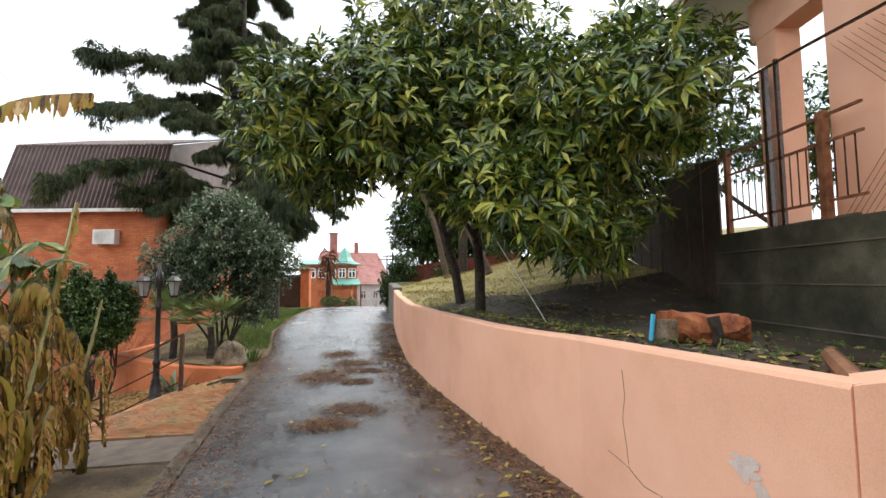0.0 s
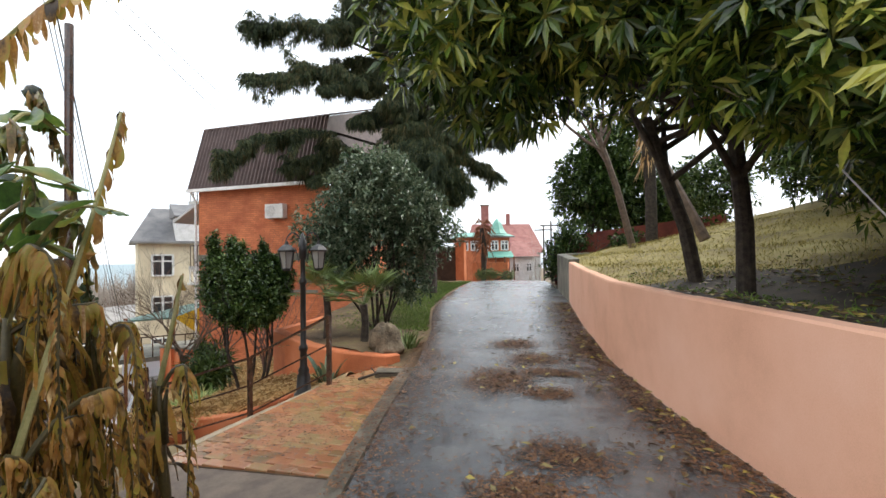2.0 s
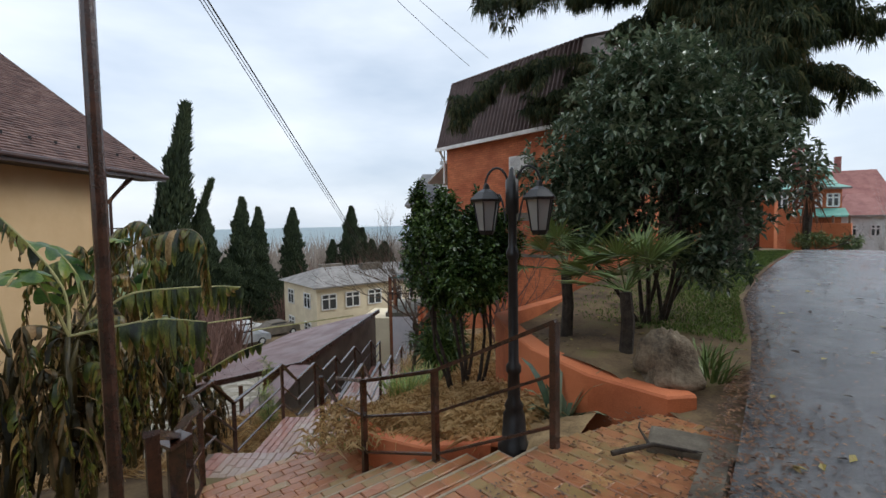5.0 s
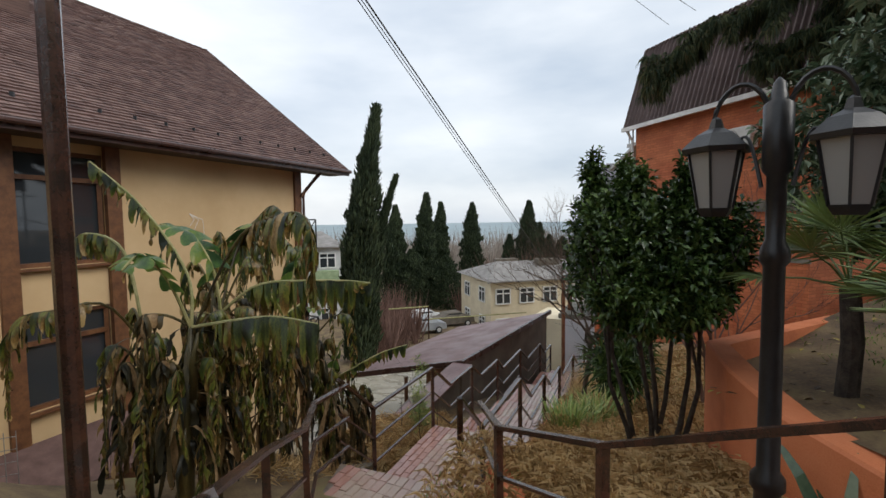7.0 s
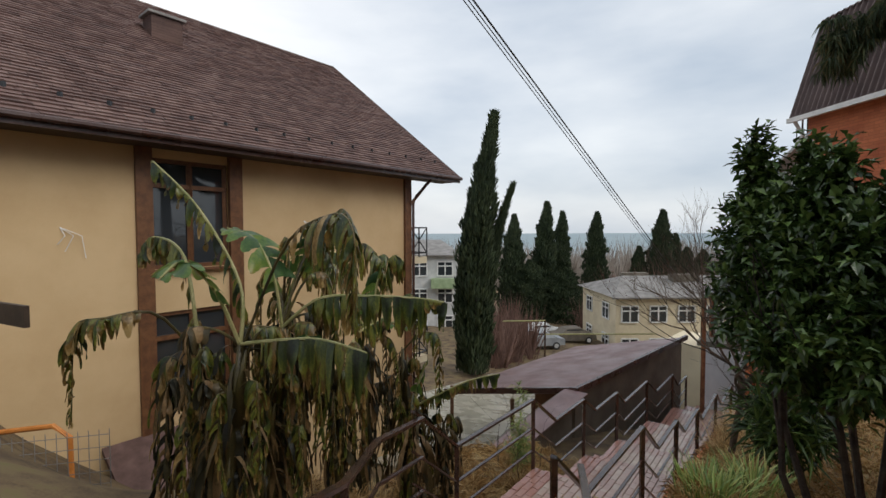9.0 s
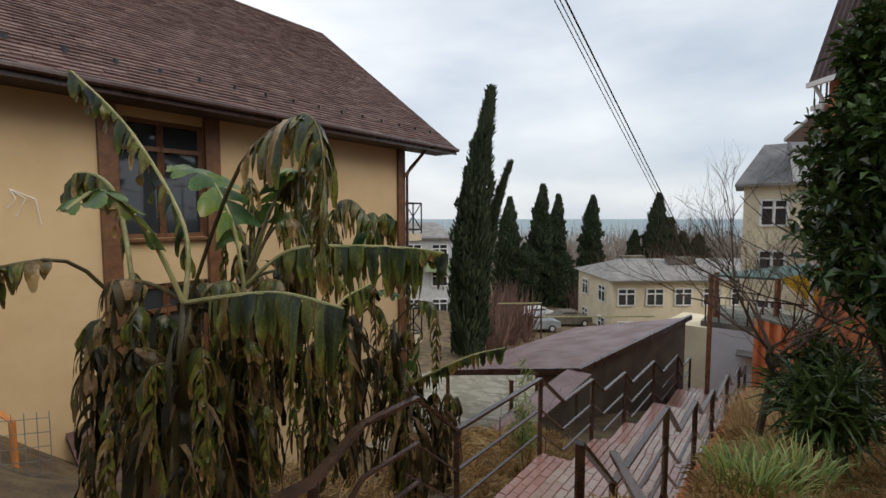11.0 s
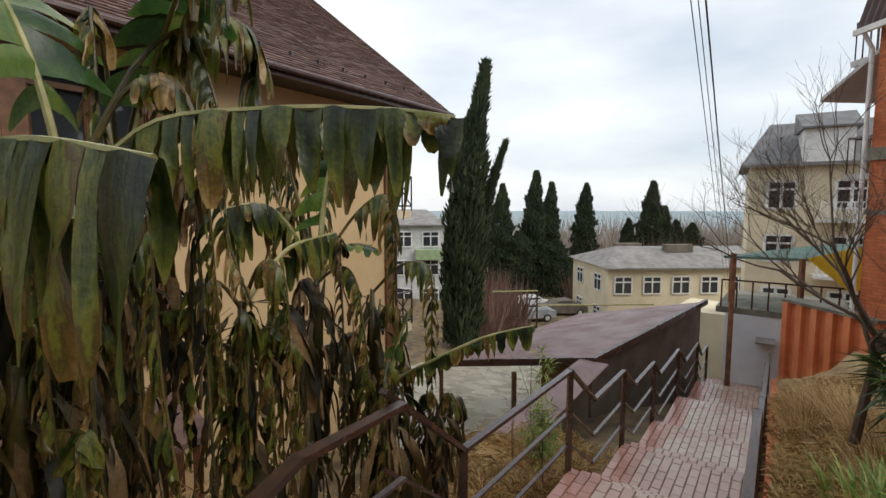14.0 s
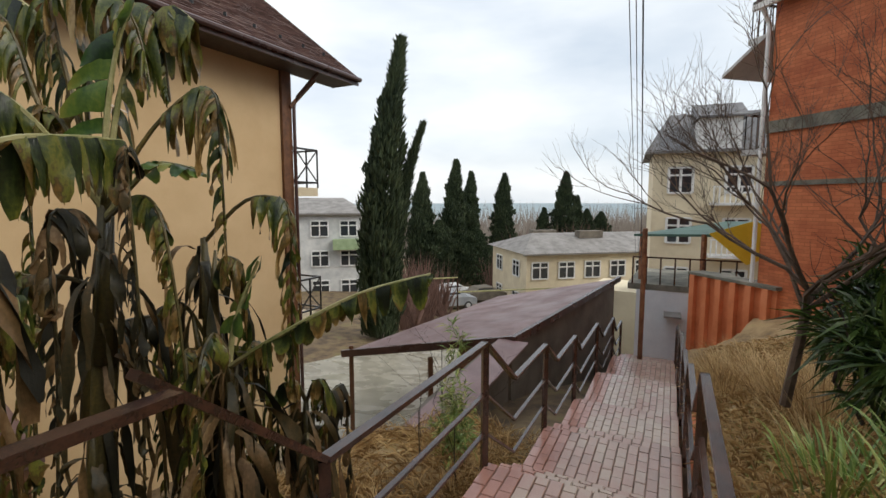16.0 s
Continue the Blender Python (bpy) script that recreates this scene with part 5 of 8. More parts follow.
def banana(base, top, fronds, label, mat, r=0.09, rags=54, rag_mat=None, rag=(0.015, 0.075), low=0.3, skirt=0, skirt_mat=None):
    """Stem from base to top with dead sheaths, and leaves as (kind, size, line) or ("kink", degrees, out, up, drop)."""
    t = thing("banana_plant", label, "banana plant", "banana clump", at=base)
    b, top = Vector(base), Vector(top)
    height = (top - b).length
    pts = [b - Vector((0, 0, 0.15)), b.lerp(top, 0.35) + Vector((0.02, 0.01, 0)), b.lerp(top, 0.7), top]
    placed("stem", tube(bmesh.new(), pts, r, r * 0.22, 10), M_BANANA_STEM, t, smooth=True)
    # leaf sheaths wrapped up the stem
    for k in range(5):
        a, h0 = k * 2.4, 0.15 + 0.16 * k
        p0, p1 = b.lerp(top, h0), b.lerp(top, min(1.0, h0 + 0.34))
        o = Vector((math.cos(a), math.sin(a), 0))
        placed("sheath", tube(bmesh.new(), [p0 + o * r * 0.35, p0.lerp(p1, 0.6) + o * r * 0.5, p1 + o * r * 1.0], r * 0.68, r * 0.08, 8), M_BANANA_STEM, t, smooth=True)
    v, f = [], []
    for k in range(rags):
        h = random.uniform(low, 1.0)
        a = random.uniform(0, math.tau)
        o = Vector((math.cos(a), math.sin(a), 0))
        sx = Vector((-o.y, o.x, 0))
        q = b.lerp(top, h) + o * r * 0.7
        ln = random.uniform(0.25, 0.85) * min(1.0, h * height)
        w = random.uniform(*rag)
        i0, tw = len(v), random.gauss(0, 0.4)
        e = (o * random.uniform(0.1, 0.55) + Vector((0, 0, random.uniform(-0.3, 0.3)))).normalized()
        for j in range(9):
            u = j / 8
            ax = (sx * math.cos(j * tw) + o * math.sin(j * tw)) * w / 2 * (0.5 + 1.6 * u * (1 - u) * 1.6) * random.uniform(0.55, 1.35)
            v += [tuple(q - ax), tuple(q + o * w * 0.3 * math.sin(j * 1.3 + k)), tuple(q + ax)]
            e = (e + Vector((random.gauss(0, 0.12), random.gauss(0, 0.12), -0.6))).normalized()
            q = q + e * ln / 8
        for j in range(8):
            c = i0 + 3 * j
            f += [(c, c + 1, c + 4, c + 3), (c + 1, c + 2, c + 5, c + 4)]
    ob = moved("dead_sheath", v, f, rag_mat or M_BANANA_RAG, t, "hanging dry brown leaf rags")
    ob.data.polygons.foreach_set("use_smooth", [True] * len(ob.data.polygons))
    # dead leaves folded down along the stem
    for k in range(skirt):
        at = b.lerp(top, random.uniform(0.6, 1.0))
        crumpled(t, kinked(at, k * 2.4 + random.uniform(-0.5, 0.5), random.uniform(0.15, 0.42), random.uniform(0.05, 0.35), random.uniform(0.45, 0.8) * (at.z - b.z)), random.uniform(0.13, 0.22), skirt_mat or random.choice((mat, mat, M_BANANA_RAG)))
    for fr in fronds:
        at = top - Vector((0, 0, random.uniform(0, 0.1)))
        if fr[0] == "kink":
            crumpled(t, kinked(at, radians(fr[1]), fr[2], fr[3], fr[4]), 0.15, mat)
        elif fr[0] == "leaf":
            d = Vector((math.cos(radians(fr[1])), math.sin(radians(fr[1])), 0))
            broad(t, [at, at + (d * 0.3 + Vector((0, 0, fr[3]))) * fr[2] * 0.5, at + (d * 0.75 + Vector((0, 0, fr[3] * 1.45))) * fr[2] * 0.65, at + (d * 1.2 + Vector((0, 0, fr[3] * 1.2))) * fr[2] * 0.75], 0.17)
        else:
            {"curtain": curtain, "broad": broad, "crumpled": crumpled}[fr[0]](t, [at] + list(fr[2]), fr[1], None if fr[0] == "broad" else mat)
    return t


# by the lane, dry and yellow below, green above
LANE = "withered yellow banana plant beside the lane"
HALF = "half-green banana plant with torn leaves beside the lane"
DRY_RAG = dict(rags=60, rag_mat=M_BANANA_DRY, rag=(0.015, 0.07), low=0.15, skirt=4, skirt_mat=M_BANANA_DRY)
banana((-2.98, 3.36, -0.1), (-2.99, 3.36, 0.7), [("curtain", 0.085, ((-3.03, 3.55, 1.25), (-3.09, 3.74, 1.75), (-3.13, 3.9, 2.26))), ("kink", 80, 0.25, 0.2, 0.6), ("kink", 330, 0.2, 0.2, 0.55)], LANE, M_BANANA_DRY, r=0.055, **DRY_RAG)
banana((-3.35, 3.92, -0.15), (-3.34, 3.92, 1.15), [("kink", 20, 0.18, 0.12, 0.5), ("kink", 200, 0.25, 0.2, 0.8)], LANE, M_BANANA_DRY, r=0.06, rags=30, rag_mat=M_BANANA_DRY, low=0.1, skirt=1, skirt_mat=M_BANANA_DRY)
banana((-3.2, 4.18, -0.15), (-3.2, 4.17, 0.85), [("curtain", 0.04, ((-3.17, 4.22, 1.1), (-3.14, 4.27, 1.42))), ("kink", 40, 0.15, 0.15, 0.6)], LANE, M_BANANA_DRY, r=0.045, rags=26, rag_mat=M_BANANA_DRY, low=0.1)
banana((-3.1, 3.05, -0.1), (-3.1, 3.05, 1.15), [("kink", 100, 0.3, 0.3, 0.9), ("leaf", 70, 0.6, 1.3), ("kink", 300, 0.3, 0.3, 0.9)], HALF, M_BANANA_DRY, r=0.065, **DRY_RAG)
banana((-3.27, 3.5, -0.15), (-3.27, 3.5, 1.3), [("leaf", 30, 0.5, 1.0), ("kink", 350, 0.3, 0.3, 0.9), ("kink", 120, 0.3, 0.3, 0.9), ("broad", 0.16, ((-3.24, 3.55, 1.5), (-3.2, 3.6, 1.58), (-3.1, 3.7, 1.5)))], HALF, M_BANANA_DRY, r=0.065, **DRY_RAG)
banana((-3.6, 3.5, -0.15), (-3.6, 3.52, 1.55), [("broad", 0.17, ((-3.6, 3.53, 1.8), (-3.64, 3.5, 2.15), (-3.72, 3.45, 2.45))), ("crumpled", 0.15, ((-3.58, 3.56, 1.8), (-3.55, 3.6, 2.1), (-3.5, 3.68, 2.15), (-3.47, 3.72, 1.8), (-3.46, 3.72, 1.45))), ("leaf", 110, 0.6, 1.3), ("kink", 60, 0.35, 0.3, 1.1), ("broad", 0.15, ((-3.55, 3.6, 1.6), (-3.45, 3.7, 1.75), (-3.3, 3.8, 1.7)))], HALF, M_BANANA, r=0.07, **DRY_RAG)
banana((-3.95, 3.95, -0.2), (-3.9, 3.97, 1.4), [("crumpled", 0.1, ((-3.75, 4.1, 1.75), (-3.8, 4.02, 2.2), (-3.88, 3.95, 2.5), (-3.82, 3.98, 2.4), (-3.8, 4.0, 2.15))), ("leaf", 320, 0.5, 1.2), ("kink", 250, 0.35, 0.3, 1.0)], HALF, M_BANANA, r=0.06, rags=30, rag_mat=M_BANANA_DRY, skirt=1)
banana((-4.7, 3.85, -0.3), (-4.7, 3.85, 2.0), [("curtain", 0.2, ((-4.55, 4.05, 2.75), (-4.1, 4.28, 3.3), (-3.43, 4.41, 3.44))), ("kink", 200, 0.4, 0.3, 1.3), ("kink", 300, 0.4, 0.3, 1.3)], "tall banana plant with a frayed dry leaf", M_BANANA_DRY, r=0.08, **DRY_RAG)
# the clump below the steps: foot, crown, leaves
FROST = "frost-damaged banana plant with torn hanging leaves"
CLUMP = [
    ((-7.85, 4.75), (-7.85, 4.88, 0.45), [("curtain", 0.33, ((-7.6, 5.3, 0.52), (-7.45, 5.6, 0.55), (-7.27, 5.93, 0.5))), ("curtain", 0.16, ((-7.95, 4.85, 0.9), (-8.05, 4.5, 1.5), (-8.13, 4.1, 1.9))), ("crumpled", 0.24, ((-7.6, 5.3, 1.2), (-7.2, 5.7, 1.42), (-7.02, 5.87, 1.35), (-6.99, 5.9, 1.0), (-6.99, 5.9, 0.72))), ("broad", 0.26, ((-7.75, 4.75, 0.85), (-7.6, 4.6, 1.1), (-7.45, 4.5, 1.0)))]),
    ((-8.4, 4.95), (-8.4, 5.05, 0.5), [("curtain", 0.3, ((-8.3, 5.4, 0.72), (-8.16, 5.85, 0.76), (-8.07, 6.25, 0.75), (-8.03, 6.5, 0.72))), ("kink", 100, 0.45, 0.5, 0.9), ("crumpled", 0.26, ((-8.7, 5.2, 1.1), (-9.1, 5.4, 1.42), (-9.38, 5.47, 1.38), (-9.42, 5.48, 1.0), (-9.42, 5.5, 0.7))), ("broad", 0.26, ((-8.35, 5.0, 0.9), (-8.45, 4.8, 1.25), (-8.6, 4.5, 1.35)))]),
    ((-8.2, 4.35), (-8.1, 4.45, 0.35), [("crumpled", 0.17, ((-7.85, 4.25, 0.68), (-7.68, 3.96, 0.68), (-7.85, 3.65, 0.6), (-7.98, 3.52, 0.3), (-8.0, 3.48, -0.25))), ("curtain", 0.2, ((-8.2, 4.3, 1.1), (-8.38, 3.95, 1.27), (-8.42, 3.8, 1.1))), ("kink", 210, 0.4, 0.3, 1.0)]),
    ((-9.0, 4.8), (-9.0, 4.9, 0.6), [("kink", 75, 0.45, 0.7, 0.6), ("crumpled", 0.25, ((-8.95, 5.2, 1.1), (-8.7, 5.5, 1.5), (-8.4, 5.65, 1.45), (-8.35, 5.68, 1.1))), ("kink", 20, 0.5, 0.7, 0.6), ("broad", 0.27, ((-8.9, 5.1, 1.0), (-8.75, 5.3, 1.3), (-8.5, 5.45, 1.3))), ("kink", 220, 0.5, 0.4, 1.0)]),
    ((-9.15, 5.4), (-9.15, 5.42, -0.1), [("curtain", 0.24, ((-9.4, 5.6, 0.15), (-9.65, 5.75, 0.22), (-9.92, 5.84, 0.24))), ("kink", 60, 0.3, 0.3, 0.8), ("kink", 330, 0.3, 0.2, 0.8)]),
    ((-10.0, 5.55), (-10.07, 5.68, -0.05), [("crumpled", 0.25, ((-10.06, 5.9, 0.28), (-10.02, 6.12, 0.5), (-9.97, 6.24, 0.48), (-9.93, 6.26, 0.2), (-9.9, 6.27, -0.35))), ("broad", 0.22, ((-10.05, 5.9, 0.12), (-10.02, 6.03, 0.14), (-10.0, 6.16, 0.1))), ("broad", 0.24, ((-10.1, 5.72, 0.4), (-10.13, 5.78, 0.75), (-10.15, 5.85, 0.95))), ("curtain", 0.34, ((-9.95, 5.5, 0.3), (-9.85, 5.35, 0.45), (-9.75, 5.15, 0.42))), ("crumpled", 0.26, ((-10.2, 5.6, 0.5), (-10.3, 5.75, 0.95), (-10.32, 5.9, 0.95), (-10.3, 5.95, 0.5))), ("crumpled", 0.15, ((-10.0, 5.85, -0.02), (-9.9, 5.98, -0.1), (-9.84, 6.05, -0.5), (-9.8, 6.08, -0.9))), ("kink", 250, 0.4, 0.5, 0.8), ("crumpled", 0.28, ((-10.3, 5.48, 0.56), (-10.38, 5.4, 1.05), (-10.3, 5.6, 1.15), (-10.22, 5.82, 0.9), (-10.16, 5.9, 0.55))), ("curtain", 0.4, ((-10.3, 5.5, 0.5), (-10.4, 5.3, 0.95), (-10.45, 5.0, 1.05), (-10.45, 4.7, 0.95))), ("crumpled", 0.27, ((-10.2, 5.4, 0.4), (-10.25, 5.25, 0.85), (-10.2, 5.1, 0.8), (-10.15, 5.05, 0.3), (-10.15, 5.05, -0.2))), ("curtain", 0.3, ((-10.25, 5.75, 0.6), (-10.3, 5.95, 0.98), (-10.25, 6.1, 0.92)))]),
    ((-10.3, 6.1), (-10.3, 6.08, -0.25), [("crumpled", 0.18, ((-10.25, 6.3, -0.05), (-10.2, 6.48, -0.02), (-10.16, 6.56, -0.12), (-10.1, 6.56, -0.6), (-10.06, 6.56, -1.1)))]),
    ((-9.95, 6.2), (-10.0, 6.24, -0.85), [("curtain", 0.14, ((-9.8, 6.5, -0.72), (-9.68, 6.9, -0.5), (-9.6, 7.25, -0.4))), ("broad", 0.15, ((-10.02, 6.27, -0.7), (-10.06, 6.34, -0.5), (-10.05, 6.4, -0.36)))]),
    ((-8.15, 4.95), (-8.15, 5.0, -0.1), [("kink", 60, 0.3, 0.25, 0.8), ("broad", 0.17, ((-8.1, 5.2, 0.25), (-8.0, 5.35, 0.45), (-7.85, 5.45, 0.4)))]),
    ((-10.15, 6.62), (-10.15, 6.62, -1.2), [("kink", 60, 0.12, 0.15, 0.5), ("kink", 300, 0.12, 0.15, 0.5)]),
]
for (x, y), crown, fr in CLUMP:
    z0 = at_ground(x, y) - 0.05
    banana((x, y, z0), crown, fr, FROST, M_BANANA, 0.085 if crown[2] > -0.5 else 0.06, skirt=(2 if crown[2] < -0.5 else 4 if x < -9.9 else 8))

# ---- brown pole and newel beside the steps ----
tagged(part("steel_pole", tube(bmesh.new(), [(-5.23, 5.0, -1.3), (-5.23, 5.0, 3.6)], 0.035, n=10), M_RAIL), "thin brown steel pole beside the steps", "pole")
t = thing("newel_post", "square brown iron newel with a sloped cap", "post", at=(-5.5, 5.33, -0.9))
placed("shaft", bar(bmesh.new(), (-5.5, 5.33, -0.9), (-5.5, 5.33, 0.1), 0.09), M_RAIL, t)
placed("cap", slab(bmesh.new(), (-5.5, 5.33, 0.12), (0.15, 0.15, 0.03), 20, 0.006, 12), M_RAIL, t)


# ---- porch house, concrete wall and dark fence above the bank ----
# wall colour is darkened to stand for the tree shadow on it
bm = prism(bmesh.new(), [(4.2, -3), (4.2, 7.1), (4.5, 7.1), (4.5, -3)], 0.2, [2.08, 2.24, 2.24, 2.08])
tagged(part("wall_concrete", bm, M_SHADEDWALL), "tall mossy board-marked concrete retaining wall, shade darkened into its colour", "wall", kind="structure")
for z in (0.95, 1.45, 1.9):
    bm = bar(bmesh.new(), (4.192, -3, z), (4.192, 7.1, z + 0.06), 0.012, 0.015)
    tagged(part("board_mark", bm, M_SHEDWALL), "dark board joint in the concrete wall", "wall", kind="structure")


def porch_house():
    t = thing("house", "salmon-pink house with open porch above the concrete wall", "house", at=(4.4, 4.0, 2.2))
    placed("wall", prism(bmesh.new(), [(4.45, -3), (4.45, 5.15), (4.75, 5.15), (4.75, -3)], 2.1, 6.2), M_PINK, t)
    placed("column", slab(bmesh.new(), (4.62, 6.1, 3.55), (0.34, 0.36, 2.75), 0, 0.01), M_PINK, t)
    placed("lintel", slab(bmesh.new(), (4.62, 5.7, 5.2), (0.36, 1.4, 0.6), 0, 0.01), M_PINK, t)
    placed("porch_floor", slab(bmesh.new(), (5.9, 5.7, 2.2), (3.0, 1.7, 0.12)), M_KERB, t)
    placed("back_wall", prism(bmesh.new(), [(7.2, 4.9), (7.2, 6.4), (7.4, 6.4), (7.4, 4.9)], 2.2, 5.2), M_PINK, t)
    placed("eave", plate(bmesh.new(), [(3.6, -3, 5.75), (3.6, 7.9, 5.75), (7.4, 7.9, 6.6), (7.4, -3, 6.6)], 0.1), M_GREYWALL, t, "pale boarded eave")
    placed("fascia", bar(bmesh.new(), (3.58, -3, 5.72), (3.58, 7.95, 5.72), 0.05, 0.2), M_WOODFRAME, t)
    placed("fascia", bar(bmesh.new(), (3.58, 7.93, 5.72), (7.4, 7.93, 6.57), 0.05, 0.2), M_WOODFRAME, t)
    return t


porch_house()
t = thing("porch_railing", "rusty iron porch railing with thin bars", "railing", at=(4.3, 5.1, 2.2))
for y, z, w, m in ((5.1, 3.45, 0.09, M_RUST), (5.74, 4.38, 0.045, M_RAIL), (5.95, 4.36, 0.06, M_RAIL), (6.85, 3.5, 0.07, M_RUST)):
    placed("post", bar(bmesh.new(), (4.3, y, 2.15), (4.3, y, z), w), m, t)
for a, b in (((4.3, 4.6, 3.38), (4.3, 6.85, 3.42)), ((4.3, 4.6, 3.08), (4.3, 6.85, 3.12)), ((4.3, 4.6, 2.42), (4.3, 6.85, 2.44)), ((4.3, 6.85, 3.42), (4.3, 9.5, 3.1))):
    placed("rail", bar(bmesh.new(), a, b, 0.03), M_RUST, t)
for k in range(16):
    y = 4.7 + 0.13 * k
    placed("baluster", bar(bmesh.new(), (4.3, y, 2.42), (4.3, y, 3.1), 0.012), M_RAIL, t)
placed("handrail", tube(bmesh.new(), [(4.15, 3.4, 4.05), (4.15, 5.0, 4.2), (4.15, 6.0, 4.28), (4.15, 9.0, 4.32)], 0.02, n=6), M_RAIL, t)
bm = bmesh.new()
for k in range(46):
    bar(bm, (4.40, 1.2 + k * 0.085, 2.2), (4.40, 1.2 + k * 0.085 - 1.7, 4.2), 0.004)
    bar(bm, (4.404, 1.2 + k * 0.085 - 1.7, 2.2), (4.404, 1.2 + k * 0.085, 4.2), 0.004)
ob = tagged(part("wire_mesh", bm, M_RUST), "rusty diamond wire mesh in front of the salmon wall", "mesh fence")
t = thing("screen_fence", "dark weathered board fence under the trees", "fence", at=(4.3, 8.0, 1.0))
for k in range(40):
    y = 7.15 + k * 0.16
    placed("board", slab(bmesh.new(), (4.3 + 0.006 * (k % 3), y, 2.2), (0.03, 0.15, 2.5 + 0.05 * (k % 4))), M_SIGNWOOD, t)
for z in (1.4, 3.0):
    placed("rail", bar(bmesh.new(), (4.34, 7.1, z), (4.34, 13.5, z), 0.06), M_SIGNWOOD, t)

# hairline cracks and peeled paint on the salmon wall
def wall_point(y, z):
    return Vector((float(lerp_at(ROAD_R, y)) - 0.004, y, z))


for yy_, zz_ in (([2.92, 2.9, 2.93, 2.9, 2.88], [1.0, 0.85, 0.7, 0.55, 0.42]), ([2.88, 2.75, 2.6, 2.42, 2.3], [0.42, 0.37, 0.38, 0.3, 0.26]), ([3.1, 3.0, 2.88], [0.45, 0.44, 0.42])):
    tagged(part("crack", tube(bmesh.new(), [wall_point(a, b) for a, b in zip(yy_, zz_)], 0.0016, 0.001, 4), M_SIGNWOOD), "hairline crack in the salmon render", "wall", kind="structure")
M_PEEL = material("bare_plaster", two((0.50, 0.40, 0.36), (0.62, 0.54, 0.50)), 9, 0.85, 0.3, 90)
for y0, z0, sy, sz in ((2.06, 0.74, 0.10, 0.07), (1.99, 0.66, 0.05, 0.07), (1.9, 0.52, 0.03, 0.10), (1.86, 0.5, 0.03, 0.07), (1.82, 0.46, 0.02, 0.08), (1.74, 0.42, 0.03, 0.06), (1.69, 0.44, 0.015, 0.08), (1.66, 0.4, 0.02, 0.05)):
    bm = bmesh.new()
    c_ = bm.verts.new(wall_point(y0, z0))
    ring = [bm.verts.new(wall_point(y0 + math.cos(k * math.tau / 18) * sy * random.uniform(0.35, 1.15), z0 + math.sin(k * math.tau / 18) * sz * random.uniform(0.5, 1.1))) for k in range(18)]
    for k in range(18):
        bm.faces.new((c_, ring[k], ring[(k + 1) % 18]))
    tagged(part("peeled_patch", bm, M_PEEL), "peeled patch of bare plaster on the salmon wall", "wall", kind="structure")

# log, debris and blue pipe on the bank
t = thing("split_log", "split reddish log section lying behind the salmon wall", "log", at=(2.3, 4.15, 1.0))
bm = tube(bmesh.new(), [(1.93 + 0.055 * k, 4.1 + 0.007 * k, 1.13 + 0.012 * math.sin(k * 0.9)) for k in range(15)], 0.15, 0.12, 16)
for v in bm.verts:
    c = v.co.copy()
    v.co += noise.noise_vector(c * 4) * 0.07 + noise.noise_vector(Vector((c.x * 5, c.y * 22, c.z * 22))) * 0.035
placed("wood", bm, M_LOG, t)
placed("bark_strip", tube(bmesh.new(), [(2.32, 4.0, 1.24), (2.35, 3.98, 1.1), (2.36, 4.02, 1.0)], 0.05, 0.04, 6), M_BARK, t)
tagged(part("pipe_stub", tube(bmesh.new(), [(1.78, 4.02, 0.98), (1.83, 4.05, 1.26)], 0.02, n=8), M_BLUE), "short bright blue plastic pipe", "pipe")
b = part("stone_rubble", box((1.93, 4.02, 1.12), (0.14, 0.12, 0.2), 20, 0.02), M_STONE)
tagged(b, "grey speckled rubble block beside the log", "stone")
b = part("rust_pipe", tube(bmesh.new(), [(2.4, 2.9, 1.08), (1.95, 2.3, 1.12), (1.7, 1.9, 1.1)], 0.05, n=8), M_RUST)
tagged(b, "rusty pipe lying on the bank", "pipe")
tagged(part("guy_wire", tube(bmesh.new(), [(1.25, 5.6, 1.05), (0.7, 6.0, 2.1)], 0.006, n=4), M_GREYWALL), "pale thin guy wire", "wire")


# ---- trees and wall on the far side of the bank ----
def bare_tree(base, height, label, stems=1, limbs=6, depth=3, kids=3, r=0.05, spread=0.6, up=0.2, mat=None, fork=0.25, first=(0, 0, 1)):
    t = thing("bare_tree", label, "tree", at=base)
    for s in range(stems):
        b = Vector(base)
        top = b + Vector(first).normalized() * height * fork + Vector((random.gauss(0, 0.05), random.gauss(0, 0.05), 0)) * height
        placed("trunk", tube(bmesh.new(), [b - Vector((0, 0, 0.2)), b.lerp(top, 0.5) + Vector((0.02, 0.01, 0)) * height * 0.3, top], r, r * 0.75, 7), mat or M_TWIG, t)
        for k in range(limbs):
            bm = bmesh.new()
            a = k * math.tau / limbs + random.uniform(-0.5, 0.5)
            d = Vector((math.cos(a) * 0.8, math.sin(a) * 0.8, random.uniform(0.5, 1.3)))
            branchy(bm, b.lerp(top, random.uniform(0.7, 1.0)), d, height * random.uniform(0.3, 0.42), r * 0.5, depth, spread, 5, kids, up, 0.14)
            placed("limb", bm, mat or M_TWIG, t)
    return t


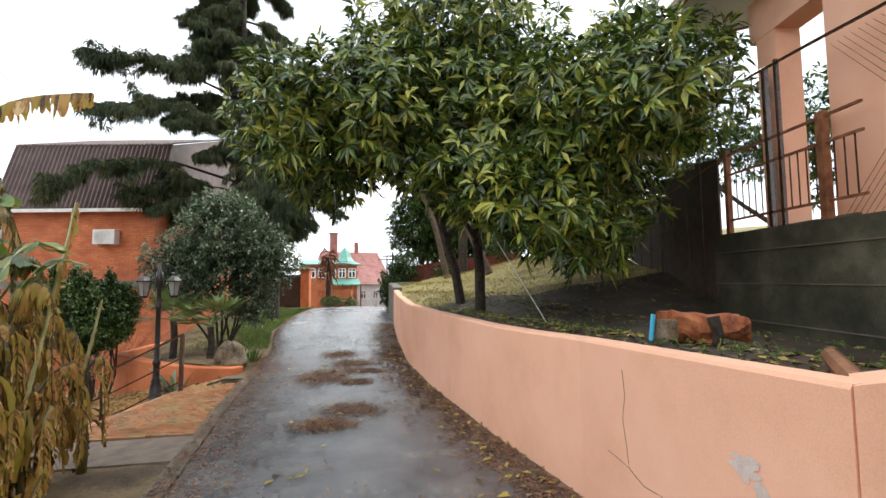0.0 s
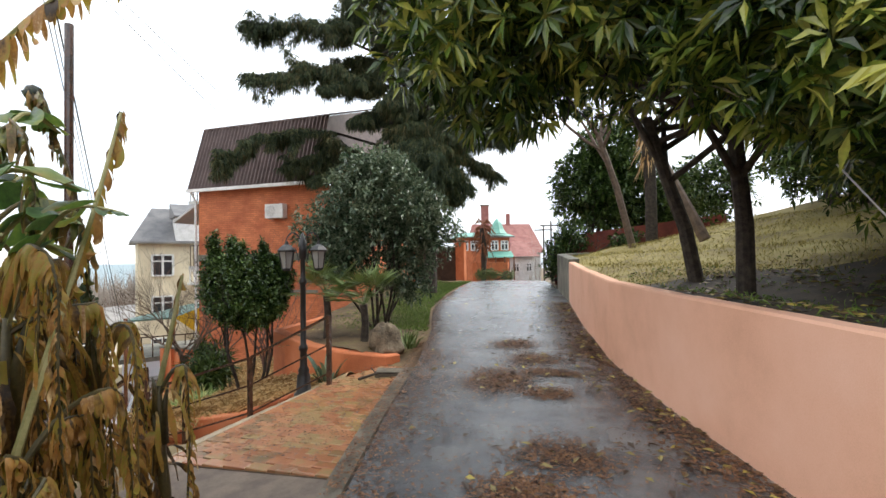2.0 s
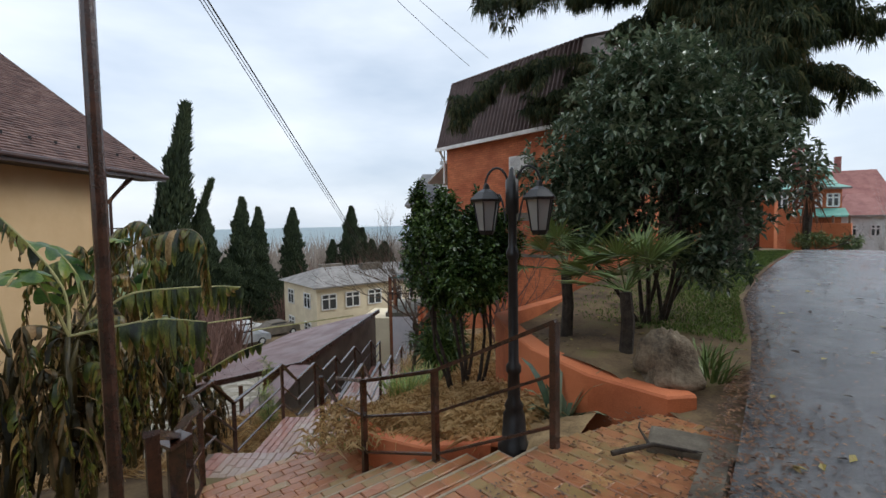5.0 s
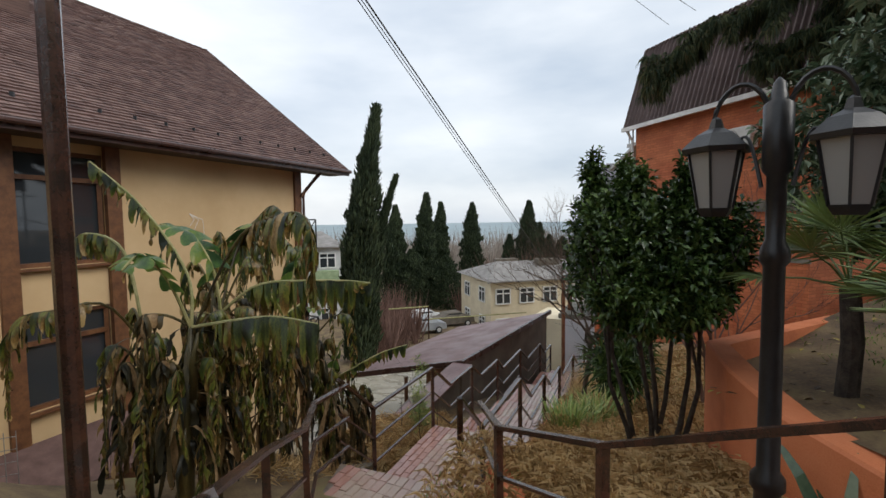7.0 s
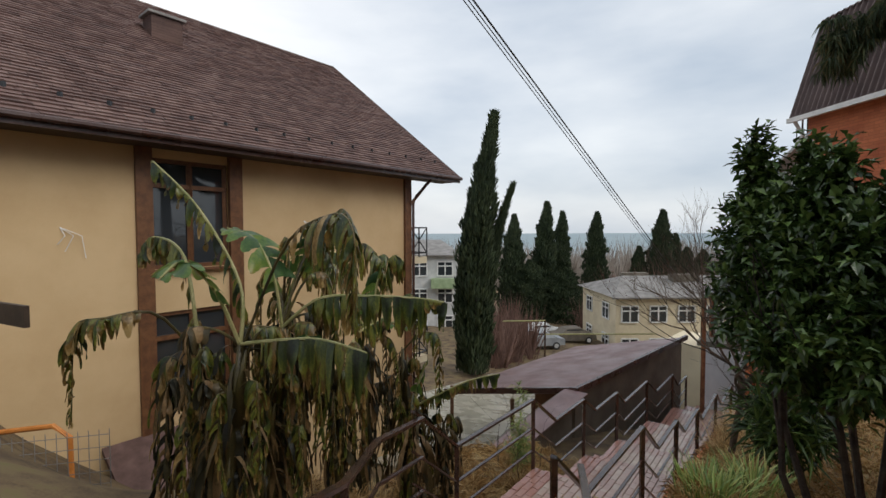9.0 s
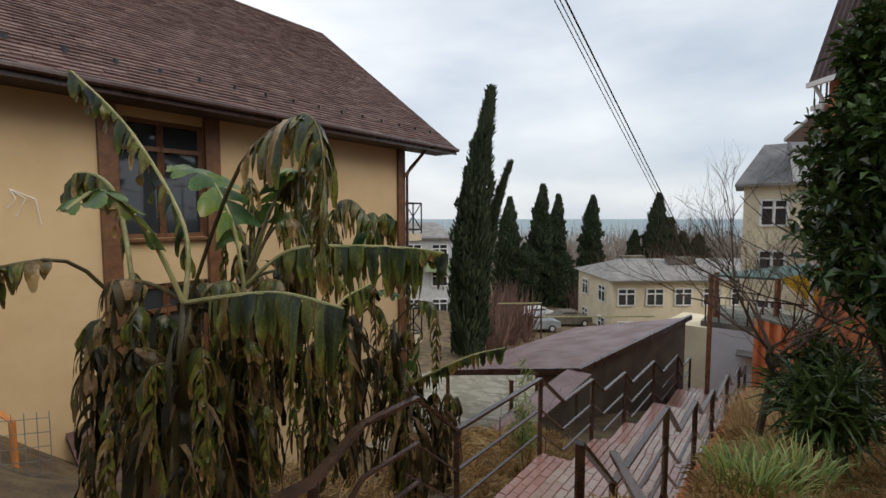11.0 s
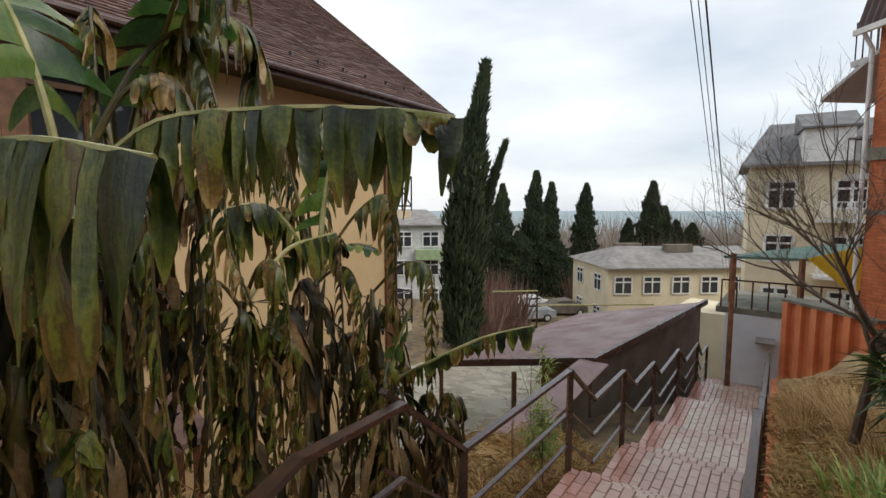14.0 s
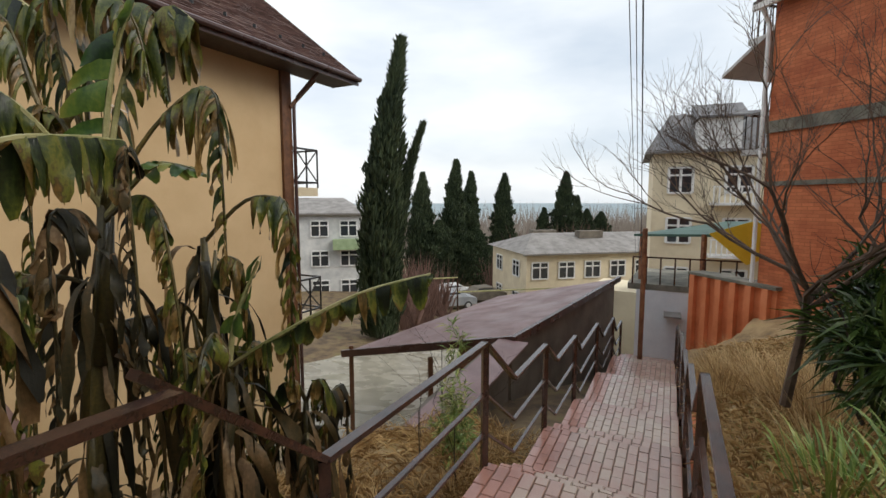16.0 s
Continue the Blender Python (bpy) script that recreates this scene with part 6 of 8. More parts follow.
random.seed(21)
bare_tree((-10.6, 10.9, -1.75), 3.1, "leafless young tree with fine spreading twigs beside the steps", limbs=8, depth=4, kids=4, r=0.048, up=0.16, spread=0.42, fork=0.3, first=(-0.08, -0.08, 1))
bare_tree((-10.2, 12.2, -1.7), 2.6, "leafless young tree with fine spreading twigs", limbs=5, depth=3, kids=3, r=0.05, up=0.3, fork=0.3)
bare_tree((-8.4, 11.4, -1.2), 2.6, "leafless shrub with reddish twigs beside the steps", stems=3, limbs=4, depth=3, r=0.03, up=0.3, spread=0.45, mat=M_REDTWIG)
bare_tree((-9.6, 12.8, -1.5), 3.6, "leafless tree in front of the orange wall", stems=2, limbs=3, depth=3, r=0.035, up=0.35, spread=0.4, mat=M_REDTWIG)
bare_tree((0.15, 16.4, 1.9), 6.5, "leaning leafless tree on the grassy bank", limbs=6, depth=4, r=0.11, up=0.1, spread=0.7, fork=0.5, first=(-0.25, 0.1, 1))
bare_tree((1.3, 13.0, 2.0), 6.5, "leaning leafless tree on the grassy bank", limbs=6, depth=4, r=0.12, up=0.1, spread=0.7, fork=0.5, first=(-0.35, 0, 1))
shrub("evergreen_tree", "dense dark evergreen tree behind the red wall", (-1.2, 22.5, 0.9), 5, [((-1.0, 22.5, 4.4), (1.8, 1.7, 2.0)), ((0.6, 23.0, 4.0), (1.8, 1.7, 1.9)), ((-0.2, 22.6, 6.0), (1.5, 1.5, 1.2)), ((2.2, 22.5, 3.4), (1.6, 1.5, 1.5))], 2600, 9, 0.26, 0.11, M_LAUREL, stem_r=0.12, category="tree", shell=0.4)
shrub("evergreen_tree", "dense dark evergreen tree on the bank", (4.6, 15.0, 2.2), 5, [((4.4, 15.0, 4.6), (1.6, 1.8, 1.7)), ((3.6, 13.2, 3.9), (1.3, 1.5, 1.5)), ((5.2, 17.0, 4.6), (1.8, 1.8, 1.8)), ((4.6, 11.3, 3.6), (1.2, 1.5, 1.4)), ((2.6, 18.6, 3.6), (1.4, 1.4, 1.2))], 2600, 9, 0.2, 0.085, M_LAUREL, stem_r=0.1, category="tree", shell=0.4)
shrub("hedge", "dark clipped hedge in front of the red wall", (-2.2, 19.4, 0.7), 5, [((-2.2, 19.3, 1.4), (0.6, 0.9, 0.9)), ((-1.7, 19.6, 2.2), (0.8, 0.9, 0.7)), ((0.2, 19.6, 2.0), (0.7, 0.6, 0.5))], 500, 9, 0.16, 0.07, M_LAUREL, stem_r=0.05, shell=0.3)
bm = prism(bmesh.new(), [(-2.35, 20.2), (3.5, 20.4), (3.5, 20.7), (-2.35, 20.5)], 0.2, [2.2, 2.9, 2.9, 2.2])
tagged(part("wall_red", bm, material("red_brick_render", two((0.10, 0.018, 0.012), (0.2, 0.045, 0.025)), 2, 0.8, 0.2, 60)), "dark red wall at the top of the bank", "wall", kind="structure")
t = thing("dead_palm", "shaggy brown palm trunk without leaves", "palm", at=(0.75, 17.5, 2.0))
bm = bmesh.new()
tube(bm, [(0.75, 17.5, 1.7), (0.78, 17.5, 3.5), (0.72, 17.5, 5.0), (0.75, 17.5, 5.4)], 0.17, 0.24, 9)
for v in bm.verts:
    v.co += noise.noise_vector(v.co * 3) * 0.05
placed("trunk", bm, M_BARK, t)
b0 = np.array([[0.75, 17.5, z] for z in np.linspace(4.3, 5.4, 90)])
d0 = rng.normal(0, 1, (90, 3)) * np.array([[1, 1, 0.2]]) + np.array([[0, 0, -0.4]])
v, f = leaves(b0, d0, 0.55, 0.05, 0.2, 0.8)
moved("dead_skirt", v, f, M_STRAW, t)

# oleander beside the lower steps, strap-leaved clumps
shrub("oleander_bush", "dark strap-leaved evergreen bush beside the steps", (-9.95, 11.15, -1.8), 5, [((-10.15, 11.4, -1.05), (0.5, 0.5, 0.55)), ((-9.75, 11.0, -1.2), (0.5, 0.5, 0.45))], 230, 8, 0.42, 0.042, M_LAUREL, stem_r=0.02, shell=0.3)


def strap_clump(name, label, base, count, length, width, mat, radius=0.25):
    t = thing(name, label, "plant", at=base)
    a = rng.uniform(0, math.tau, count)
    r = radius * np.sqrt(rng.uniform(0, 1, count))
    b = np.stack([base[0] + np.cos(a) * r, base[1] + np.sin(a) * r, np.full(count, base[2] - 0.03)], 1)
    d = np.stack([np.cos(a) * rng.uniform(0.1, 0.9, count), np.sin(a) * rng.uniform(0.1, 0.9, count), np.full(count, 1.0)], 1)
    # arching blades of four segments
    v, f = [], []
    for i in range(count):
        q, e = b[i].copy(), unit(d[i])
        L = length * rng.uniform(0.6, 1.2)
        side = unit(np.cross(e, [0, 0, 1.0]) + rng.normal(0, 0.1, 3))
        i0 = len(v)
        for j in range(6):
            w = width * (1 - (j / 5) ** 2 * 0.9) / 2
            v += [tuple(q - side * w), tuple(q + side * w)]
            e = unit(e + np.array([0, 0, -0.28 * j / 3]))
            q = q + e * L / 5
        f += [(i0 + 2 * j, i0 + 2 * j + 1, i0 + 2 * j + 3, i0 + 2 * j + 2) for j in range(5)]
    third = len(f) // 15 * 5
    for k in range(3):
        g = f[k * third:(k + 1) * third if k < 2 else len(f)]
        lo_ = min(min(q) for q in g)
        hi_ = max(max(q) for q in g)
        moved("leaf_tuft", v[lo_:hi_ + 1], [tuple(i - lo_ for i in q) for q in g], mat, t)
    return t


strap_clump("lily_clump", "arching green strap leaves beside the kerb", (-9.2, 9.55, -1.62), 120, 0.3, 0.018, M_LILY, 0.32)
strap_clump("lily_clump", "arching green strap leaves beside the kerb", (-8.7, 9.35, -1.4), 120, 0.3, 0.018, M_LILY, 0.32)
strap_clump("lily_clump", "arching green strap leaves beside the kerb", (-8.95, 9.95, -1.5), 120, 0.34, 0.018, M_LILY, 0.36)
strap_clump("iris_clump", "short green iris leaves beside the boulder", (-3.78, 9.15, 0.08), 70, 0.28, 0.022, M_PALM, 0.16)
strap_clump("iris_clump", "short green iris leaves beside the boulder", (-3.95, 9.45, 0.1), 50, 0.26, 0.022, M_PALM, 0.14)
strap_clump("agave_plant", "drooping blue-green leaf against the orange planter wall", (-4.75, 8.28, -0.4), 16, 0.6, 0.09, M_CAMELLIA, 0.08)


shrub("evergreen_tree", "leafy evergreen tree behind the salmon porch", (9.2, 10.6, 2.0), 5, [((9.0, 10.4, 4.6), (1.5, 1.4, 1.5)), ((8.2, 11.6, 5.2), (1.4, 1.4, 1.4)), ((7.0, 12.6, 5.0), (1.2, 1.3, 1.3)), ((10.0, 10.6, 6.0), (1.4, 1.3, 1.2))], 800, 9, 0.2, 0.08, M_LAUREL, stem_r=0.08, category="tree", shell=0.3)
bx_, by_, _ = lower(2.5, -0.55, 0)
shrub("young_bamboo", "young green bamboo shoot beside the stair railing", (bx_, by_, at_ground(bx_, by_)), 4, [((bx_, by_, -2.0), (0.22, 0.22, 0.4)), ((bx_ - 0.1, by_ + 0.05, -2.4), (0.3, 0.3, 0.3)), ((bx_, by_, -1.5), (0.1, 0.1, 0.45))], 130, 7, 0.13, 0.018, M_LILY, stem_r=0.008, shell=0.2)


# ---- grass, straw, litter ----
def blades(name, label, pts, length, width, mat, lean=0.5, sag=0.3, category="grass"):
    n = len(pts)
    a = rng.uniform(0, math.tau, n)
    k = rng.uniform(0.1, 1, n) * lean
    d = np.stack([np.cos(a) * k, np.sin(a) * k, np.full(n, 1.0)], 1)
    v, f = leaves(np.array(pts), d, length, width, 0.1, sag)
    return tagged(part(name, (v, f), mat), label, category, kind="stuff")


def scatter(n, fx, z_of):
    out = []
    for _ in range(n):
        x, y = fx()
        out.append((x, y, z_of(x, y)))
    return out


def surface_z(name_list):
    """Height of named sheets at a point."""
    trees = []
    for n in name_list:
        me = bpy.data.objects[n].data
        trees.append(BVHTree.FromPolygons([v.co for v in me.vertices], [tuple(p.vertices) for p in me.polygons]))

    def z_of(x, y):
        hits = [tr.ray_cast(Vector((x, y, 30.0)), Vector((0, 0, -1)))[0] for tr in trees]
        hits = [h.z for h in hits if h is not None]
        if hits:
            return max(hits) - 0.008
        near = min((tr.find_nearest(Vector((x, y, 0.0))) for tr in trees), key=lambda h: h[3])
        return near[0].z - 0.06
    return z_of


bed_z, slope_z, bank_z = surface_z(["garden_bed"]), surface_z(["garden_slope"]), surface_z(["bank", "bank_shade"])


def on_bed():
    y = random.uniform(10.2, 21)
    return float(lerp_at(ROAD_L, y)) - abs(random.gauss(0.1, 0.9)) - 0.05, y


blades("lawn_grass", "short bright green grass strip beside the lane", scatter(16000, on_bed, bed_z), 0.085, 0.014, M_GRASS, 0.9)


def on_slope():
    k = random.random()
    s = random.uniform(-2.2, 9)
    n = W + 0.2 + abs(random.gauss(0, 2.0))
    p = O + U * s + N * n
    if k < 0.4:
        return random.uniform(-6.9, -4.9), random.uniform(7.5, 8.9)
    return p.x, p.y


blades("dry_grass", "long dry straw-coloured grass beside the steps", scatter(22000, on_slope, slope_z), 0.32, 0.011, M_STRAW, 1.6, 0.5)
for x, y in ((-10.3, 11.0), (-10.8, 11.7), (-11.4, 12.0), (-11.9, 12.6), (-11.3, 12.4), (-12.7, 13.0), (-12.4, 12.1), (-12.8, 12.6), (-13.4, 13.2), (-13.2, 13.0), (-12.4, 12.7), (-11.9, 12.4)):
    strap_clump("dry_grass_tuft", "tall tuft of dry straw-coloured grass beside the steps", (x, y, slope_z(x, y)), 190, 0.6, 0.011, M_STRAW, 0.28)
blades("wild_grass", "thin green grass among straw beside the steps", scatter(13000, on_slope, slope_z), 0.13, 0.011, M_LILY, 0.9)


def on_lawn():
    return random.uniform(-6.6, -4.9), random.uniform(7.45, 8.5)


blades("lawn_grass", "short fresh green grass inside the railing", scatter(6000, on_lawn, slope_z), 0.1, 0.01, M_GRASS, 0.8)


def on_bank():
    y = random.uniform(8.6, 19)
    return float(lerp_at(ROAD_R, y)) + random.uniform(0.18, 5.5), y


blades("bank_grass", "yellowed winter grass on the bank", scatter(9000, on_bank, bank_z), 0.13, 0.012, material("yellow_grass", [(0.25, (0.15, 0.13, 0.03)), (0.5, (0.33, 0.28, 0.07)), (0.8, (0.48, 0.41, 0.14))], 2, 0.85, 0, 30, island=0.7), 1.0)


def heap(name, label, c, r, n):
    """A heap of cut straw: a low mound under long loose stalks."""
    t = thing(name, label, "straw", "straw heaps", at=c)
    bm = bmesh.new()
    bmesh.ops.create_icosphere(bm, subdivisions=3, radius=1)
    for v in bm.verts:
        k = 1 + 0.3 * noise.noise(v.co * 2 + Vector(c))
        v.co = Vector((c[0] + v.co.x * r * k, c[1] + v.co.y * r * k, c[2] + max(-0.1, v.co.z) * r * 0.55 * k))
    placed("mound", bm, M_STRAWSOIL, t)
    u = unit(rng.normal(0, 1, (n, 3)) * np.array([[1, 1, 0.6]]))
    u[:, 2] = np.abs(u[:, 2])
    p = np.array(c)[None, :] + u * np.array([[r, r, r * 0.55]]) * rng.uniform(0.85, 1.12, (n, 1))
    d = np.cross(u, rng.normal(0, 1, (n, 3))) + u * 0.25
    v, f = leaves(p, d, 0.42, 0.008, 0.1, 0.3)
    ob = moved("stalk", v, f, M_STRAW, t)
    ob["kind"] = "stuff"
    return t


# pale concrete yard between the yellow house and the shed
ys, yn_ = np.meshgrid(np.linspace(5.2, 22, 22), np.linspace(-13, -3.9, 14), indexing="ij")
yx, yy0 = O.x + U.x * ys + N.x * yn_, O.y + U.y * ys + N.y * yn_
tagged(part("yard_paving", sheet(yx, yy0, ground_z(yx, yy0) + 0.05), material("pale_wet_concrete", [(0.3, (0.24, 0.22, 0.17)), (0.55, (0.38, 0.35, 0.28)), (0.75, (0.5, 0.46, 0.38))], 0.9, 0.4, 0.2, 50, wet=0.1), smooth=True), "pale wet concrete yard beside the shed", "paving", kind="structure")
heap("straw_heap", "heap of cut dry straw below the railing", (-11.6, 7.3, -2.9), 0.75, 3000)
heap("straw_heap", "heap of cut dry straw below the railing", (-10.6, 6.6, -2.5), 0.55, 1800)
heap("straw_heap", "heap of cut dry straw beside the yard wall", (-12.6, 8.3, -3.2), 0.6, 1800)


def left_of_steps():
    s, n = random.uniform(-1.5, 4.5), -random.uniform(0.1, 2.2)
    p = O + U * s + N * n
    return p.x, p.y


blades("loose_straw", "loose dry straw strewn over the soil", scatter(3500, left_of_steps, at_ground), 0.3, 0.008, M_STRAW, 3.0, 0.2)
tagged(part("stone_slab", box((-10.2, 6.55, -2.28), (0.6, 0.35, 0.06), 25, 0.015), M_KERB), "broken pale concrete slab in the straw", "slab")


def litter(name, label, pts, size, mat, seed_lift=0.004):
    n = len(pts)
    a = rng.uniform(0, math.tau, n)
    d = np.stack([np.cos(a), np.sin(a), rng.uniform(-0.05, 0.2, n)], 1)
    v, f = leaves(np.array(pts), d, size, size * 0.45, rng.uniform(0.05, 0.3), 0.02)
    return tagged(part(name, (v, f), mat), label, "leaves", kind="stuff")


def road_top(x, y):
    l, r = float(lerp_at(ROAD_L, y)), float(lerp_at(ROAD_R, y))
    t = min(1, max(0, (x - l) / (r - l)))
    return float(road_z(y)) + 0.03 * math.sin(math.pi * t) + 0.012


PATCHES = [(-1.95, 7.6, 0.36, 0.5), (-1.95, 7.6, 0.36, 0.5), (-1.35, 7.2, 0.2, 0.16), (-1.4, 8.1, 0.3, 0.14), (-1.7, 8.7, 0.35, 0.3), (-1.1, 5.7, 0.35, 0.3), (-1.3, 5.1, 0.3, 0.2), (-1.0, 9.6, 0.3, 0.6), (-2.1, 9.5, 0.3, 0.3)]


def in_patch():
    x, y, rx_, ry_ = random.choice(PATCHES)
    return random.gauss(x, rx_ * 0.6), random.gauss(y, ry_ * 0.6)


def along_wall():
    y = random.uniform(1.5, 14)
    return float(lerp_at(ROAD_R, y)) - 0.03 - abs(random.gauss(0, 0.3)), y


def along_left():
    y = random.uniform(2.5, 16)
    return float(lerp_at(ROAD_L, y)) - 0.16 + abs(random.gauss(0, 0.36)) * (1 if y < 9 else 0.5), y


def anywhere():
    y = random.uniform(1.5, 18)
    return random.uniform(float(lerp_at(ROAD_L, y)), float(lerp_at(ROAD_R, y))), y


def under_trees():
    y = random.uniform(-1.0, 10.0)
    return float(lerp_at(ROAD_R, y)) + 0.3 + abs(random.gauss(0, 1.6)), y


litter("bank_litter", "fallen loquat leaves on the dark soil of the bank", scatter(1400, under_trees, lambda x, y: bank_z(x, y) + 0.012), 0.11, M_FALLEN)
blades("bank_weeds", "sparse weeds on the dark soil of the bank", scatter(1800, under_trees, bank_z), 0.12, 0.014, M_GRASS, 1.4, 0.5)
litter("leaf_litter", "crumbled wet brown leaf litter on the asphalt", scatter(13000, in_patch, road_top) + scatter(12000, along_wall, road_top) + scatter(9000, along_left, road_top), 0.04, M_LEAFLITTER)
litter("leaf_crumbs", "dark leaf crumbs scattered over the wet lane", scatter(1500, anywhere, road_top), 0.04, M_LEAFLITTER)
litter("fallen_leaves", "scattered wet fallen leaves on the lane", scatter(260, anywhere, road_top) + scatter(560, along_wall, road_top) + scatter(140, in_patch, road_top), 0.10, M_FALLEN)


def on_apron():
    return random.uniform(-4.1, -2.9), random.uniform(5.2, 8.4)


def apron_top(x, y):
    return -0.012 + (x + 2.7) * 0.055


litter("swept_leaves", "brown leaf crumbs on the brick apron", scatter(1300, on_apron, apron_top), 0.035, M_LEAFLITTER)


def on_bed_edge():
    y = random.uniform(8.7, 13)
    return float(lerp_at(ROAD_L, y)) - random.uniform(0.0, 2.6), y


def on_verge():
    y = random.uniform(10.2, 20)
    return float(lerp_at(ROAD_L, y)) - 0.08 - abs(random.gauss(0, 0.8)), y


blades("verge_grass", "short bright green grass along the lane", scatter(9000, on_verge, bed_z), 0.09, 0.011, M_GRASS, 0.9)
litter("bed_leaves", "fallen leaves on the garden soil", scatter(700, on_bed_edge, bed_z), 0.09, M_FALLEN)
litter("bank_leaves", "fallen leaves on the bank behind the wall", scatter(1500, lambda: (lambda y: (float(lerp_at(ROAD_R, y)) + random.uniform(0.2, 2.6), y))(random.uniform(1.8, 9)), bank_z), 0.1, M_FALLEN)

tagged(part("broken_kerb", box((-3.45, 7.95, -0.06), (0.55, 0.3, 0.1), 20, 0.02), M_KERB), "broken concrete slab beside the lane", "slab")
t = thing("dead_branch", "broken dead branch lying on the brick apron", "branch", at=(-3.6, 7.7, -0.04))
placed("stick", tube(bmesh.new(), [(-3.75, 7.45, -0.03), (-3.6, 7.7, 0.0), (-3.35, 7.85, -0.02)], 0.018, 0.01, 6), M_BARK, t)
placed("twig", tube(bmesh.new(), [(-3.62, 7.68, 0.0), (-3.75, 7.8, 0.03), (-3.82, 7.95, 0.0)], 0.01, 0.005, 5), M_BARK, t)

# ---- distant trees ----
def cypress(base, height, r, label, lean=0.0):
    t = thing("cypress_tree", label, "tree", "cypresses", at=base)
    placed("trunk", tube(bmesh.new(), [base, (base[0] + lean * 0.12, base[1] + lean * 0.2, base[2] + height * 0.5)], r * 0.12, r * 0.06, 6), M_BARK, t)
    n = int(5200 + height * 130)
    h = rng.uniform(0.01, 0.985, n) ** 0.85
    prof = np.interp(h, [0, 0.08, 0.3, 0.6, 0.85, 1.0], [0.55, 0.9, 1.0, 0.8, 0.42, 0.03]) if r > 1.1 else np.interp(h, [0, 0.1, 0.42, 0.62, 0.8, 0.92, 1.0], [0.75, 1.0, 1.15, 0.85, 0.48, 0.2, 0.02])
    prof = prof * r
    a = rng.uniform(0, math.tau, n)
    rad = prof * rng.uniform(0.3, 1.05, n) ** 0.6 * (1 + 0.2 * np.sin(a * 3 + h * 25) + 0.12 * np.sin(h * 60 + a) + 0.1 * np.sin(h * 140 + 5 * a))
    p = np.stack([base[0] + np.cos(a) * rad + lean * h ** 2.4 * 0.3, base[1] + np.sin(a) * rad + lean * h ** 2.4, base[2] + h * height], 1)
    d = np.stack([np.cos(a) * 0.35, np.sin(a) * 0.35 + lean * 0.15 * h, np.full(n, 1.0)], 1) + rng.normal(0, 0.2, (n, 3))
    v, f = leaves(p, d, height * 0.034, min(r * 0.2, 0.28), 0.3, -0.05)
    moved("crown", v, f, M_CYPRESS, t)
    return t


for x, y, z0, h, r, ln in ((-33.7, 9.95, -8.3, 17.0, 0.98, 1.3), (-34.0, 10.6, -8.3, 12.6, 0.42, 1.9), (-34.4, 9.5, -8.3, 12.3, 0.55, 0.4), (-64, 18.8, -12, 15.3, 1.75, 0.3), (-65, 23.3, -12, 17.0, 1.7, 0.4), (-73, 28.2, -12.5, 16.6, 1.6, 0.2), (-77.4, 35.2, -13, 17.2, 2.0, 0.3), (-74, 44.4, -12, 16.4, 2.1, 0.2), (-75, 41.3, -12, 10.8, 1.6, 0.1), (-76, 47.8, -12, 12.7, 1.6, 0.1), (-66, 13.2, -12, 12.1, 1.8, 0.2), (-78, 51, -12, 10.5, 2.2, 0), (-79, 54.5, -12, 10.0, 2.4, 0), (-63, 21.0, -12, 9.5, 3.0, 0), (-62, 25.5, -12, 8.5, 3.0, 0)):
    cypress((x, y, z0), h, r, "tall dark column-shaped cypress bent by wind" if r < 1.1 else "dark column-shaped cypress in the valley", ln)


def treeline(name, label, x0, x1, y0, y1, z0, count, height, mat):
    """Far leafless trees and scrub: a thin trunk each with a fan of upright twigs."""
    v, f = [], []
    for k in range(count):
        x, y, h = random.uniform(x0, x1), random.uniform(y0, y1), height * random.uniform(0.6, 1.15)
        for j in range(26):
            a, b = random.gauss(0, 0.16 * h), random.gauss(0, 0.16 * h)
            zt = z0 + h * random.uniform(0.55, 1.0)
            zb = z0 + h * random.uniform(0.0, 0.35)
            w = 0.012 * h
            i = len(v)
            v += [(x, y - w + b * 0.2, zb), (x, y + w + b * 0.2, zb), (x + a, y + b, zt)]
            f.append((i, i + 1, i + 2))
    return tagged(part(name, (v, f), mat), label, "trees", kind="stuff")


treeline("far_woods", "pale leafless woods towards the shore", -175, -140, -60, 140, -20, 420, 19, M_HAZYTWIG)
treeline("thicket", "reddish leafless thicket in the valley", -48, -36, 11.5, 15.5, -9.5, 40, 5.0, M_REDTWIG)
treeline("thicket", "reddish leafless thicket beside the pale yellow building", -70, -56, 26, 34, -12, 40, 5.5, M_REDTWIG)
treeline("scrub", "brown leafless scrub behind the pale yellow building", -72, -60, 36, 62, -12, 90, 8.5, M_REDTWIG)

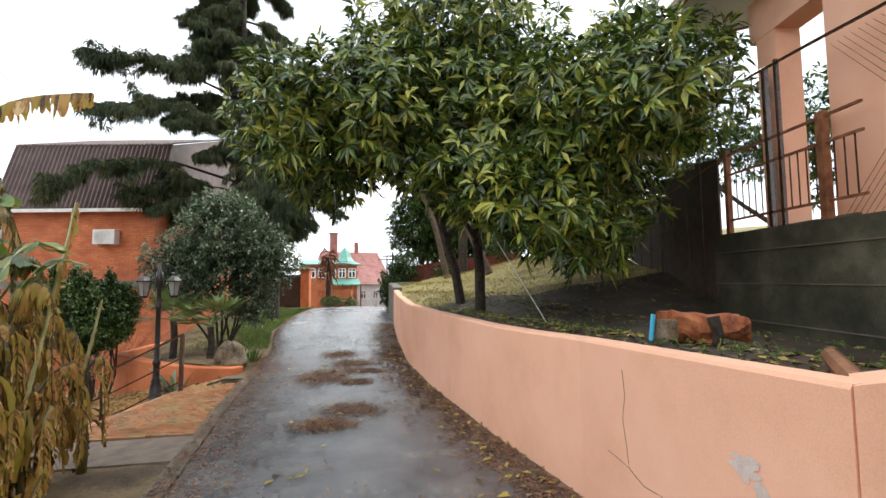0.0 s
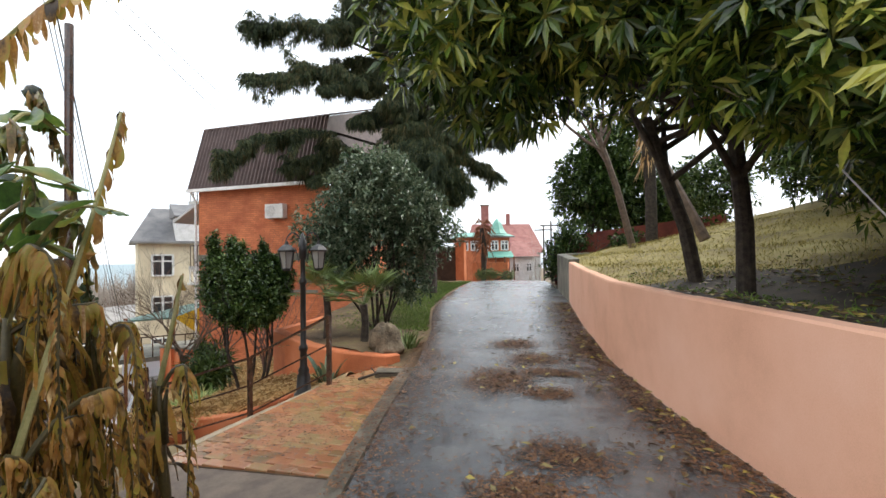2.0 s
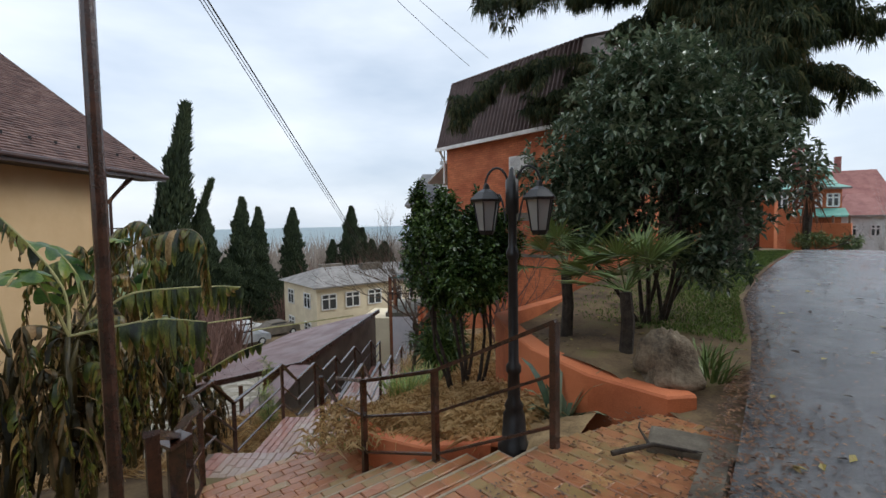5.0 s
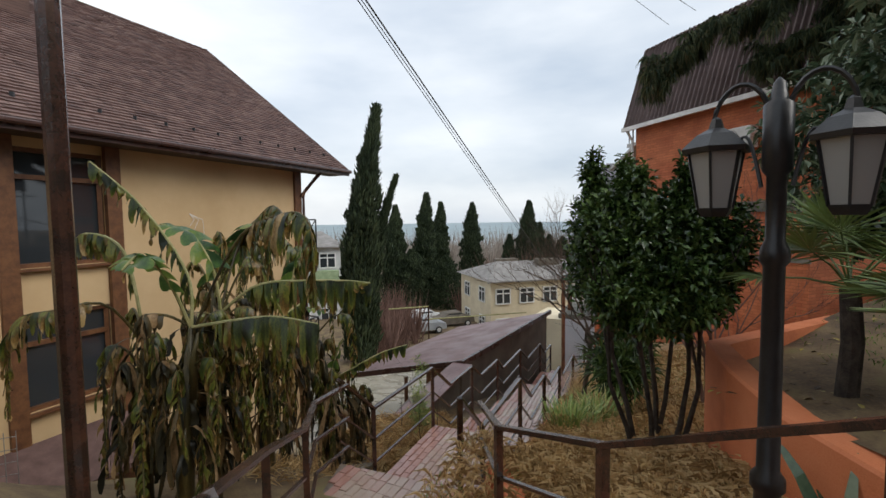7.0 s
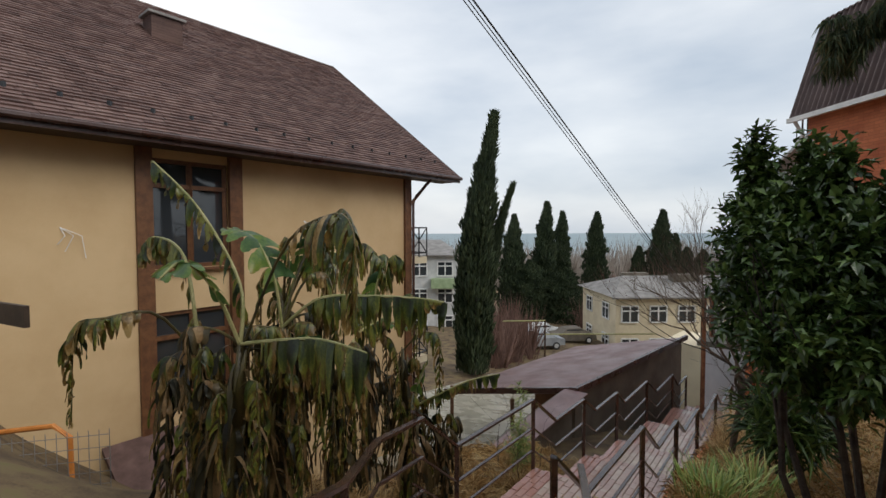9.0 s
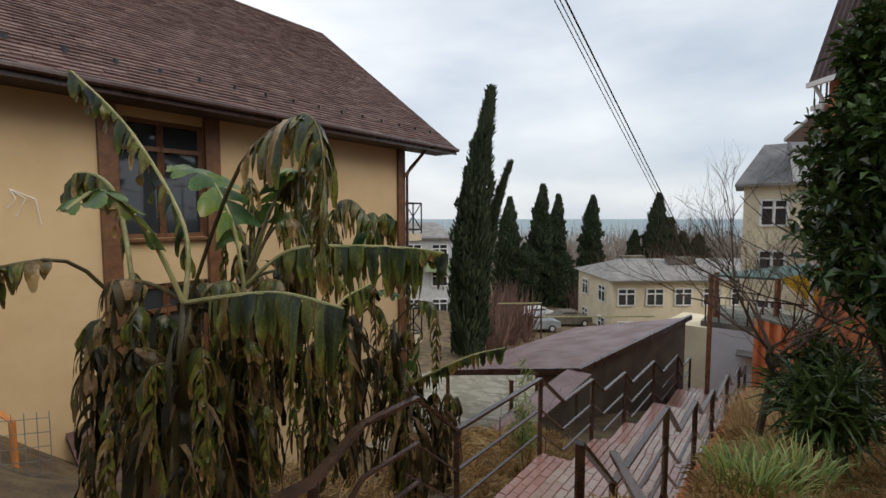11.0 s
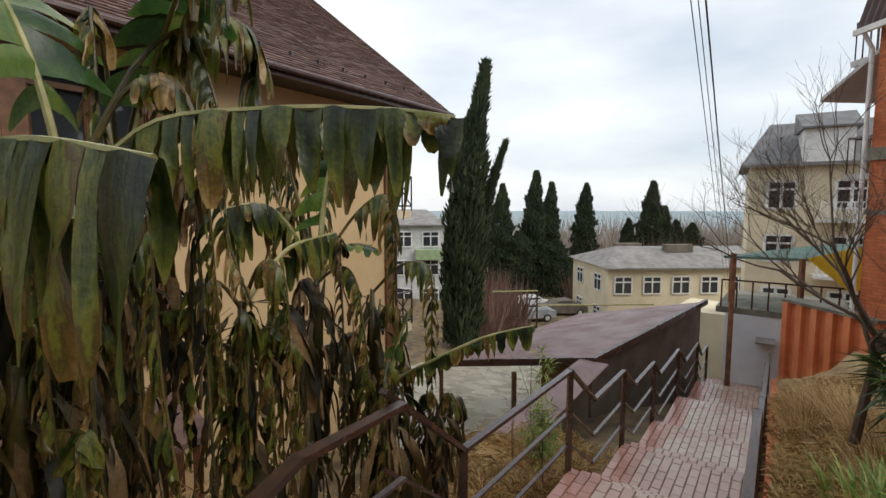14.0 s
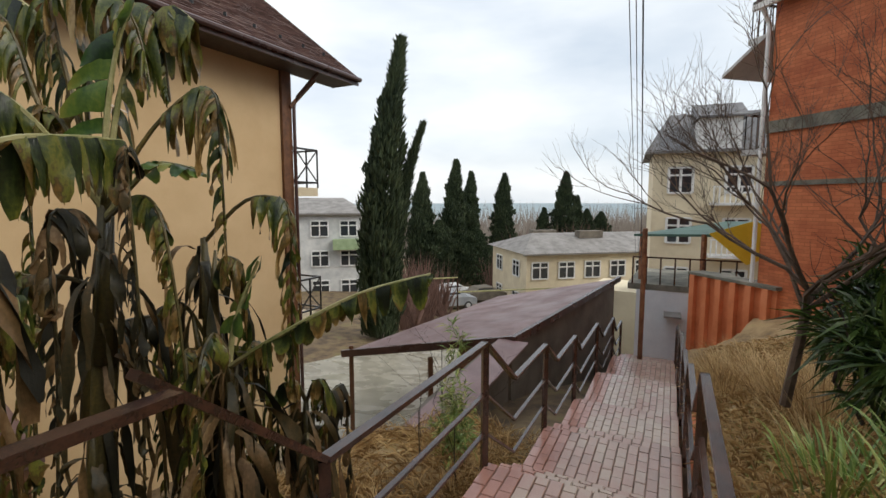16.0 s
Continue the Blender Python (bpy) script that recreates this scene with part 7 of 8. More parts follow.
# ---- neighbouring buildings ----
def windowed_block(name, label, plan0, ax, width, depth, z0, z1, mat, rows, cols, win, face_n, roof=None, roof_mat=None, pitch=1.2, frame_mat=None, side_cols=0):
    """A building: plan0 is the visible face's left foot, ax its direction in plan, face_n its outward normal."""
    t = thing(name, label, "building", at=(plan0[0], plan0[1], z0))
    p0, a, n = Vector(plan0), Vector(ax).normalized(), Vector(face_n).normalized()
    c = [p0, p0 + a * width, p0 + a * width - n * depth, p0 - n * depth]
    placed("wall", prism(bmesh.new(), [(q.x, q.y) for q in c], z0, z1), mat, t)

    def opening(q, a, n, r):
        rz = math.degrees(math.atan2(a.y, a.x))
        w = placed("window", slab(bmesh.new(), (q.x + n.x * 0.02, q.y + n.y * 0.02, r), (win[0], 0.06, win[1]), rz), M_WINDOW, t)
        e = n * 0.06
        bm = bmesh.new()
        for u0, v0, u1, v1 in ((-0.5, -0.5, 0.5, -0.5), (-0.5, 0.5, 0.5, 0.5), (-0.5, -0.5, -0.5, 0.5), (0.5, -0.5, 0.5, 0.5), (0, -0.5, 0, 0.5), (-0.5, 0.2, 0.5, 0.2)):
            bar(bm, (q.x + a.x * win[0] * u0 + e.x, q.y + a.y * win[0] * u0 + e.y, r + win[1] * v0), (q.x + a.x * win[0] * u1 + e.x, q.y + a.y * win[0] * u1 + e.y, r + win[1] * v1), 0.11)
        part("frame", bm, frame_mat or M_WHITE, w)
    for r in rows:
        for k in range(cols):
            opening(p0 + a * width * (k + 0.5) / cols, a, n, r)
        for k in range(side_cols):
            opening(p0 - n * depth * (k + 0.5) / side_cols, n, -a, r)
    if roof is not None:
        o = 0.5
        b = [c[0] - a * o + n * o, c[1] + a * o + n * o, c[2] + a * o - n * o, c[3] - a * o - n * o]
        m0, m1 = (b[0] + b[3]) / 2 + a * roof, (b[1] + b[2]) / 2 - a * roof
        bm = bmesh.new()
        lo = [bm.verts.new((q.x, q.y, z1)) for q in b]
        hi = [bm.verts.new((q.x, q.y, z1 + pitch)) for q in (m0, m1)]
        for fc in ((lo[0], lo[1], hi[1], hi[0]), (lo[2], lo[3], hi[0], hi[1]), (lo[1], lo[2], hi[1]), (lo[3], lo[0], hi[0]), (lo[3], lo[2], lo[1], lo[0])):
            bm.faces.new(fc)
        placed("roof", bm, roof_mat, t)
        placed("gutter", bar(bmesh.new(), (b[0].x, b[0].y, z1 - 0.08), (b[1].x, b[1].y, z1 - 0.08), 0.12), M_GREYROOF, t)
    return t


t = windowed_block("school_building", "pale yellow two-storey building with grey hipped roof", (-45.0, 24.4), (0.03, 1), 21, 9, -11, -4.7, M_CREAM, [-6.3, -9.3], 8, (1.55, 1.5), (1, -0.03), 3.0, M_GREYROOF, 1.5, side_cols=2)
for y, x in ((32.5, -48.0), (28.5, -50.0)):
    placed("roof_vent", slab(bmesh.new(), (x, y, -3.3), (0.9, 2.6, 0.7)), M_SHEDWALL, t)
t = windowed_block("apartment_block", "grey three-storey block with white windows and green balcony", (-53.3, 2.5), (0.0, 1), 8.2, 12, -12, -1.2, M_GREYWALL, [-2.7, -5.6, -8.5], 3, (1.6, 1.5), (1, 0), 2.0, M_GREYROOF, 1.5)
placed("balcony", slab(bmesh.new(), (-52.7, 9.1, -4.2), (1.1, 2.6, 1.0)), material("green_cladding", two((0.22, 0.30, 0.16), (0.32, 0.40, 0.24)), 2, 0.8, 0.1, 30), t, "pale green balcony cladding")
t = windowed_block("hotel_building", "cream hotel with dark grey pitched roof and white balconies", (-31.6, 26.4), (0.6, 0.8), 9, 8, -9, 2.9, M_CREAM, [1.2, -1.8, -4.8], 3, (1.3, 1.5), (0.8, -0.6), 1.5, M_SLATE, 2.8)
for k, z in enumerate((-0.2, -3.2, -6.2)):
    for j in (1, 2):
        c = Vector((-31.6, 26.4)) + Vector((0.6, 0.8)) * (1.6 + 2.6 * j) + Vector((0.8, -0.6)) * 0.6
        bal = placed("balcony", slab(bmesh.new(), (c.x, c.y, z), (2.3, 1.2, 0.16), 53.1, 0.01), M_WHITE, t, "white balcony slab")
        o = Vector((0.8, -0.6)) * 0.56
        for q in range(9):
            p = c + o + Vector((0.6, 0.8)) * (q - 4) * 0.27
            part("baluster", bar(bmesh.new(), (p.x, p.y, z + 0.08), (p.x, p.y, z + 0.95), 0.06), M_WHITE, bal)
        a, b = c + o - Vector((0.6, 0.8)) * 1.15, c + o + Vector((0.6, 0.8)) * 1.15
        part("handrail", bar(bmesh.new(), (a.x, a.y, z + 0.97), (b.x, b.y, z + 0.97), 0.08), M_WHITE, bal)
placed("dormer", prism(bmesh.new(), [(-29.9, 28.0), (-28.6, 29.7), (-30.4, 31.2), (-31.8, 29.4)], 2.9, 4.7), M_WHITE, t, "white rendered dormer")
placed("dormer_roof", prism(bmesh.new(), [(-29.7, 27.7), (-28.3, 29.8), (-30.4, 31.5), (-32.0, 29.3)], 4.7, [4.8, 4.8, 5.9, 5.9]), M_SLATE, t)
tagged(part("wooden_pole", tube(bmesh.new(), [(-18.4, 15.5, -6), (-18.4, 15.5, -0.8)], 0.07, n=8), M_RUST), "reddish-brown pole at the foot of the steps", "pole")
# low outbuildings at the foot of the steps
t = thing("garage", "white-painted low garage with a railed terrace roof", "garage", at=(-20, 19.5, -7))
placed("wall", prism(bmesh.new(), [(-20.6, 17.0), (-18.6, 19.4), (-21.5, 22), (-23.5, 19.6)], -8, -3.0), M_PALEBLUE, t)
placed("terrace", prism(bmesh.new(), [(-20.8, 16.8), (-18.4, 19.5), (-21.5, 22.2), (-23.7, 19.5)], -3.0, -2.8), M_CONCRETE, t)
placed("window_hood", slab(bmesh.new(), (-19.7, 17.7, -3.7), (0.5, 1.0, 0.06), 50, 0, 0), M_GREYROOF, t)
for k in range(9):
    x, y = -20.7 + 0.28 * k, 16.9 + 0.32 * k
    placed("baluster", bar(bmesh.new(), (x, y, -2.8), (x, y, -1.9), 0.035), M_RAIL, t)
placed("rail", bar(bmesh.new(), (-20.7, 16.9, -1.9), (-18.45, 19.5, -1.9), 0.05), M_RAIL, t)
t = thing("carport", "green-roofed shelter with yellow awning beside the orange house", "shelter", at=(-19, 19, -5))
placed("roof", plate(bmesh.new(), [(-21.5, 17.5, -1.2), (-17.6, 19.6, -1.0), (-17.6, 22.5, -0.6), (-21.5, 21.5, -0.8)], 0.08), material("dark_green_sheet", two((0.04, 0.10, 0.08), (0.08, 0.16, 0.13)), 2, 0.5, 0.1, 30), t)
for x, y in ((-21.3, 17.7), (-19.5, 18.6), (-17.8, 19.7)):
    placed("post", bar(bmesh.new(), (x, y, -6.5), (x, y, -1.1), 0.12), M_RUST, t)
placed("awning", plate(bmesh.new(), [(-18.7, 18.0, -1.0), (-18.2, 18.9, -1.9), (-17.4, 19.8, -1.3), (-18.0, 18.9, -0.6)], 0.03), M_YELLOWCLOTH, t, "bright yellow awning cloth")
# orange plinth below the terrace, with pilasters
t = thing("terrace_wall", "orange rendered terrace wall with pilasters below the house", "wall", at=(-16.4, 16.5, -4.4))
placed("wall", prism(bmesh.new(), [(-17.6, 16.42), (-15.2, 16.42), (-15.2, 16.75), (-17.6, 16.75)], -5.0, -2.0), M_ORANGE, t)
placed("coping", slab(bmesh.new(), (-16.4, 16.56, -1.96), (2.5, 0.5, 0.08), 0, 0.01), M_CONCRETE, t, "grey concrete coping")
for k in range(6):
    placed("pilaster", slab(bmesh.new(), (-17.5 + 0.42 * k, 16.36, -3.4), (0.16, 0.12, 2.8), 0, 0.01), M_ORANGE, t)
bm = prism(bmesh.new(), [(-24.0, 17.2), (-22.2, 19.0), (-24, 21), (-26, 19.4)], -8, -3.6)
tagged(part("annexe", bm, M_CREAM), "low cream outbuilding behind the shed", "outbuilding")

# houses along the lane beyond the crest
t = windowed_block("brick_house", "orange brick house with green eaves by the lane", (-15.1, 51.0), (0.927, 0.375), 5.6, 6, -3.5, 3.75, M_ORANGEBRICK, [2.75], 5, (0.75, 1.0), (0.375, -0.927), 0.5, M_GREENROOF, 0.6, M_WHITE)
placed("turret_roof", lathe(bmesh.new(), (-11.1, 52.2, 4.0), [(1.1, 0.0), (0.75, 0.5), (0.5, 1.2), (0.06, 1.7)], 6), M_GREENROOF, t, "small green hipped turret roof")
placed("canopy", plate(bmesh.new(), [(-12.0, 50.6, 1.5), (-9.2, 51.8, 1.5), (-9.7, 53.1, 2.1), (-12.5, 52.0, 2.1)], 0.12), M_GREENROOF, t, "green sheet canopy")
for k in range(4):
    placed("canopy_post", bar(bmesh.new(), (-12.0 + 0.93 * k, 50.65 + 0.39 * k, -3), (-12.0 + 0.93 * k, 50.65 + 0.39 * k, 1.5), 0.14), M_WOODFRAME, t)
t = windowed_block("tall_house", "house with steep red metal roof and brick chimney", (-16.2, 61.4), (0.927, 0.375), 9.0, 8, -4, 2.0, M_GREYWALL, [0.6], 4, (1.1, 1.2), (0.375, -0.927), 0.9, M_REDROOF, 4.1)
placed("chimney", slab(bmesh.new(), (-15.2, 64.0, 6.9), (0.95, 0.95, 3.2), 22), M_REDROOF, t)
placed("chimney_cap", slab(bmesh.new(), (-15.2, 64.0, 8.55), (1.15, 1.15, 0.14), 22), M_CONCRETE, t)
placed("chimney", slab(bmesh.new(), (-12.3, 65.5, 6.6), (0.5, 0.5, 1.6), 22), M_REDROOF, t)
windowed_block("gabled_wing", "white-walled wing under a red roof beyond the crest", (-10.4, 56.0), (0.927, 0.375), 3.0, 5, -4, 1.5, M_WHITE, [0.2], 2, (0.6, 0.9), (0.375, -0.927), 1.4, M_REDROOF, 1.9)
t = thing("gate_wall", "dark timber gate between orange brick piers", "gate", at=(-8.2, 27.5, 0))
placed("gate_leaf", slab(bmesh.new(), (-9.6, 27.6, 1.1), (2.4, 0.1, 2.0)), M_SIGNWOOD, t)
placed("pier", slab(bmesh.new(), (-8.15, 27.5, 1.2), (0.5, 0.5, 2.3), 0, 0.02), M_ORANGE, t)
placed("pier", slab(bmesh.new(), (-11.0, 27.6, 1.2), (0.5, 0.5, 2.3), 0, 0.02), M_ORANGE, t)
placed("lintel_roof", slab(bmesh.new(), (-9.6, 27.5, 2.4), (3.6, 0.9, 0.12), 0, 0.02), M_WOODFRAME, t)
placed("low_wall", slab(bmesh.new(), (-7.0, 30.0, 0.55), (2.2, 0.25, 1.2)), M_ORANGE, t)
shrub("hedge_bush", "low green bushes by the far gate", (-6.8, 28.6, 0.1), 4, [((-6.9, 28.6, 0.5), (0.8, 0.6, 0.35)), ((-5.8, 29.0, 0.4), (0.5, 0.5, 0.3))], 260, 8, 0.16, 0.05, M_PALM)
t = thing("palm_stump", "brown withered palm beside the far gate", "palm", at=(-7.2, 29, 0))
placed("trunk", tube(bmesh.new(), [(-7.2, 29, 0), (-7.15, 29, 2.2), (-7.2, 29, 3.2)], 0.14, 0.22, 8), M_BARK, t)
b0 = np.array([[-7.2, 29, z] for z in np.linspace(2.0, 3.6, 80)])
d0 = rng.normal(0, 1, (80, 3)) + np.array([[0, 0, -0.3]])
v, f = leaves(b0, d0, 0.9, 0.09, 0.2, 0.7)
moved("dead_frond", v, f, M_RUST, t)
for x, y in ((-3.6, 33.0), (-4.6, 38.0)):
    t = thing("utility_pole", "slim dark utility pole with crossarm beyond the crest", "pole", "utility poles", at=(x, y, -1))
    placed("shaft", tube(bmesh.new(), [(x, y, -2), (x, y, 3.8)], 0.07, 0.05, 7), M_BARK, t)
    placed("crossarm", bar(bmesh.new(), (x - 0.7, y, 3.5), (x + 0.7, y, 3.5), 0.08), M_BARK, t)
treeline("lane_trees", "leafless trees beyond the crest of the lane", -7, 2, 45, 60, -2, 16, 6.5, M_HAZYTWIG)


# ---- parked cars ----
def car(at, heading, mat, label):
    t = thing("car", label, "car", "parked cars", at=at)
    prof = [(-2.1, 0.3), (-2.15, 0.75), (-1.9, 0.95), (-1.3, 1.0), (-0.75, 1.42), (0.7, 1.45), (1.45, 0.98), (2.1, 0.85), (2.15, 0.35)]
    bm = bmesh.new()
    sides = [[bm.verts.new((x, w * (0.82 if z > 1.2 else 1.0), z)) for x, z in prof] for w in (-0.85, 0.85)]
    n = len(prof)
    bm.faces.new(sides[0])
    bm.faces.new(sides[1][::-1])
    for i in range(n):
        bm.faces.new((sides[0][i], sides[1][i], sides[1][(i + 1) % n], sides[0][(i + 1) % n]))
    part("body", bm, mat, t)
    for w in (-0.80, 0.80):
        bm = plate(bmesh.new(), [(-1.15, w, 1.02), (1.2, w, 1.02), (0.62, w * 0.93, 1.36), (-0.68, w * 0.93, 1.36)], 0.02)
        part("side_window", bm, M_WINDOW, t)
    for x in (-1.35, 1.35):
        for w in (-0.8, 0.8):
            wh = part("wheel", tube(bmesh.new(), [(x, w - 0.1, 0.31), (x, w + 0.1, 0.31)], 0.31, n=16), M_TYRE, t)
            part("rim", tube(bmesh.new(), [(x, w - 0.11, 0.31), (x, w + 0.11, 0.31)], 0.19, n=12), M_GREYWALL, wh)
    t.rotation_euler = (0, 0, radians(heading))
    return t


for x, y, m in ((-42.8, 16.6, M_CARWHITE), (-47.0, 21.0, M_SHEDWALL), (-48.5, 18.4, M_GREYWALL)):
    car((x, y, at_ground(x, y) + 0.0), 95, m, "silver parked saloon car in the yard" if m is M_CARWHITE else "parked car in the yard below")

# yard pipe frame
t = thing("gas_line", "bent yellow gas pipe on thin posts", "pipe", at=(-37, 15.6, -8.5))
placed("pipe", tube(bmesh.new(), [(-37, 12.5, -5.2), (-37, 15.6, -5.2), (-37, 15.6, -6.2), (-37, 24, -6.3)], 0.05, n=6), M_MIDRIB, t)
placed("post", tube(bmesh.new(), [(-37, 15.6, -9.2), (-37, 15.6, -5.2)], 0.06, n=6), M_RAIL, t)

# ---- cables overhead ----
def cable(a, b, sag, r, label):
    a, b = Vector(a), Vector(b)
    pts = [a.lerp(b, k / 14) - Vector((0, 0, sag * 4 * (k / 14) * (1 - k / 14))) for k in range(15)]
    tagged(part("cable", tube(bmesh.new(), pts, r, n=5), M_WIRE), label, "cable", "overhead cables")


for k, (o, r) in enumerate(((0.0, 0.0075), (-0.05, 0.0045), (-0.1, 0.0045))):
    cable((-3.3 + o, 3.32, 4.56), (-22.0 + o * 3, 18.26, -2.53), 0.0, r, "thin black overhead cable running down to the valley")
for o in (0.0, 0.5):
    cable((-11 - o, 6.0, 9.2 + o), (-15.0 + 2 * o, 17.0, 7.3), 0.2, 0.008, "thin black overhead cable to the orange house")

# ---- yard beside the yellow house ----
t = thing("porch_roof", "small brown shingle porch roof against the yellow wall", "roof", at=yh(-7.0, 0.8, -3))
placed("roof", plate(bmesh.new(), [yh(-8.4, 0.05, -2.75), yh(-5.6, 0.05, -2.75), yh(-5.6, 1.3, -3.35), yh(-8.4, 1.3, -3.35)], 0.1), M_SHINGLE, t)
for v_ in (-8.2, -5.8):
    placed("post", bar(bmesh.new(), yh(v_, 1.15, -6), yh(v_, 1.15, -3.4), 0.12), M_WOODFRAME, t)
tagged(part("gas_pipe", tube(bmesh.new(), [(-10.2, -0.5, -1.35), (-10.35, 1.55, -1.2), (-10.35, 1.75, -1.35), (-10.32, 1.8, -3.5)], 0.035, n=7), material("orange_pipe_paint", two((0.5, 0.17, 0.03), (0.65, 0.25, 0.06)), 5, 0.5, 0.1, 60)), "orange-painted gas pipe in the yard", "pipe")
t = thing("mesh_fence", "thin wire mesh fence in the yard", "fence", at=(-9.6, 1.5, -2.5))
for k in range(26):
    placed("wire", bar(bmesh.new(), (-9.0 - 0.02 * k, 0.3 + 0.1 * k, -2.6), (-9.0 - 0.02 * k, 0.3 + 0.1 * k, -0.9), 0.006), M_GREYROOF, t)
for k in range(12):
    placed("wire", bar(bmesh.new(), (-9.0, 0.3, -2.5 + 0.14 * k), (-9.5, 2.8, -2.5 + 0.14 * k), 0.006), M_GREYROOF, t)
tagged(part("board_sign", box((-7.35, 3.58, 0.78), (0.5, 0.03, 0.14), 60), M_SIGNWOOD), "small dark wooden board on the banana clump's stake", "board")
for v_, z in ((-8.9, 1.4), (-3.9, 1.6)):
    t = thing("loose_wires", "loose pale cable ends hanging from the yellow wall", "cable", "loose wall cables", at=yh(v_, 0.02, z))
    for k in range(3):
        placed("cable_end", tube(bmesh.new(), [yh(v_, 0.0, z), yh(v_ + 0.05 + 0.12 * k, 0.1, z - 0.15), yh(v_ + 0.1 * k * k - 0.05, 0.06, z - 0.3 - 0.13 * k)], 0.007, n=5), M_WHITE, t)
t = thing("balcony", "black iron balcony on the seaward side of the yellow house", "balcony", at=yh(0.6, -5.0, -3.5))
for z in (0.35, -3.45):
    placed("slab", prism(bmesh.new(), [yh(0, -1.2, 0)[:2], yh(2.4, -1.2, 0)[:2], yh(2.4, -5, 0)[:2], yh(0, -5, 0)[:2]], z - 0.25, z), M_CREAM, t)
    for v_, n_ in ((1.5, -1.2), (1.95, -1.2), (2.4, -1.2), (2.4, -2.2), (2.4, -3.2), (2.4, -4.2)):
        placed("baluster", bar(bmesh.new(), yh(v_, n_, z), yh(v_, n_, z + 1.1), 0.05), M_BLACKIRON, t)
    for h_ in (0.15, 1.1):
        placed("rail", bar(bmesh.new(), yh(0, -1.2, z + h_), yh(2.4, -1.2, z + h_), 0.05), M_BLACKIRON, t)
        placed("rail", bar(bmesh.new(), yh(2.4, -1.2, z + h_), yh(2.4, -5, z + h_), 0.05), M_BLACKIRON, t)
    for a_, b_ in ((1.5, 2.4), (0.6, 1.5)):
        placed("cross_bar", bar(bmesh.new(), yh(a_, -1.2, z + 0.15), yh(b_, -1.2, z + 1.1), 0.03), M_BLACKIRON, t)
        placed("cross_bar", bar(bmesh.new(), yh(b_, -1.2, z + 0.15), yh(a_, -1.2, z + 1.1), 0.03), M_BLACKIRON, t)

# ---- paving bricks ----
def brick_mesh(name, l, w, h, mat):
    bm = bmesh.new()
    e = 0.006
    lo = [bm.verts.new((x * l / 2, y * w / 2, -h)) for x, y in ((-1, -1), (1, -1), (1, 1), (-1, 1))]
    md = [bm.verts.new((x * l / 2, y * w / 2, -e)) for x, y in ((-1, -1), (1, -1), (1, 1), (-1, 1))]
    hi = [bm.verts.new((x * (l / 2 - e), y * (w / 2 - e), 0)) for x, y in ((-1, -1), (1, -1), (1, 1), (-1, 1))]
    for a, b in ((lo, md), (md, hi)):
        for i in range(4):
            bm.faces.new((a[i], a[(i + 1) % 4], b[(i + 1) % 4], b[i]))
    bm.faces.new(hi)
    me = bpy.data.meshes.new(name)
    bmesh.ops.recalc_face_normals(bm, faces=bm.faces)
    bm.to_mesh(me)
    bm.free()
    me.materials.append(mat)
    return me


def inside(plan, x, y):
    c, n = False, len(plan)
    for i in range(n):
        (x0, y0), (x1, y1) = plan[i], plan[(i + 1) % n]
        if (y0 > y) != (y1 > y) and x < (x1 - x0) * (y - y0) / (y1 - y0) + x0:
            c = not c
    return c


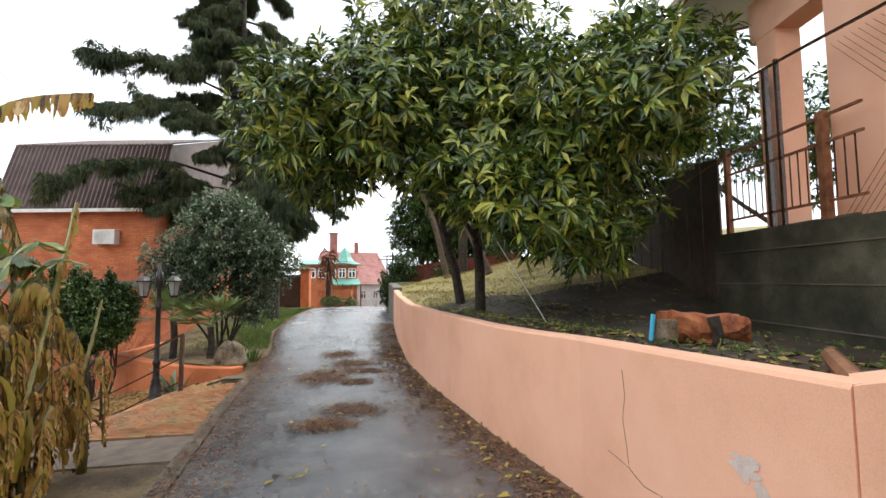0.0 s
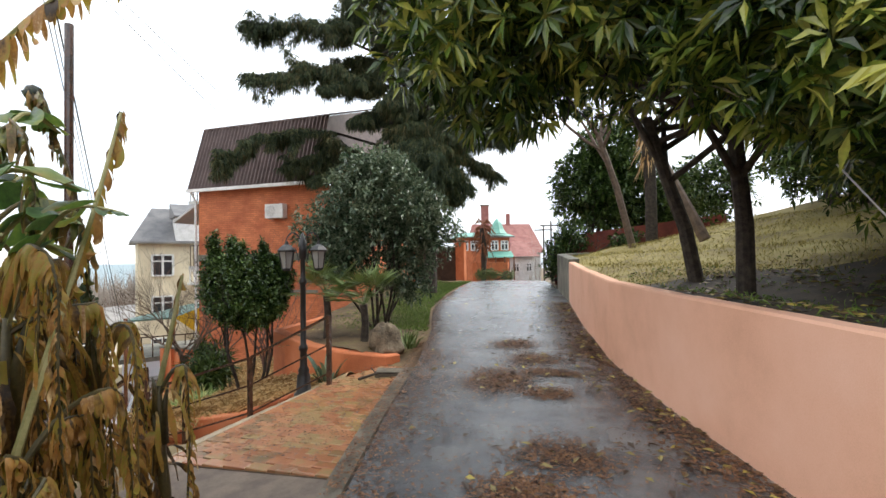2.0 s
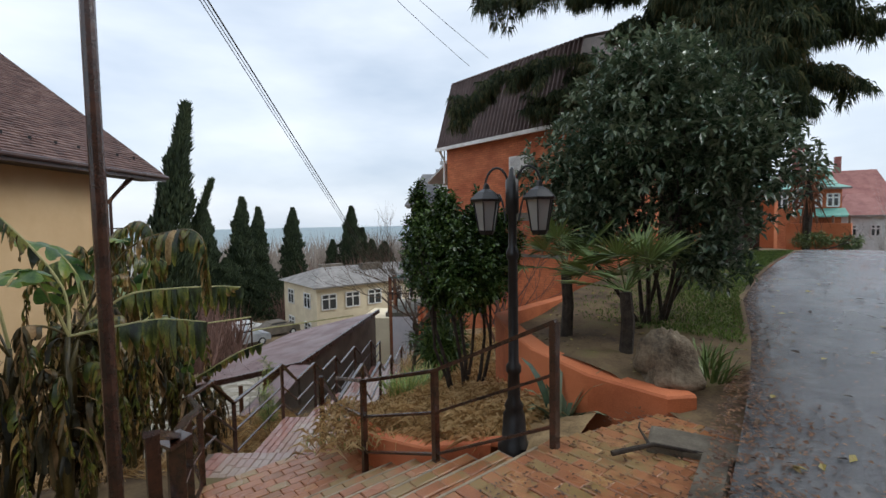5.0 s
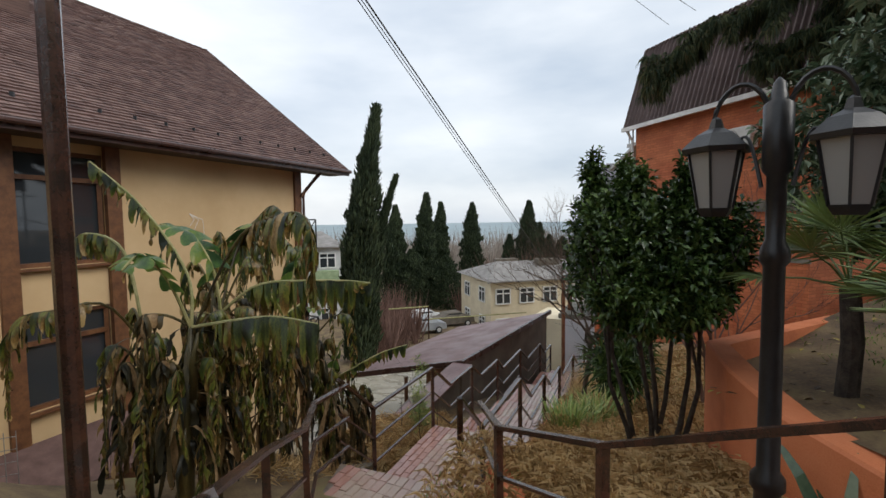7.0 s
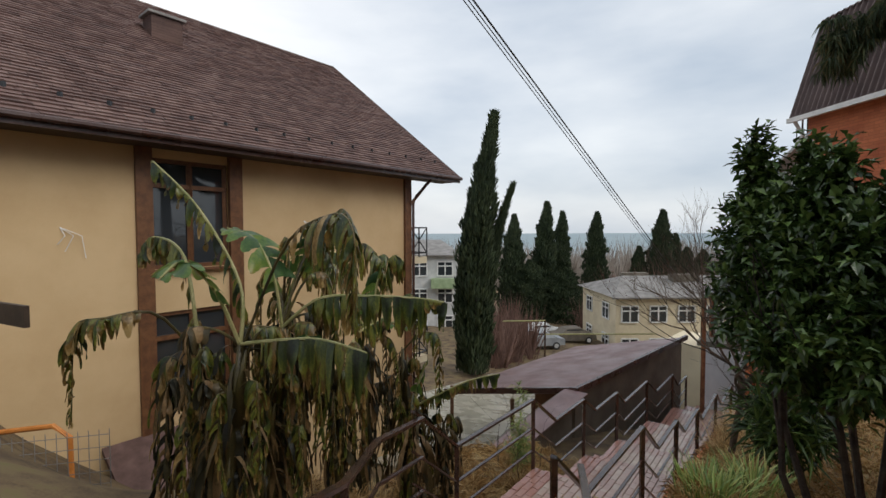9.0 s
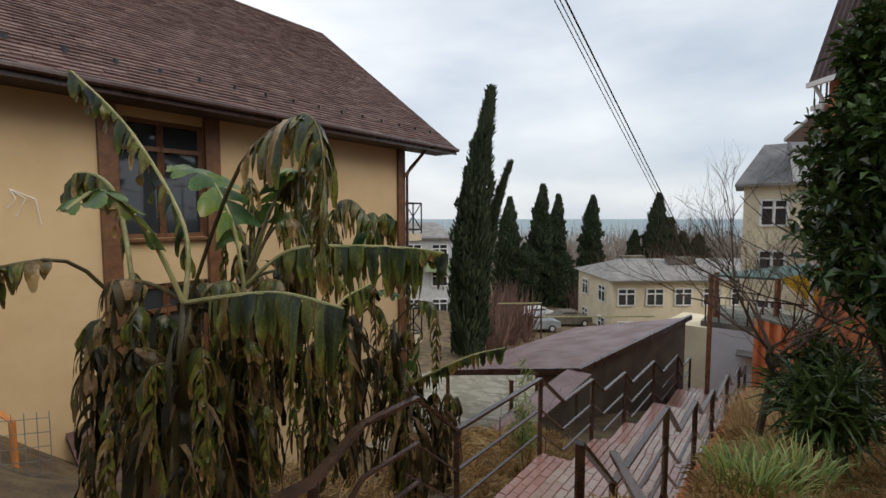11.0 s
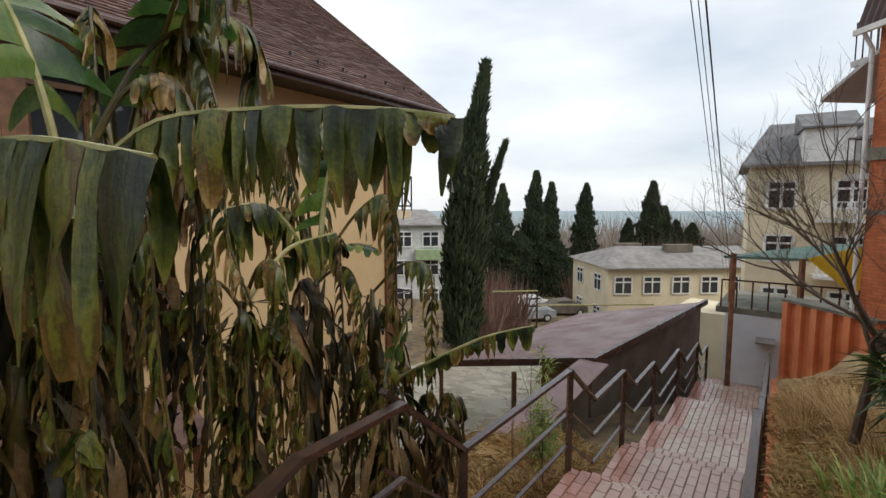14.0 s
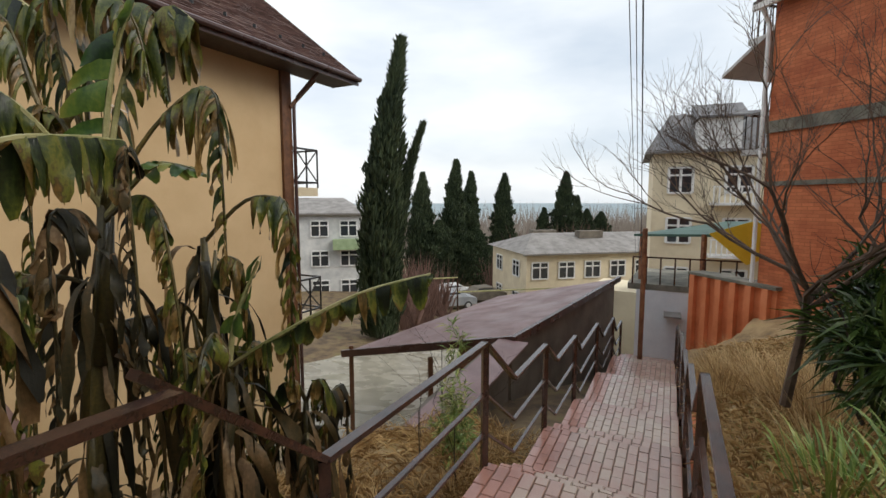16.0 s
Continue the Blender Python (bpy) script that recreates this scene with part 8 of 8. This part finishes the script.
def pave(parent, plan, z_of, origin, along, l, w, mesh, gap=0.005, border=None):
    """Bricks in running bond over a plan, as children of the slab below."""
    a = Vector(along).normalized()
    c = Vector((-a.y, a.x))
    rz = math.degrees(math.atan2(a.y, a.x))
    rel = [(Vector(p) - Vector(origin)) for p in plan]
    u0, u1 = min(r.dot(a) for r in rel), max(r.dot(a) for r in rel)
    v0, v1 = min(r.dot(c) for r in rel), max(r.dot(c) for r in rel)
    pitch = (v1 - v0) / max(1, round((v1 - v0) / (w + gap)))
    row = 0
    v = v0 + pitch / 2
    while v < v1:
        us = [u0 + 0.01 * k for k in range(int((u1 - u0) / 0.01) + 2)]
        ok = [u for u in us if all(inside(plan, *(Vector(origin) + a * u + c * (v + q * w * 0.42))) for q in (-1, 1))]
        if ok:
            lo_, hi_ = ok[0], ok[-1]
            u = lo_ - (l / 2 if row % 2 else 0)
            while u < hi_:
                a0, a1 = max(u, lo_), min(u + l, hi_)
                if a1 - a0 > 0.035:
                    p = Vector(origin) + a * (a0 + a1) / 2 + c * v
                    ob = bpy.data.objects.new("paver", border if border and v1 - v < 0.3 else mesh)
                    scene.collection.objects.link(ob)
                    ob.parent = parent
                    ob.matrix_basis = pose(p.x, p.y, z_of(p.x, p.y) + random.uniform(-0.003, 0.003), random.gauss(0, 0.3), random.gauss(0, 0.3), rz + random.gauss(0, 0.3)) @ Matrix.Diagonal(((a1 - a0) / l, 1, 1, 1))
                u += l + gap
        v += pitch
        row += 1


P_RED = brick_mesh("paver", 0.2, 0.1, 0.04, M_PAVER)
P_PINK = brick_mesh("paver", 0.2, 0.1, 0.04, M_PAVER_PINK)
P_PLUM = brick_mesh("paver", 0.2, 0.1, 0.04, M_PAVER_PLUM)
pave(apron, [(-2.62, S0), (-3.22, 8.38), (-3.9, 8.4), (STEP_X, 7.45), (STEP_X, S0)], lambda x, y: -0.022 + (x + 2.7) * 0.055, (STEP_X, S0), (1, 0), 0.2, 0.1, P_RED)
for ob, x1, x0, z in steps:
    yy = 7.28
    pave(ob, [(x0, S0), (x0, yy), (x1, yy), (x1, S0 + (0.0 if x1 > -6.5 else 0.1))], lambda x, y, z=z: z, (x0, S0), (0, 1), 0.2, 0.1, P_RED)
for i, (ob, (a, b, z)) in enumerate(zip(flats, flights)):
    plan = [tuple(v.co.xy) for v in ob.data.vertices][:4]
    if i == 0:
        plan = [(-7.05, S0 + 0.35), lower(b, 0, 0)[:2], lower(b, W, 0)[:2], (-7.05, 7.42)]
    else:
        plan = [lower(a, 0.0, 0)[:2], lower(b, 0.0, 0)[:2], lower(b, W, 0)[:2], lower(a, W, 0)[:2]]
    pave(ob, plan, lambda x, y, z=z: z, lower(a, 0, 0)[:2], U, 0.2, 0.1, P_PLUM, border=P_PINK)
